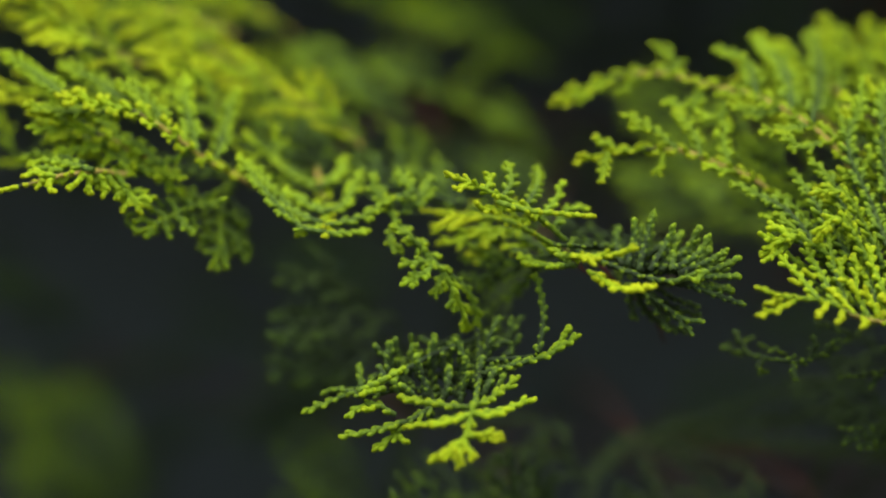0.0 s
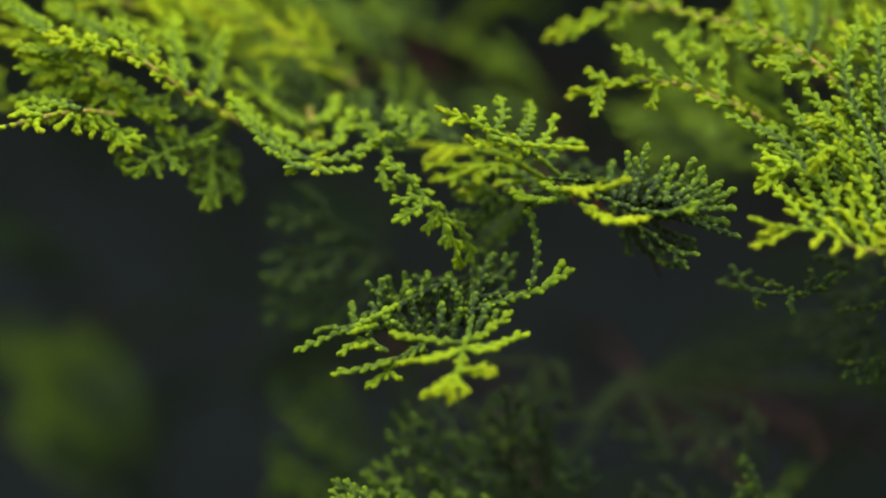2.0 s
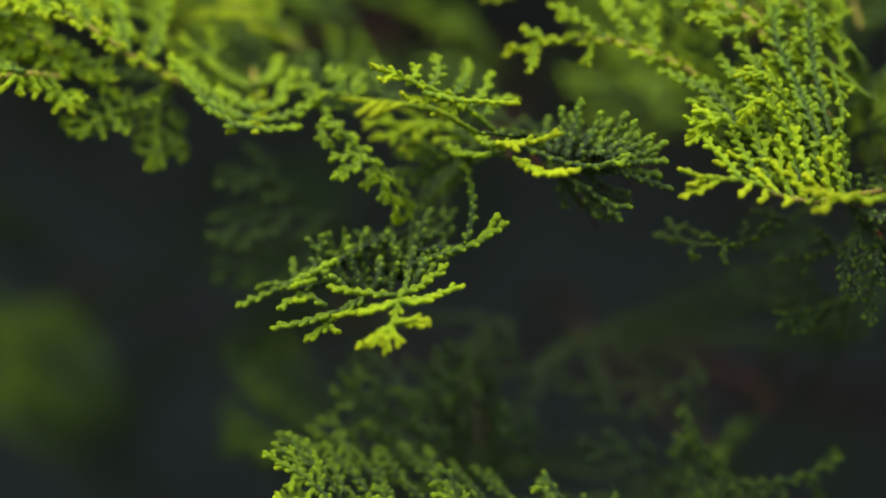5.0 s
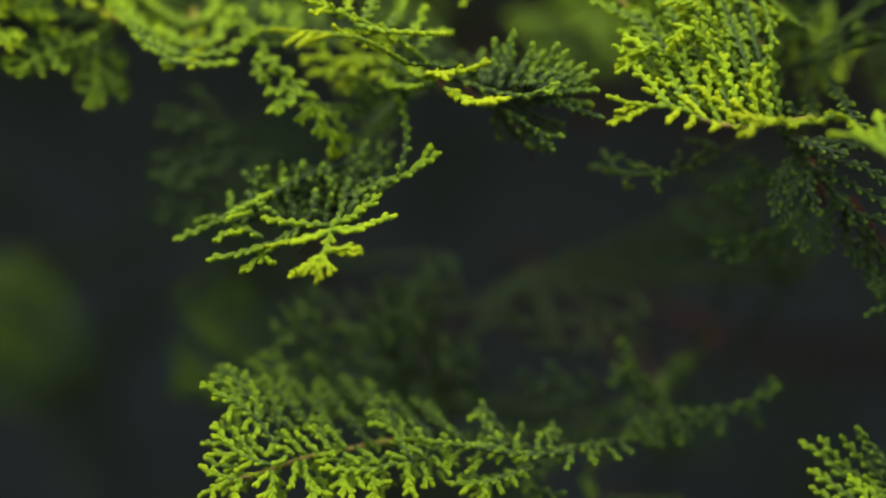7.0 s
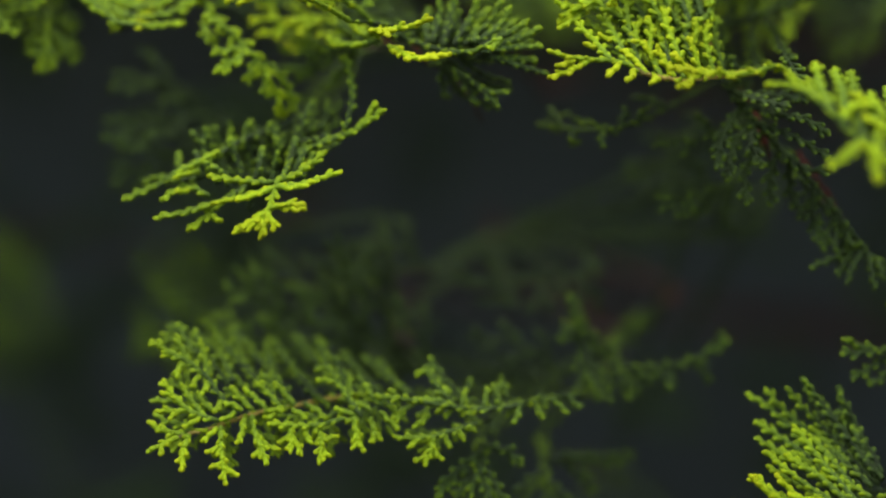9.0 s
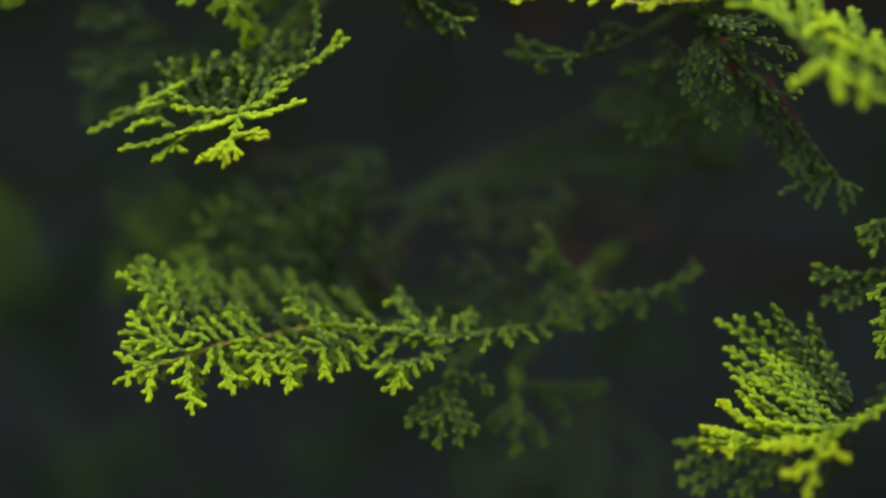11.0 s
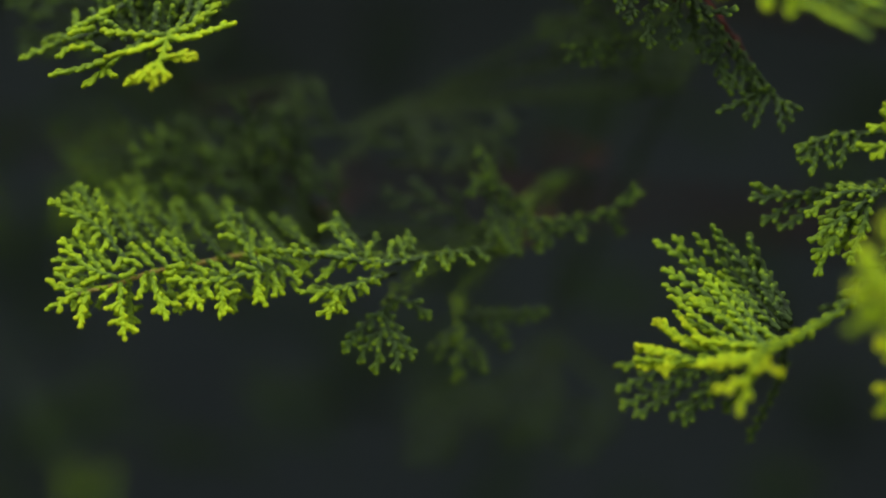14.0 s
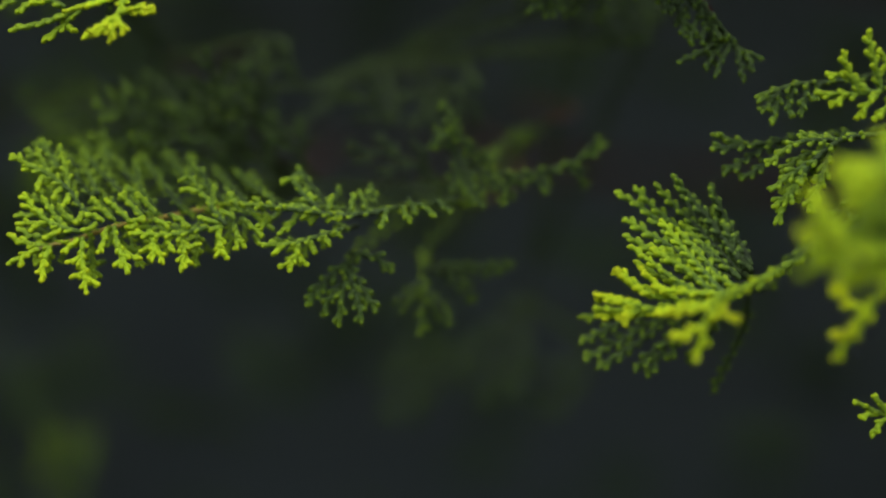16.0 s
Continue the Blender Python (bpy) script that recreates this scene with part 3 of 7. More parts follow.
twig(s, 2.5, (-106.2, 40.0, 80.9), (-114.1, 45.0, 82.9), (-122.2, 49.0, 84.1), (-127.0, 50.0, 82.2), darken=0.14)
twig(s, 2.3, (-113.0, 29.0, 76.3), (-118.5, 29.0, 77.3), (-122.5, 28.0, 75.9), r=1.0)
twig(s, 2.3, (-112.1, 36.0, 78.3), (-117.7, 36.0, 79.2), (-121.8, 35.0, 77.9), darken=0.14)
twig(s, 2.2, (-113.7, 29.0, 75.7), (-114.7, 27.0, 73.6), (-112.0, 26.0, 71.7), r=1.0)
twig(s, 2.2, (-114.5, 36.0, 78.8), (-115.5, 34.0, 76.6), (-112.8, 33.0, 74.7), darken=0.14)
twig(s, 2.0999999999999996, (-115.9, 28.0, 75.3), (-117.3, 27.0, 73.3), (-118.0, 26.0, 72.3), r=1.0)
twig(s, 2.0999999999999996, (-115.8, 35.0, 77.9), (-117.1, 34.0, 75.9), (-117.9, 33.0, 74.8), darken=0.14)
twig(s, 2.3, (-104.9, 32.0, 77.3), (-107.4, 31.0, 75.0), (-109.5, 30.0, 72.3), r=1.0)
twig(s, 2.3, (-108.1, 39.0, 79.5), (-110.6, 38.0, 77.2), (-112.8, 37.0, 74.5), darken=0.14)
twig(s, 2.2, (-103.8, 32.0, 77.3), (-103.9, 32.0, 74.1), (-103.4, 31.0, 71.3), r=1.0)
twig(s, 2.2, (-102.8, 39.0, 79.2), (-102.9, 39.0, 76.0), (-102.4, 38.0, 73.2), darken=0.14)
twig(s, 2.2, (-101.6, 34.0, 77.5), (-99.7, 34.0, 73.6), (-100.6, 33.0, 70.5), r=1.0)
twig(s, 2.2, (-102.2, 41.0, 80.5), (-100.2, 41.0, 76.7), (-101.2, 40.0, 73.5), darken=0.14)
twig(s, 2.3, (-99.2, 36.0, 77.0), (-96.5, 36.0, 73.2), (-96.0, 35.0, 70.1), darken=0.02, r=1.0)
twig(s, 2.3, (-98.8, 43.0, 79.6), (-96.1, 43.0, 75.7), (-95.6, 42.0, 72.6), darken=0.16)
twig(s, 2.5, (-96.4, 38.0, 76.6), (-94.0, 38.0, 72.4), (-91.6, 38.0, 71.0), (-85.6, 38.0, 71.6), r=1.0)
twig(s, 2.5, (-99.5, 45.0, 78.8), (-97.0, 45.0, 74.6), (-94.6, 45.0, 73.2), (-88.6, 45.0, 73.8), darken=0.14)
twig(s, 2.2, (-93.0, 38.0, 71.4), (-91.2, 37.0, 69.1), (-89.5, 36.0, 66.5), r=1.0)
twig(s, 2.2, (-91.9, 45.0, 73.3), (-90.1, 44.0, 71.0), (-88.3, 43.0, 68.3), darken=0.14)
twig(s, 2.2, (-93.3, 38.0, 71.1), (-94.4, 37.0, 68.5), (-95.5, 36.0, 66.8), r=1.0)
twig(s, 2.2, (-93.8, 45.0, 74.1), (-94.9, 44.0, 71.5), (-96.1, 43.0, 69.8), darken=0.14)
twig(s, 2.2, (-98.4, 36.0, 76.7), (-101.2, 38.0, 75.9), (-105.5, 40.0, 76.4), darken=0.05, r=1.0)
twig(s, 2.2, (-98.0, 43.0, 79.3), (-100.8, 45.0, 78.5), (-105.2, 47.0, 79.0), darken=0.19)
twig(s, 2.5, (-117.5, 60.0, 95.7), (-109.8, 54.0, 90.1), (-100.8, 50.0, 85.5), (-95.6, 48.0, 82.1), (-90.2, 47.0, 79.9), (-83.9, 46.0, 78.6), (-77.8, 45.0, 77.6), r=1.0)
twig(s, 2.5, (-120.9, 67.0, 98.3), (-113.1, 61.0, 92.5), (-104.0, 57.0, 87.9), (-98.7, 55.0, 84.4), (-93.3, 54.0, 82.2), (-86.9, 53.0, 80.9), (-80.7, 52.0, 79.9), darken=0.14)
twig(s, 2.2, (-100.5, 50.0, 85.5), (-99.1, 49.0, 86.7), (-99.9, 48.0, 88.1), r=1.0)
twig(s, 2.2, (-99.4, 57.0, 87.6), (-97.9, 56.0, 88.8), (-98.8, 55.0, 90.2), darken=0.14)
twig(s, 2.2, (-106.1, 52.0, 88.0), (-107.9, 51.0, 86.9), (-110.0, 50.0, 84.5), r=1.0)
twig(s, 2.2, (-106.7, 59.0, 91.3), (-108.5, 58.0, 90.2), (-110.6, 57.0, 87.8), darken=0.14)
twig(s, 2.2, (-100.8, 50.0, 84.9), (-101.3, 49.0, 82.5), (-102.8, 48.0, 80.8), darken=0.03, r=1.0)
twig(s, 2.2, (-100.4, 57.0, 87.6), (-100.9, 56.0, 85.2), (-102.4, 55.0, 83.4), darken=0.17)
twig(s, 2.2, (-94.8, 48.0, 81.9), (-92.7, 46.0, 80.6), (-93.8, 45.0, 82.1), r=1.0)
twig(s, 2.2, (-97.9, 55.0, 84.3), (-95.8, 53.0, 82.9), (-96.9, 52.0, 84.4), darken=0.14)
twig(s, 2.2, (-97.4, 49.0, 83.1), (-96.1, 47.0, 81.0), (-93.3, 46.0, 78.0), darken=0.05, r=1.0)
twig(s, 2.2, (-96.3, 56.0, 85.2), (-94.9, 54.0, 83.0), (-92.1, 53.0, 79.9), darken=0.19)
twig(s, 2.0999999999999996, (-87.3, 47.0, 79.2), (-86.7, 45.0, 77.6), (-87.2, 44.0, 76.8), r=1.0)
twig(s, 2.0999999999999996, (-87.7, 54.0, 82.4), (-87.1, 52.0, 80.7), (-87.6, 51.0, 79.9), darken=0.14)
twig(s, 3.0999999999999996, (-108.5, 56.0, 90.8), (-115.5, 58.0, 89.7), (-122.5, 60.0, 88.2), darken=0.05, r=1.0)
twig(s, 3.0999999999999996, (-108.1, 63.0, 93.6), (-115.2, 65.0, 92.5), (-122.3, 67.0, 91.0), darken=0.19)
twig(s, 3.0999999999999996, (-112.2, 58.0, 92.0), (-117.5, 60.0, 93.9), (-124.6, 62.0, 94.8), darken=0.05, r=1.0)
twig(s, 3.0999999999999996, (-115.5, 65.0, 94.5), (-120.9, 67.0, 96.4), (-128.1, 69.0, 97.3), darken=0.19)
s = spray(b, (-.1, -.75, .6), 6.5, -0.05, (-56.3, 62.0, 75.2), (-73.3, 48.0, 83.8), (-82.1, 42.0, 90.0), (-93.2, 40.0, 96.1), (-105.5, 40.0, 98.7), (-115.8, 40.0, 100.4))
twig(s, 7, (-82.1, 42.0, 90.0), (-90.3, 48.0, 99.9), (-99.9, 52.0, 106.7))
twig(s, 5, (-87.8, 42.0, 93.6), (-96.4, 46.0, 97.1), (-98.5, 44.0, 93.6))
twig(s, 7, (-75.1, 46.0, 85.3), (-79.5, 55.0, 99.2), (-81.3, 62.0, 109.9))
twig(s, 5, (-93.2, 40.0, 96.1), (-104.4, 45.0, 96.0), (-122.7, 48.0, 97.6))
twig(s, 5, (-102.4, 42.0, 98.2), (-110.7, 44.0, 95.8), (-125.3, 44.0, 97.9))
twig(s, 6, (-112.1, 42.0, 99.6), (-124.2, 55.0, 108.2), (-135.2, 60.0, 115.2))
twig(s, 7, (-70.7, 52.0, 82.5), (-68.4, 62.0, 95.1), (-66.0, 70.0, 107.8))
twig(s, 6, (-76.9, 48.0, 86.7), (-86.0, 50.0, 82.1), (-95.4, 52.0, 88.6), (-109.0, 56.0, 85.4))
twig(s, 7, (-89.8, 45.0, 95.5), (-105.1, 60.0, 105.8), (-119.5, 66.0, 112.9))
s = spray(b, (-.1, -.75, .6), 5, 0, (-84.4, 58.0, 81.0), (-100.0, 50.0, 88.4), (-114.2, 46.0, 93.5), (-125.3, 44.0, 97.9))
twig(s, 5, (-100.0, 50.0, 88.4), (-107.8, 48.0, 85.6), (-117.4, 47.0, 84.5))
twig(s, 5, (-106.3, 48.0, 90.5), (-113.3, 50.0, 98.0), (-120.3, 52.0, 104.6))
twig(s, 5, (-95.3, 52.0, 86.2), (-104.0, 54.0, 94.4), (-109.4, 56.0, 100.3))
twig(s, 4, (-112.6, 46.0, 93.0), (-118.8, 45.0, 90.8), (-124.3, 44.0, 91.4))
twig(s, 4, (-92.0, 52.0, 84.6), (-97.4, 50.0, 80.2), (-100.3, 48.0, 77.1))
twig(s, 4, (-90.8, 56.0, 83.3), (-83.6, 52.0, 75.7), (-78.7, 52.0, 73.3))
s = spray(b, (0, -.85, .5), 2.2, 0.26, (-66.4, 80.0, 80.2), (-70.9, 60.0, 74.1), (-76.6, 52.0, 69.8), (-81.2, 48.0, 67.7), (-85.8, 46.0, 64.6), (-92.8, 44.0, 61.1))
twig(s, 2.3, (-76.6, 52.0, 69.8), (-71.3, 49.0, 70.4), (-66.7, 47.0, 72.1), darken=-0.05, r=1.0)
twig(s, 2.3, (-79.5, 59.0, 72.1), (-74.1, 56.0, 72.6), (-69.4, 54.0, 74.3), darken=0.09)
twig(s, 2.3, (-85.5, 46.0, 65.0), (-87.6, 45.0, 62.9), (-89.4, 44.0, 60.0), r=1.0)
twig(s, 2.3, (-84.2, 53.0, 66.8), (-86.4, 52.0, 64.7), (-88.2, 51.0, 61.7), darken=0.14)
twig(s, 2.3, (-84.2, 46.0, 65.6), (-83.4, 45.0, 62.6), (-82.0, 44.0, 60.0), r=1.0)
twig(s, 2.3, (-84.6, 53.0, 68.6), (-83.8, 52.0, 65.6), (-82.3, 51.0, 62.9), darken=0.14)
twig(s, 2.5, (-81.2, 48.0, 67.4), (-79.0, 46.0, 64.7), (-75.6, 45.0, 61.2), r=1.0)
twig(s, 2.5, (-80.6, 55.0, 69.9), (-78.3, 53.0, 67.1), (-74.9, 52.0, 63.6), darken=0.14)
twig(s, 2.3, (-86.8, 46.0, 64.6), (-90.0, 46.0, 65.3), (-93.5, 45.0, 65.1), r=1.0)
twig(s, 2.3, (-89.8, 53.0, 66.8), (-93.1, 53.0, 67.4), (-96.5, 52.0, 67.2), darken=0.14)
twig(s, 2.3, (-80.1, 49.0, 68.1), (-82.5, 50.0, 70.2), (-84.3, 51.0, 72.5), darken=0.05, r=1.0)
twig(s, 2.3, (-78.7, 56.0, 70.0), (-81.2, 57.0, 72.1), (-83.0, 58.0, 74.5), darken=0.19)
twig(s, 2.3, (-84.0, 47.0, 66.3), (-87.1, 48.0, 68.4), (-91.0, 48.0, 70.0), darken=0.05, r=1.0)
twig(s, 2.3, (-84.4, 54.0, 69.3), (-87.5, 55.0, 71.4), (-91.5, 55.0, 73.0), darken=0.19)
twig(s, 2.3, (-77.2, 52.0, 69.7), (-78.7, 53.0, 71.7), (-77.8, 54.0, 73.5), darken=0.05, r=1.0)
twig(s, 2.3, (-76.5, 59.0, 72.2), (-77.9, 60.0, 74.3), (-77.1, 61.0, 76.1), darken=0.19)
twig(s, 2.0999999999999996, (-90.2, 45.0, 62.6), (-92.0, 44.0, 61.9), (-93.0, 44.0, 63.5), r=1.0)
twig(s, 2.0999999999999996, (-93.3, 52.0, 64.7), (-95.1, 51.0, 64.0), (-96.0, 51.0, 65.6), darken=0.14)
s = spray(b, (0, -.9, .4), 2.2, 0.32, (-66.9, 84.0, 78.8), (-69.6, 66.0, 71.3), (-69.3, 60.0, 64.2), (-69.4, 56.0, 58.1), (-71.8, 54.0, 51.4))
twig(s, 2.3, (-69.1, 59.0, 61.9), (-72.2, 57.0, 60.5), (-75.7, 56.0, 61.9), r=1.0)
twig(s, 2.3, (-67.6, 66.0, 63.7), (-70.7, 64.0, 62.2), (-74.3, 63.0, 63.7), darken=0.14)
twig(s, 2.3, (-68.7, 58.0, 60.7), (-67.5, 56.0, 56.4), (-67.0, 55.0, 51.9), r=1.0)
twig(s, 2.3, (-68.8, 65.0, 63.7), (-67.6, 63.0, 59.3), (-67.1, 62.0, 54.8), darken=0.14)
twig(s, 2.5, (-69.0, 61.0, 65.1), (-64.3, 60.0, 60.0), (-61.6, 60.0, 53.8), darken=0.05, r=1.0)
twig(s, 2.5, (-68.2, 68.0, 67.6), (-63.3, 67.0, 62.4), (-60.6, 67.0, 56.2), darken=0.19)
twig(s, 2.3, (-69.4, 56.0, 58.1), (-71.6, 55.0, 57.0), (-73.5, 54.0, 56.3), r=1.0)
twig(s, 2.3, (-72.3, 63.0, 60.2), (-74.5, 62.0, 59.1), (-76.4, 61.0, 58.4), darken=0.14)
twig(s, 2.3, (-69.5, 62.0, 66.0), (-71.9, 60.0, 65.3), (-74.5, 59.0, 64.6), darken=0.05, r=1.0)
twig(s, 2.3, (-67.9, 69.0, 67.8), (-70.4, 67.0, 67.2), (-73.0, 66.0, 66.4), darken=0.19)
twig(s, 2.3, (-69.6, 56.0, 57.3), (-70.0, 55.0, 53.9), (-69.4, 54.0, 50.7), r=1.0)
twig(s, 2.3, (-69.8, 63.0, 60.2), (-70.1, 62.0, 56.8), (-69.5, 61.0, 53.6), darken=0.14)
twig(s, 2.3, (-69.5, 65.0, 69.5), (-64.9, 66.0, 67.1), (-63.0, 67.0, 64.1), darken=0.1, r=1.0)
twig(s, 2.3, (-68.6, 72.0, 72.1), (-64.0, 73.0, 69.6), (-62.0, 74.0, 66.7), darken=0.24)
twig(s, 2.3, (-69.3, 66.0, 70.5), (-73.1, 64.0, 69.3), (-76.0, 63.0, 67.2), darken=0.1, r=1.0)
twig(s, 2.3, (-72.1, 73.0, 72.7), (-76.0, 71.0, 71.5), (-78.9, 70.0, 69.4), darken=0.24)
twig(s, 2.2, (-63.9, 60.0, 59.3), (-64.5, 59.0, 57.3), (-65.8, 59.0, 56.6), darken=0.1, r=1.0)
twig(s, 2.2, (-62.3, 67.0, 61.1), (-62.9, 66.0, 59.0), (-64.2, 66.0, 58.3), darken=0.24)
s = spray(b, (0, -.5, .85), 5, 0, (-41.9, 75.0, 83.1), (-38.5, 55.0, 71.8), (-37.1, 40.0, 64.6), (-37.2, 34.0, 60.8))
twig(s, 5, (-37.2, 36.0, 62.5), (-45.3, 37.0, 64.3), (-55.1, 42.0, 74.0), (-63.9, 48.0, 85.3))
twig(s, 3, (-37.2, 35.0, 62.0), (-29.0, 38.0, 62.7), (-25.0, 42.0, 63.6))
twig(s, 4, (-37.8, 38.0, 64.5), (-27.5, 42.0, 67.3), (-18.0, 46.0, 74.0))
twig(s, 4, (-38.5, 42.0, 65.4), (-47.2, 48.0, 68.8), (-55.9, 54.0, 78.0), (-62.9, 58.0, 84.8))
twig(s, 5, (-38.0, 46.0, 68.1), (-44.2, 52.0, 71.5), (-51.1, 58.0, 76.7))
twig(s, 5, (-38.0, 46.0, 68.9), (-32.6, 52.0, 71.7), (-28.0, 60.0, 82.3))
twig(s, 6, (-39.5, 60.0, 75.4), (-48.3, 66.0, 80.6), (-55.5, 72.0, 86.0))
twig(s, 6, (-40.2, 60.0, 77.0), (-34.7, 64.0, 80.8), (-33.3, 70.0, 87.2))
twig(s, 3, (-37.1, 42.0, 64.6), (-41.9, 40.0, 63.7), (-46.6, 39.0, 61.1))
frond(b, (-66.2, 78.0, 91.4), (-94.5, 68.0, 106.9), 30, (0, -.7, .7), 0.12)
frond(b, (-86.5, 74.0, 97.5), (-120.8, 64.0, 107.6), 28, (0, -.7, .7), 0.12)
frond(b, (-93.5, 64.0, 83.8), (-124.7, 60.0, 94.5), 24, (0, -.7, .7), 0.12)
frond(b, (-48.6, 74.0, 77.7), (-69.0, 70.0, 92.4), 20, (0, -.7, .7), 0.12)

b = branch("dense conifer branch with upright dark green branchlets", (115, 417, 81), (88, 199, 54), (76, 110, 57), (70, 60, 60))
s = spray(b, (0, -.6, .8), 4.5, 0.05, (30.5, 36.0, 61.7), (20.9, 28.0, 68.7), (11.9, 24.0, 72.7), (2.6, 22.0, 76.3), (-4.8, 21.0, 79.4), bark=200)
twig(s, 3, (2.6, 22.0, 76.3), (-0.9, 20.0, 74.6), (-2.5, 19.0, 75.3))
twig(s, 3, (7.1, 23.0, 74.9), (8.5, 26.0, 77.5), (7.1, 28.0, 80.1))
twig(s, 3, (12.0, 25.0, 72.8), (14.7, 32.0, 78.0), (13.7, 38.0, 83.7))
twig(s, 3, (18.5, 28.0, 70.7), (22.5, 40.0, 77.0), (23.5, 50.0, 83.8))
twig(s, 3, (23.6, 32.0, 67.8), (28.1, 38.0, 73.8), (29.8, 40.0, 79.1))
twig(s, 1.8, (10.2, 22.0, 71.3), (17.9, 18.0, 69.1), (25.5, 16.0, 68.2), (37.1, 14.0, 67.4))
twig(s, 3.5, (17.0, 28.0, 69.9), (7.1, 22.0, 69.1), (3.9, 20.0, 71.5))
twig(s, 3.5, (27.1, 35.0, 65.6), (32.3, 40.0, 70.8), (38.2, 42.0, 71.0))
twig(s, 4, (21.9, 30.0, 67.7), (13.6, 24.0, 66.1), (8.7, 22.0, 69.1))
s = spray(b, (0, -.3, .95), 1.6, -0.02, (24.7, 14.0, 59.5), (16.5, 4.0, 63.5), (10.3, 0.0, 65.4), (-0.2, -4.0, 66.3), (-11.7, -7.0, 67.1), bark=200)
twig(s, 1.6, (-0.2, -5.0, 65.9), (-2.4, -8.0, 63.3), (-4.3, -9.0, 61.8))
twig(s, 1.6, (-2.4, -5.0, 66.2), (-5.4, -8.0, 64.0), (-7.6, -9.0, 62.4))
twig(s, 1.6, (4.3, -3.0, 65.8), (-0.2, -5.0, 64.3), (-2.4, -8.0, 62.6))
s = spray(b, (0, -.8, .6), 3, 0.45, (28.2, 44.0, 57.9), (17.3, 50.0, 55.6), (7.6, 54.0, 59.0), (-0.6, 56.0, 62.3))
twig(s, 3, (21.9, 46.0, 56.3), (14.0, 50.0, 60.5), (5.8, 52.0, 65.1))
twig(s, 3, (21.9, 46.0, 56.3), (14.1, 52.0, 50.8), (6.1, 56.0, 47.6))
twig(s, 3, (25.1, 46.0, 57.1), (20.7, 52.0, 49.2), (14.3, 56.0, 44.3))
twig(s, 3, (20.4, 48.0, 55.9), (12.4, 52.0, 54.9), (1.1, 56.0, 56.6))
twig(s, 3, (26.8, 46.0, 58.0), (20.5, 50.0, 62.2), (14.0, 52.0, 64.7))
twig(s, 3, (14.0, 50.0, 55.6), (9.3, 54.0, 50.8), (1.1, 58.0, 50.9))
s = spray(b, (0, -.8, .6), 5, 0.15, (-21.9, 52.0, 76.9), (-17.8, 44.0, 66.7), (-10.4, 38.0, 58.5), (-3.1, 36.0, 50.6), (2.3, 38.0, 39.5), (3.1, 42.0, 34.6))
twig(s, 4, (-10.4, 38.0, 58.5), (-14.5, 36.0, 62.4), (-19.4, 36.0, 64.7))
twig(s, 4, (-7.1, 37.0, 55.0), (-12.0, 35.0, 54.4), (-16.8, 35.0, 53.5))
twig(s, 5, (-6.3, 36.0, 53.8), (-11.1, 34.0, 50.4), (-16.3, 34.0, 47.8))
twig(s, 3, (-3.9, 36.0, 51.4), (-5.9, 35.0, 47.3), (-5.9, 35.0, 43.8))
twig(s, 3, (-1.4, 36.0, 47.4), (-1.0, 36.0, 43.4), (-0.9, 36.0, 40.1))
twig(s, 3, (-3.1, 37.0, 52.2), (3.6, 40.0, 45.9), (6.8, 42.0, 36.3))
twig(s, 3, (-17.7, 44.0, 65.9), (-19.3, 40.0, 60.1), (-15.2, 38.0, 56.8))
twig(s, 5, (-19.4, 46.0, 70.1), (-24.5, 48.0, 76.6), (-23.7, 50.0, 80.9))
twig(s, 6, (-17.8, 46.0, 67.6), (-9.6, 52.0, 75.5), (-7.9, 58.0, 80.9))
twig(s, 5, (-19.5, 48.0, 73.4), (-13.0, 46.0, 75.1), (-18.0, 52.0, 81.9))
s = spray(b, (0, -.35, .9), 4, -0.02, (29.3, 22.0, 56.5), (34.6, 12.0, 56.3), (40.5, 10.0, 56.8), (48.1, 8.0, 58.9), bark=200)
twig(s, 3, (30.2, 14.0, 56.7), (35.0, 8.0, 55.4), (35.8, 5.0, 53.6))
twig(s, 4, (35.3, 18.0, 52.6), (39.4, 10.0, 49.4), (43.3, 6.0, 47.6), (53.0, 6.0, 48.7))
twig(s, 5, (32.3, 20.0, 54.1), (23.6, 28.0, 54.1), (16.9, 36.0, 57.4))
twig(s, 5, (30.9, 22.0, 54.1), (26.8, 30.0, 59.0), (23.9, 34.0, 60.7))
s = spray(b, (0, -.9, .35), 2, 0.56, (32.5, 40.0, 59.4), (48.8, 26.0, 52.2), (58.4, 16.0, 50.2), (67.1, 12.0, 53.4))
twig(s, 2.5, (67.1, 12.0, 53.1), (64.7, 11.0, 51.1), (63.0, 10.0, 50.3))
twig(s, 1.5, (50.6, 28.0, 53.1), (53.3, 32.0, 62.8), (55.4, 33.0, 70.5), r=1.08)
twig(s, 1.5, (59.3, 22.0, 53.1), (59.8, 26.2, 56.3), (60.1, 27.2, 59.1), r=1.08)
twig(s, 1.5, (47.6, 30.0, 54.6), (49.8, 33.0, 62.7), (49.7, 33.0, 68.2), r=1.08)
twig(s, 1.5, (49.3, 31.0, 53.9), (51.8, 36.9, 61.3), (52.7, 38.3, 66.8), r=1.08)
twig(s, 1.5, (53.6, 27.0, 53.1), (58.7, 30.0, 61.2), (60.9, 30.0, 66.7), r=1.08)
twig(s, 1.5, (50.9, 30.5, 53.9), (54.3, 36.0, 60.7), (55.2, 37.0, 65.2), r=1.08)
twig(s, 1.5, (56.7, 26.0, 53.1), (64.0, 28.0, 59.6), (67.9, 28.0, 66.1), r=1.08)
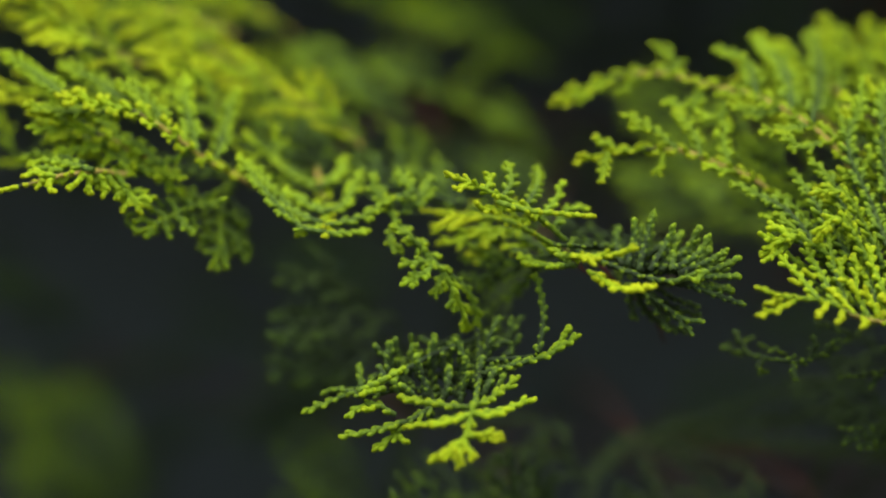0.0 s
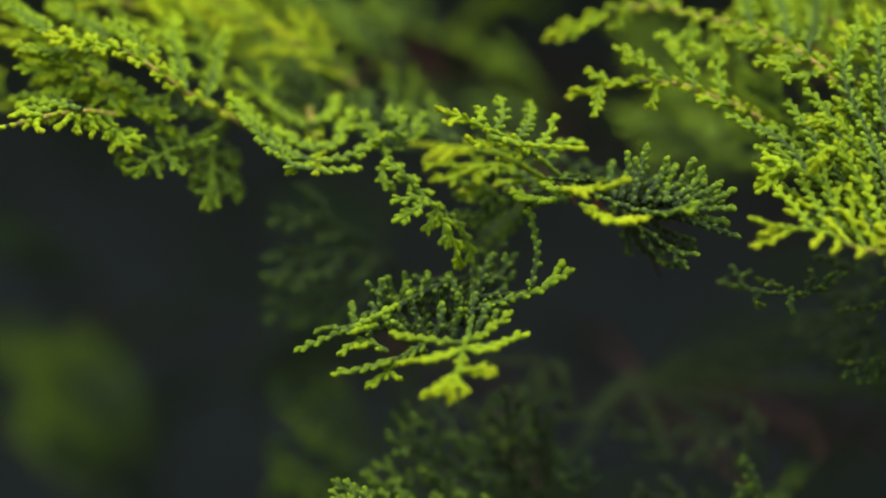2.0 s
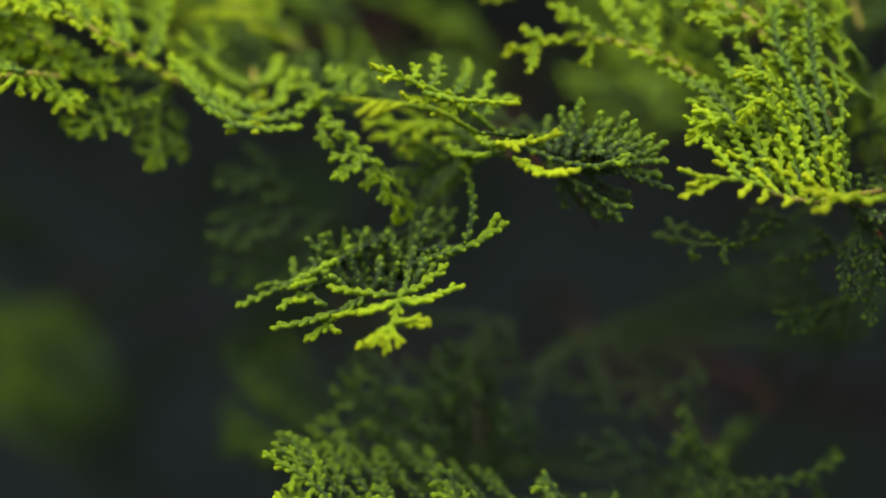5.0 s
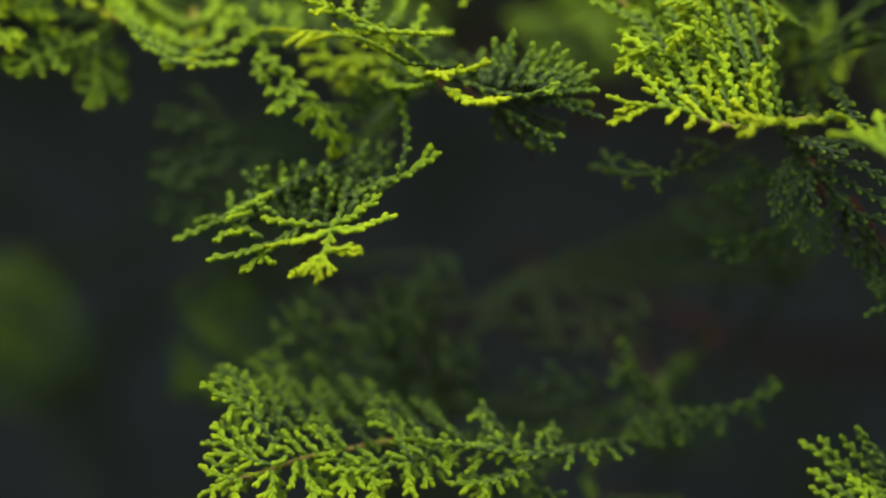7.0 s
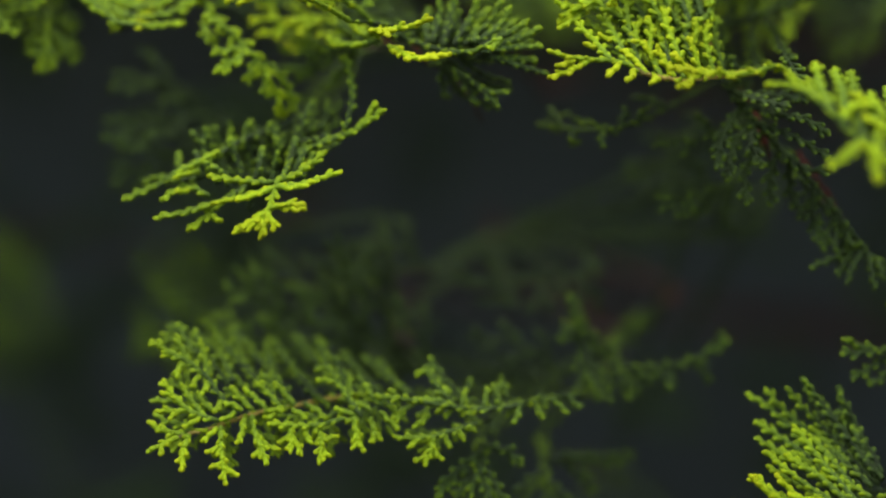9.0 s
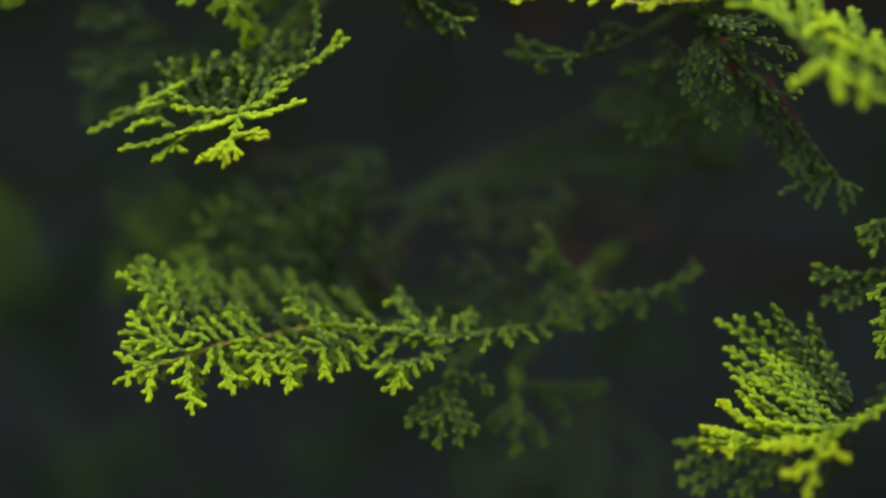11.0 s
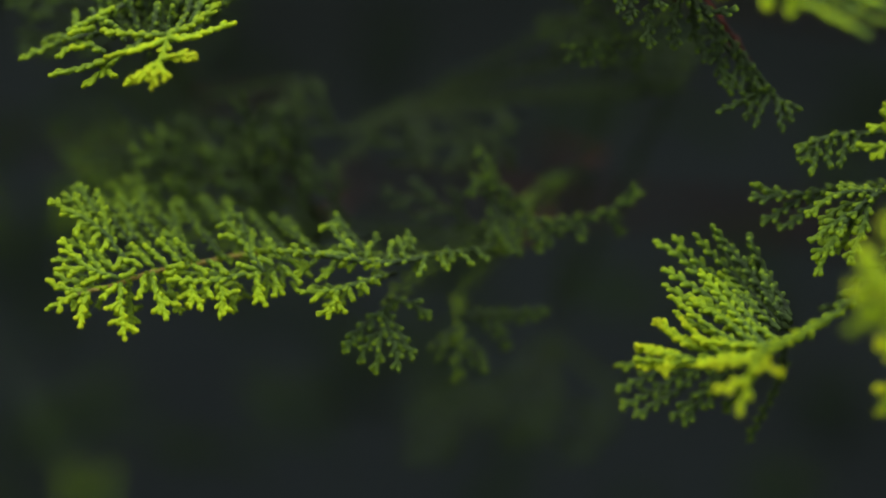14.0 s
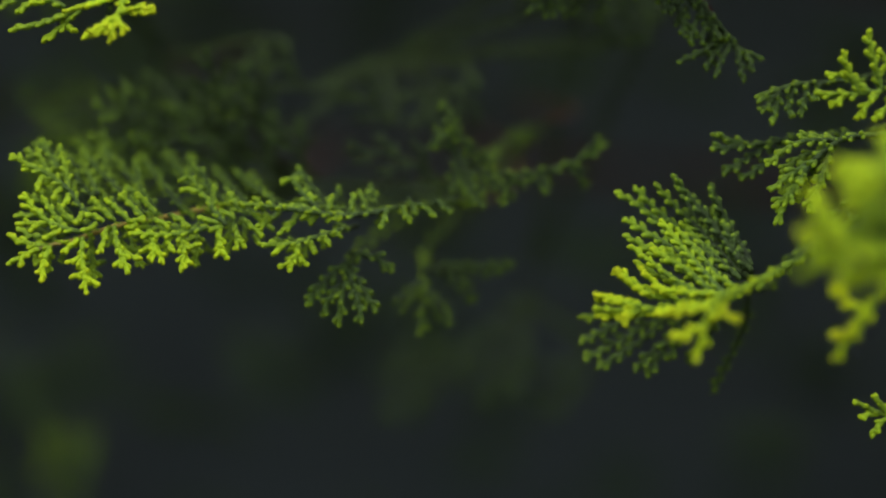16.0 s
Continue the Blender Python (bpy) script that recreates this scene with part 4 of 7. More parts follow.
twig(s, 1.5, (55.4, 28.5, 53.2), (61.0, 33.5, 59.3), (63.6, 34.6, 64.2), r=1.08)
twig(s, 1.5, (58.8, 24.0, 53.1), (66.8, 25.0, 58.0), (70.2, 25.0, 63.8), r=1.08)
twig(s, 1.5, (58.0, 27.0, 53.2), (64.8, 31.2, 58.0), (67.9, 32.2, 63.0), r=1.08)
twig(s, 1.5, (61.1, 24.0, 52.4), (70.6, 24.0, 56.5), (75.3, 24.0, 59.7), r=1.08)
twig(s, 1.5, (60.2, 26.0, 52.8), (67.9, 29.4, 56.6), (71.4, 30.4, 60.3), r=1.08)
twig(s, 1.5, (61.2, 24.0, 51.6), (72.2, 24.0, 54.2), (78.8, 24.0, 57.4), r=1.08)
twig(s, 1.5, (61.4, 26.0, 52.0), (70.3, 29.0, 54.9), (75.2, 30.0, 57.6), r=1.08)
twig(s, 1.5, (61.2, 24.0, 50.8), (70.6, 24.0, 51.8), (78.9, 24.0, 51.9), r=1.08)
twig(s, 1.5, (61.4, 26.0, 51.2), (70.4, 29.0, 52.8), (76.7, 30.0, 54.2), r=1.08)
twig(s, 1.5, (61.5, 26.0, 50.1), (70.9, 25.0, 47.1), (80.4, 25.0, 43.9), darken=0.35, r=0.9)
twig(s, 1.5, (61.6, 27.0, 50.5), (69.9, 29.6, 49.7), (77.4, 30.6, 48.5), r=1.08)
twig(s, 1.7, (46.5, 34.0, 54.7), (45.5, 40.0, 61.3), (46.7, 44.0, 66.3), r=1.08)
twig(s, 1.5, (53.8, 28.0, 51.5), (58.8, 30.0, 56.4), (62.0, 31.0, 61.3), r=1.08)
twig(s, 1.5, (50.4, 33.0, 53.1), (52.5, 39.3, 57.9), (54.5, 42.3, 62.1), r=1.08)
twig(s, 1.7, (52.9, 34.0, 54.8), (62.9, 36.0, 55.0), (72.8, 38.0, 61.7), r=1.08)
twig(s, 1.7, (53.6, 33.0, 53.2), (60.2, 37.6, 55.4), (65.7, 39.9, 60.2), r=1.08)
twig(s, 1.7, (51.4, 34.0, 50.0), (60.1, 38.0, 43.7), (70.2, 40.0, 40.7), darken=0.35, r=0.9)
twig(s, 1.7, (52.4, 36.0, 52.4), (60.5, 41.5, 50.0), (68.9, 44.1, 51.5), r=1.08)
twig(s, 1.7, (50.0, 36.0, 49.2), (55.5, 40.0, 40.4), (66.5, 42.0, 35.7), darken=0.35, r=0.9)
twig(s, 1.7, (51.0, 37.0, 49.6), (57.2, 43.3, 43.5), (66.0, 45.9, 40.3), darken=0.35, r=0.9)
twig(s, 1.5, (59.9, 26.0, 50.0), (69.4, 26.0, 48.9), (77.4, 26.0, 48.0), r=1.08)
twig(s, 1.5, (55.3, 33.0, 49.6), (61.9, 37.6, 45.6), (69.9, 39.5, 43.3), darken=0.35, r=0.9)
twig(s, 1.7, (49.7, 34.0, 54.8), (57.1, 36.0, 59.8), (64.6, 38.0, 64.8), r=1.08)
twig(s, 1.7, (55.1, 32.0, 52.4), (62.5, 35.8, 54.1), (69.1, 37.6, 55.7), r=1.08)
dead_twig(b, 0.45, (51.1, 56.0, 48.3), (57.9, 50.0, 39.9), (61.5, 52.0, 32.7))
dead_twig(b, 0.48, (41.4, 48.0, 56.1), (45.7, 42.0, 50.1), (52.4, 44.0, 47.0))
dead_twig(b, 0.48, (31.6, 48.0, 59.4), (37.8, 44.0, 52.6), (44.3, 44.0, 51.0))
frond(b, (25.5, 54.0, 59.7), (3.7, 48.0, 62.4), 20, (0, -.8, .6), 0.12)
frond(b, (15.9, 58.0, 54.6), (-7.8, 54.0, 65.7), 20, (0, -.8, .6), 0.12)
s = spray(b, (0, -.8, .6), 2.2, 0.85, (44.0, 46.0, 51.0), (54.0, 34.0, 46.5), (62.0, 28.0, 40.5), (69.0, 25.0, 39.0))
twig(s, 2.2, (54.0, 34.0, 46.5), (58.0, 32.0, 40.0), (60.0, 31.0, 36.0))
twig(s, 2.0, (60.0, 29.0, 42.0), (64.0, 27.0, 37.5), (66.0, 26.0, 35.0))
twig(s, 2.0, (50.0, 40.0, 48.5), (50.0, 40.0, 43.0), (52.0, 40.0, 39.0))

b = branch("broad fan-shaped conifer branch with tan twigs, lit from above", (110, 420, 130), (130, 200, 110), (150, 100, 80))
s = spray(b, (.1, -.8, .55), 6, 0, (128.6, 40.0, 64.5), (117.2, 34.0, 75.3), (109.6, 36.0, 86.8), (101.4, 40.0, 95.9), (87.6, 50.0, 105.1), (73.1, 58.0, 109.4), (60.0, 64.0, 113.2), (46.6, 68.0, 111.6), (27.8, 70.0, 103.3))
twig(s, 4, (46.6, 68.0, 111.6), (39.5, 68.0, 107.2), (36.1, 68.0, 103.6))
twig(s, 5, (60.0, 64.0, 113.2), (66.4, 66.0, 116.1), (58.3, 70.0, 123.3))
twig(s, 4, (54.5, 66.0, 112.9), (49.5, 66.0, 107.2), (46.9, 66.0, 107.2))
twig(s, 5, (73.1, 58.0, 109.4), (68.5, 56.0, 102.4), (60.3, 58.0, 104.1))
twig(s, 5, (81.6, 55.0, 107.9), (76.2, 52.0, 98.8), (69.9, 54.0, 100.5))
twig(s, 7, (87.6, 50.0, 105.1), (85.8, 60.0, 116.6), (76.6, 66.0, 121.4))
twig(s, 8, (96.3, 44.0, 99.3), (97.7, 60.0, 113.5), (90.1, 75.0, 127.2))
twig(s, 8, (101.4, 40.0, 95.9), (107.9, 60.0, 112.0), (110.2, 80.0, 130.1))
twig(s, 5, (93.4, 46.0, 101.0), (85.1, 46.0, 100.0), (77.7, 46.0, 102.4))
twig(s, 5, (101.4, 40.0, 95.9), (93.5, 38.0, 94.6), (85.4, 38.0, 93.6))
twig(s, 5, (104.9, 38.0, 91.5), (97.6, 34.0, 89.1), (89.8, 36.0, 94.3))
s = spray(b, (0, -.7, .7), 5, -0.05, (102.0, 38.0, 67.1), (86.5, 42.0, 79.7), (73.0, 42.0, 85.3), (63.1, 43.0, 88.5), (46.6, 45.0, 88.0), (32.9, 47.0, 84.3))
twig(s, 3, (46.6, 45.0, 88.0), (41.6, 46.0, 90.9), (38.5, 46.0, 91.8))
twig(s, 4, (63.1, 43.0, 88.5), (55.5, 46.0, 95.3), (46.8, 48.0, 99.4))
twig(s, 3, (43.2, 45.0, 87.3), (41.8, 42.0, 82.4), (41.1, 38.0, 78.1))
twig(s, 3, (60.1, 43.0, 87.8), (57.6, 42.0, 82.8), (58.7, 41.0, 80.4))
twig(s, 3, (55.5, 46.0, 95.3), (53.8, 45.0, 94.4), (48.9, 46.0, 95.2))
twig(s, 5, (69.8, 42.0, 86.3), (68.7, 46.0, 93.1), (62.9, 52.0, 101.8))
twig(s, 5, (78.1, 42.0, 83.2), (77.0, 46.0, 91.6), (79.2, 50.0, 98.7))
twig(s, 4, (79.7, 42.0, 82.4), (74.5, 40.0, 83.0), (69.5, 40.0, 84.5))
s = spray(b, (.1, -.8, .6), 4, 0.12, (126.2, 30.0, 78.5), (127.4, 22.0, 63.8), (121.6, 19.0, 56.4), (107.2, 18.0, 55.5), (92.9, 18.0, 63.0), (82.9, 19.0, 57.2))
twig(s, 3, (91.5, 18.0, 62.4), (87.1, 20.0, 66.1), (85.5, 20.0, 64.5))
twig(s, 4, (99.6, 19.0, 58.5), (93.4, 28.0, 69.7), (84.9, 34.0, 75.5), (77.4, 38.0, 79.3))
twig(s, 4, (95.9, 20.5, 60.5), (90.5, 29.2, 68.0), (85.2, 33.1, 70.0))
twig(s, 4, (110.4, 18.0, 54.8), (103.8, 24.0, 65.0), (98.5, 30.0, 76.3), (94.9, 36.0, 83.1))
twig(s, 4, (105.4, 20.5, 56.7), (98.0, 32.1, 69.1), (90.8, 39.7, 77.0))
twig(s, 5, (116.7, 18.0, 55.6), (108.9, 26.0, 70.0), (104.9, 30.0, 79.7), (99.3, 34.0, 86.3))
twig(s, 5, (114.0, 20.0, 55.3), (106.9, 30.8, 69.8), (101.4, 37.9, 79.6))
twig(s, 4, (107.2, 18.0, 55.5), (98.6, 22.0, 60.1), (93.0, 26.0, 66.5), (89.0, 30.0, 70.6))
twig(s, 4, (112.4, 20.0, 55.6), (104.4, 29.6, 66.8), (98.7, 35.5, 74.5))
twig(s, 5, (120.3, 20.0, 57.3), (115.8, 28.0, 73.4), (110.6, 34.0, 89.7), (116.7, 40.0, 105.0))
twig(s, 5, (124.0, 22.0, 59.0), (121.0, 30.0, 78.4), (120.7, 36.0, 94.9), (123.4, 44.0, 108.9))
twig(s, 5, (122.7, 23.0, 58.2), (119.2, 35.0, 79.7), (121.9, 44.2, 98.5))
twig(s, 4, (116.7, 18.0, 56.4), (107.0, 18.0, 74.2), (99.1, 18.0, 75.6), (96.0, 18.0, 74.8))
twig(s, 4, (113.0, 16.0, 55.5), (106.7, 16.0, 66.3), (101.5, 14.0, 67.7), (96.9, 14.0, 61.4))
twig(s, 4, (115.3, 19.0, 56.0), (106.8, 21.6, 68.5), (101.1, 22.2, 66.2))
s = spray(b, (.1, -.7, .7), 2.4, 0.12, (140.8, 34.0, 43.9), (127.4, 18.0, 41.5), (115.9, 8.0, 40.0), (106.3, 5.0, 41.5), (99.4, 6.0, 45.1), (91.4, 6.0, 46.0), (85.0, 5.0, 46.8), (79.1, 6.0, 49.0), bark=24)
twig(s, 2.2, (91.4, 6.0, 46.0), (84.8, 4.0, 42.8), (78.9, 3.0, 41.0))
twig(s, 2.0, (87.4, 6.0, 46.6), (83.6, 4.0, 44.7), (81.0, 3.0, 44.3))
twig(s, 2.4, (96.7, 6.0, 45.8), (93.3, 12.0, 51.1), (89.6, 16.0, 55.8), (87.7, 18.0, 58.2), darken=0.03)
twig(s, 2.4, (100.4, 13.0, 46.7), (97.1, 19.0, 52.1), (93.3, 23.0, 56.8), (91.4, 25.0, 59.3), darken=0.23, r=0.86)
twig(s, 2.0, (93.9, 11.0, 50.1), (91.7, 12.0, 50.2), (89.5, 12.0, 51.4), darken=0.03)
twig(s, 2.0, (95.8, 18.0, 53.0), (93.5, 19.0, 53.0), (91.3, 19.0, 54.2), darken=0.23, r=0.86)
twig(s, 2.4, (102.0, 6.0, 43.8), (99.1, 14.0, 52.4), (96.9, 19.0, 57.7), (95.3, 23.0, 62.3), darken=0.06)
twig(s, 2.4, (105.2, 13.0, 45.5), (102.3, 21.0, 54.2), (100.1, 26.0, 59.5), (98.4, 30.0, 64.2), darken=0.26, r=0.86)
twig(s, 2.0, (98.8, 14.0, 52.7), (96.0, 14.0, 52.4), (93.9, 14.0, 54.3), darken=0.05)
twig(s, 2.0, (98.7, 21.0, 55.0), (95.9, 21.0, 54.7), (93.7, 21.0, 56.5), darken=0.25, r=0.86)
twig(s, 2.4, (105.2, 6.0, 42.0), (103.1, 14.0, 52.7), (102.7, 20.0, 60.5), (102.9, 24.0, 66.6), darken=0.1)
twig(s, 2.4, (109.0, 13.0, 42.9), (106.9, 21.0, 53.7), (106.6, 27.0, 61.6), (106.7, 31.0, 67.8), darken=0.3, r=0.86)
twig(s, 2.0, (106.2, 5.0, 41.7), (102.2, 8.0, 47.1), (99.4, 9.0, 48.7), darken=0.02)
twig(s, 2.0, (108.2, 12.0, 44.4), (104.2, 15.0, 49.9), (101.3, 16.0, 51.5), darken=0.22, r=0.86)
twig(s, 2.4, (110.3, 6.0, 40.8), (108.0, 11.0, 48.8), (108.9, 14.0, 55.1), (107.6, 15.0, 58.7), darken=0.02)
twig(s, 2.4, (113.6, 13.0, 42.4), (111.3, 18.0, 50.5), (112.2, 21.0, 56.9), (110.9, 22.0, 60.5), darken=0.22, r=0.86)
twig(s, 2.0, (108.5, 9.0, 46.4), (105.7, 10.0, 50.7), (102.6, 10.0, 51.3))
twig(s, 2.0, (108.6, 16.0, 48.5), (105.7, 17.0, 52.9), (102.6, 17.0, 53.5), darken=0.2, r=0.86)
twig(s, 2.4, (113.3, 7.0, 40.2), (112.5, 15.0, 51.3), (110.6, 22.0, 59.7), (109.4, 27.0, 65.1), darken=0.12)
twig(s, 2.4, (117.2, 14.0, 41.1), (116.5, 22.0, 52.2), (114.6, 29.0, 60.8), (113.4, 34.0, 66.3), darken=0.32, r=0.86)
twig(s, 2.2, (114.2, 7.0, 40.6), (111.0, 8.0, 46.1), (109.5, 8.0, 50.0))
twig(s, 2.2, (116.3, 14.0, 43.2), (113.1, 15.0, 48.8), (111.6, 15.0, 52.8), darken=0.2, r=0.86)
twig(s, 2.4, (116.7, 8.0, 40.3), (115.3, 12.0, 49.6), (112.9, 15.0, 56.5), (114.2, 17.0, 61.0), darken=0.05)
twig(s, 2.4, (120.1, 15.0, 41.9), (118.7, 19.0, 51.3), (116.2, 22.0, 58.3), (117.6, 24.0, 62.8), darken=0.25, r=0.86)
twig(s, 2.2, (118.4, 9.0, 40.6), (115.9, 8.0, 45.6), (113.0, 7.0, 47.1))
twig(s, 2.2, (118.6, 16.0, 42.7), (116.1, 15.0, 47.7), (113.1, 14.0, 49.2), darken=0.2, r=0.86)
twig(s, 2.4, (121.4, 12.0, 40.7), (118.9, 18.0, 53.0), (120.6, 22.0, 60.7), (119.0, 26.0, 66.6), darken=0.14)
twig(s, 2.4, (125.5, 19.0, 41.5), (123.0, 25.0, 54.0), (124.7, 29.0, 61.8), (123.1, 33.0, 67.8), darken=0.34, r=0.86)
twig(s, 2.2, (122.1, 12.0, 41.0), (120.4, 13.0, 48.1), (118.6, 13.0, 52.4))
twig(s, 2.2, (124.4, 19.0, 43.7), (122.6, 20.0, 50.9), (120.8, 20.0, 55.3), darken=0.2, r=0.86)
twig(s, 2.4, (126.2, 16.0, 41.5), (124.3, 18.0, 51.4), (125.4, 20.0, 57.8), darken=0.05)
twig(s, 2.4, (129.7, 23.0, 43.1), (127.8, 25.0, 53.2), (129.0, 27.0, 59.6), darken=0.25, r=0.86)
twig(s, 2.2, (112.6, 14.0, 49.7), (110.9, 17.0, 54.5), (112.1, 19.0, 59.2), darken=0.1)
twig(s, 2.2, (112.7, 21.0, 51.9), (111.0, 24.0, 56.7), (112.2, 26.0, 61.6), darken=0.3, r=0.86)
twig(s, 2.2, (120.0, 16.0, 49.8), (121.8, 17.0, 54.5), (121.2, 18.0, 58.2), darken=0.1)
twig(s, 2.2, (124.1, 23.0, 50.7), (125.9, 24.0, 55.5), (125.3, 25.0, 59.3), darken=0.3, r=0.86)
twig(s, 2.0, (104.8, 12.0, 49.6), (104.5, 15.0, 54.3), (106.5, 17.0, 58.2), darken=0.08)
twig(s, 2.0, (106.8, 19.0, 52.4), (106.5, 22.0, 57.2), (108.5, 24.0, 61.1), darken=0.28, r=0.86)
twig(s, 1.8, (99.4, 6.0, 45.1), (97.0, 3.0, 42.5), (94.8, 1.0, 40.7))
twig(s, 1.8, (102.8, 5.0, 42.9), (101.9, 2.0, 40.7), (100.1, 0.0, 39.1))
twig(s, 1.8, (108.4, 5.0, 40.8), (108.4, 1.0, 39.5), (106.2, -2.0, 38.2))
twig(s, 2.2, (103.4, 30.0, 68.6), (94.5, 24.0, 63.6), (86.5, 20.0, 62.4), (82.2, 18.0, 64.1), darken=0.15)
twig(s, 2.0, (93.4, 23.0, 63.2), (88.1, 18.0, 58.8), (82.6, 15.0, 55.7), darken=0.1)
twig(s, 2.0, (90.0, 21.0, 62.6), (86.1, 19.0, 60.4), (83.7, 18.0, 59.4), darken=0.1)
twig(s, 2.2, (105.0, 22.0, 54.7), (99.8, 28.0, 64.5), (96.6, 32.0, 71.2), darken=0.2)
twig(s, 2.2, (113.2, 24.0, 54.9), (110.1, 32.0, 69.6), (107.7, 36.0, 77.9), darken=0.25)
twig(s, 2.2, (121.5, 26.0, 56.5), (119.3, 34.0, 71.4), (117.8, 38.0, 79.7), darken=0.25)
s = spray(b, (0, -.35, .9), 4, -0.02, (147.6, -2.0, 36.9), (140.8, -5.0, 41.7), (132.4, -7.0, 39.8), (120.5, -8.0, 40.0), (112.9, -9.0, 36.1), bark=200)
twig(s, 2.5, (127.1, -7.0, 39.9), (118.3, -5.0, 41.3), (110.8, -4.0, 42.6))
s = spray(b, (.1, -.8, .6), 3, 0.06, (128.8, 34.0, 50.6), (124.1, 32.0, 61.7), (121.4, 32.0, 72.8), (121.7, 36.0, 86.8), (122.1, 40.0, 96.1), (120.1, 44.0, 104.7), (118.7, 46.0, 111.5), bark=24)
twig(s, 2.4, (121.7, 36.0, 88.4), (125.2, 38.0, 91.3), (131.1, 40.0, 94.2))
twig(s, 2.4, (121.8, 38.0, 91.8), (118.2, 40.0, 96.1), (116.4, 42.0, 98.3))
twig(s, 2.4, (122.1, 40.0, 95.3), (125.1, 42.0, 99.6), (127.6, 44.0, 104.7))
twig(s, 2.4, (116.1, 30.0, 72.6), (112.7, 35.0, 87.4), (112.7, 38.0, 94.2), (116.0, 43.0, 104.6), (117.0, 45.0, 111.4), darken=0.05)
twig(s, 2.2, (112.8, 38.0, 93.9), (110.2, 40.0, 97.7), (108.3, 42.0, 102.5))
twig(s, 2.2, (114.0, 40.0, 98.5), (117.6, 41.0, 101.1), (120.0, 42.0, 100.4))
twig(s, 2.2, (112.8, 37.0, 91.7), (108.1, 38.0, 92.6), (105.1, 39.0, 95.1))
twig(s, 2.2, (114.9, 32.0, 79.2), (110.1, 32.0, 80.7), (107.0, 32.0, 83.9))
twig(s, 2.2, (114.3, 33.0, 82.4), (116.7, 33.0, 87.2), (116.6, 34.0, 90.5))
frond(b, (136.0, 44.0, 84.5), (110.8, 50.0, 105.9), 22, (.1, -.8, .6), 0.12)
frond(b, (136.7, 34.0, 70.9), (112.0, 40.0, 85.3), 22, (.1, -.8, .6), 0.12)
frond(b, (126.0, 30.0, 62.5), (101.0, 34.0, 78.2), 20, (.1, -.8, .6), 0.12)

b = branch("sunlit low conifer branch of flat sprays with brown twigs", (90, 420, -20), (110, 200, -40), (95, 110, -52))
s = spray(b, (0, -.75, .7), 2.4, 0.3, (23.3, 38.0, -46.4), (13.7, 34.0, -47.5), (4.3, 29.0, -49.0), (-6.5, 23.0, -50.4), (-16.1, 17.0, -53.2), (-22.9, 13.0, -54.6), (-28.2, 11.3, -56.2), (-34.5, 8.8, -59.2), bark=9)
twig(s, 2.2, (-23.6, 12.7, -54.8), (-29.8, 11.9, -53.5), (-31.7, 11.3, -52.9), (-34.4, 11.6, -50.5), r=0.9)
twig(s, 2.4, (-23.0, 22.0, -53.2), (-29.3, 21.7, -51.9), (-31.4, 21.7, -51.4), (-34.2, 22.5, -48.9), darken=0.12, r=0.82)
twig(s, 2.4, (-21.3, 31.2, -52.2), (-27.7, 30.9, -50.9), (-29.9, 30.9, -50.3), (-32.7, 31.7, -47.9), darken=0.22, r=0.82)
twig(s, 2.0, (-25.9, 11.9, -55.6), (-30.0, 9.8, -56.9), (-30.4, 7.4, -60.1), r=0.9)
twig(s, 2.2, (-24.0, 21.2, -54.6), (-28.4, 19.9, -55.9), (-28.8, 18.2, -59.3), darken=0.12, r=0.82)
twig(s, 2.2, (-23.1, 12.7, -54.8), (-24.4, 9.3, -59.7), (-24.5, 6.0, -64.5), r=0.9)
twig(s, 2.4, (-23.5, 22.3, -52.4), (-24.9, 19.7, -57.5), (-25.1, 17.1, -62.5), darken=0.12, r=0.82)
twig(s, 1.7999999999999998, (-23.9, 11.1, -57.8), (-25.2, 8.3, -61.3), (-26.3, 7.1, -61.8), r=0.9)
twig(s, 2.0, (-26.5, 20.2, -55.9), (-27.9, 18.2, -59.5), (-29.1, 17.7, -60.0), darken=0.12, r=0.82)
twig(s, 2.0, (-21.7, 29.6, -55.3), (-23.1, 27.6, -59.0), (-24.4, 27.2, -59.6), darken=0.22, r=0.82)
twig(s, 2.4, (-14.4, 15.1, -52.8), (-14.1, 12.0, -57.9), (-13.4, 8.9, -63.1), (-12.3, 5.8, -68.6), r=0.9)
twig(s, 2.6, (-13.6, 24.4, -51.1), (-13.4, 21.9, -56.4), (-12.8, 19.3, -61.8), (-11.7, 16.6, -67.4), darken=0.12, r=0.82)
twig(s, 1.7999999999999998, (-14.0, 12.5, -57.9), (-16.1, 10.9, -59.0), (-18.4, 9.4, -59.6), r=0.9)
twig(s, 2.0, (-12.0, 21.8, -56.9), (-14.1, 20.9, -58.0), (-16.6, 20.2, -58.7), darken=0.12, r=0.82)
twig(s, 1.7999999999999998, (-13.6, 10.3, -62.5), (-15.3, 8.9, -63.2), (-17.2, 7.5, -63.8), r=0.9)
twig(s, 2.0, (-13.8, 19.9, -60.2), (-15.6, 19.2, -61.0), (-17.6, 18.6, -61.7), darken=0.12, r=0.82)
twig(s, 2.0, (-11.0, 28.9, -60.1), (-12.9, 28.2, -61.0), (-14.9, 27.5, -61.7), darken=0.22, r=0.82)
twig(s, 1.7999999999999998, (-13.2, 10.0, -63.2), (-11.2, 8.5, -65.2), (-8.8, 7.6, -66.1), r=0.9)
twig(s, 2.0, (-15.6, 19.1, -61.3), (-13.7, 18.4, -63.4), (-11.3, 18.2, -64.4), darken=0.12, r=0.82)
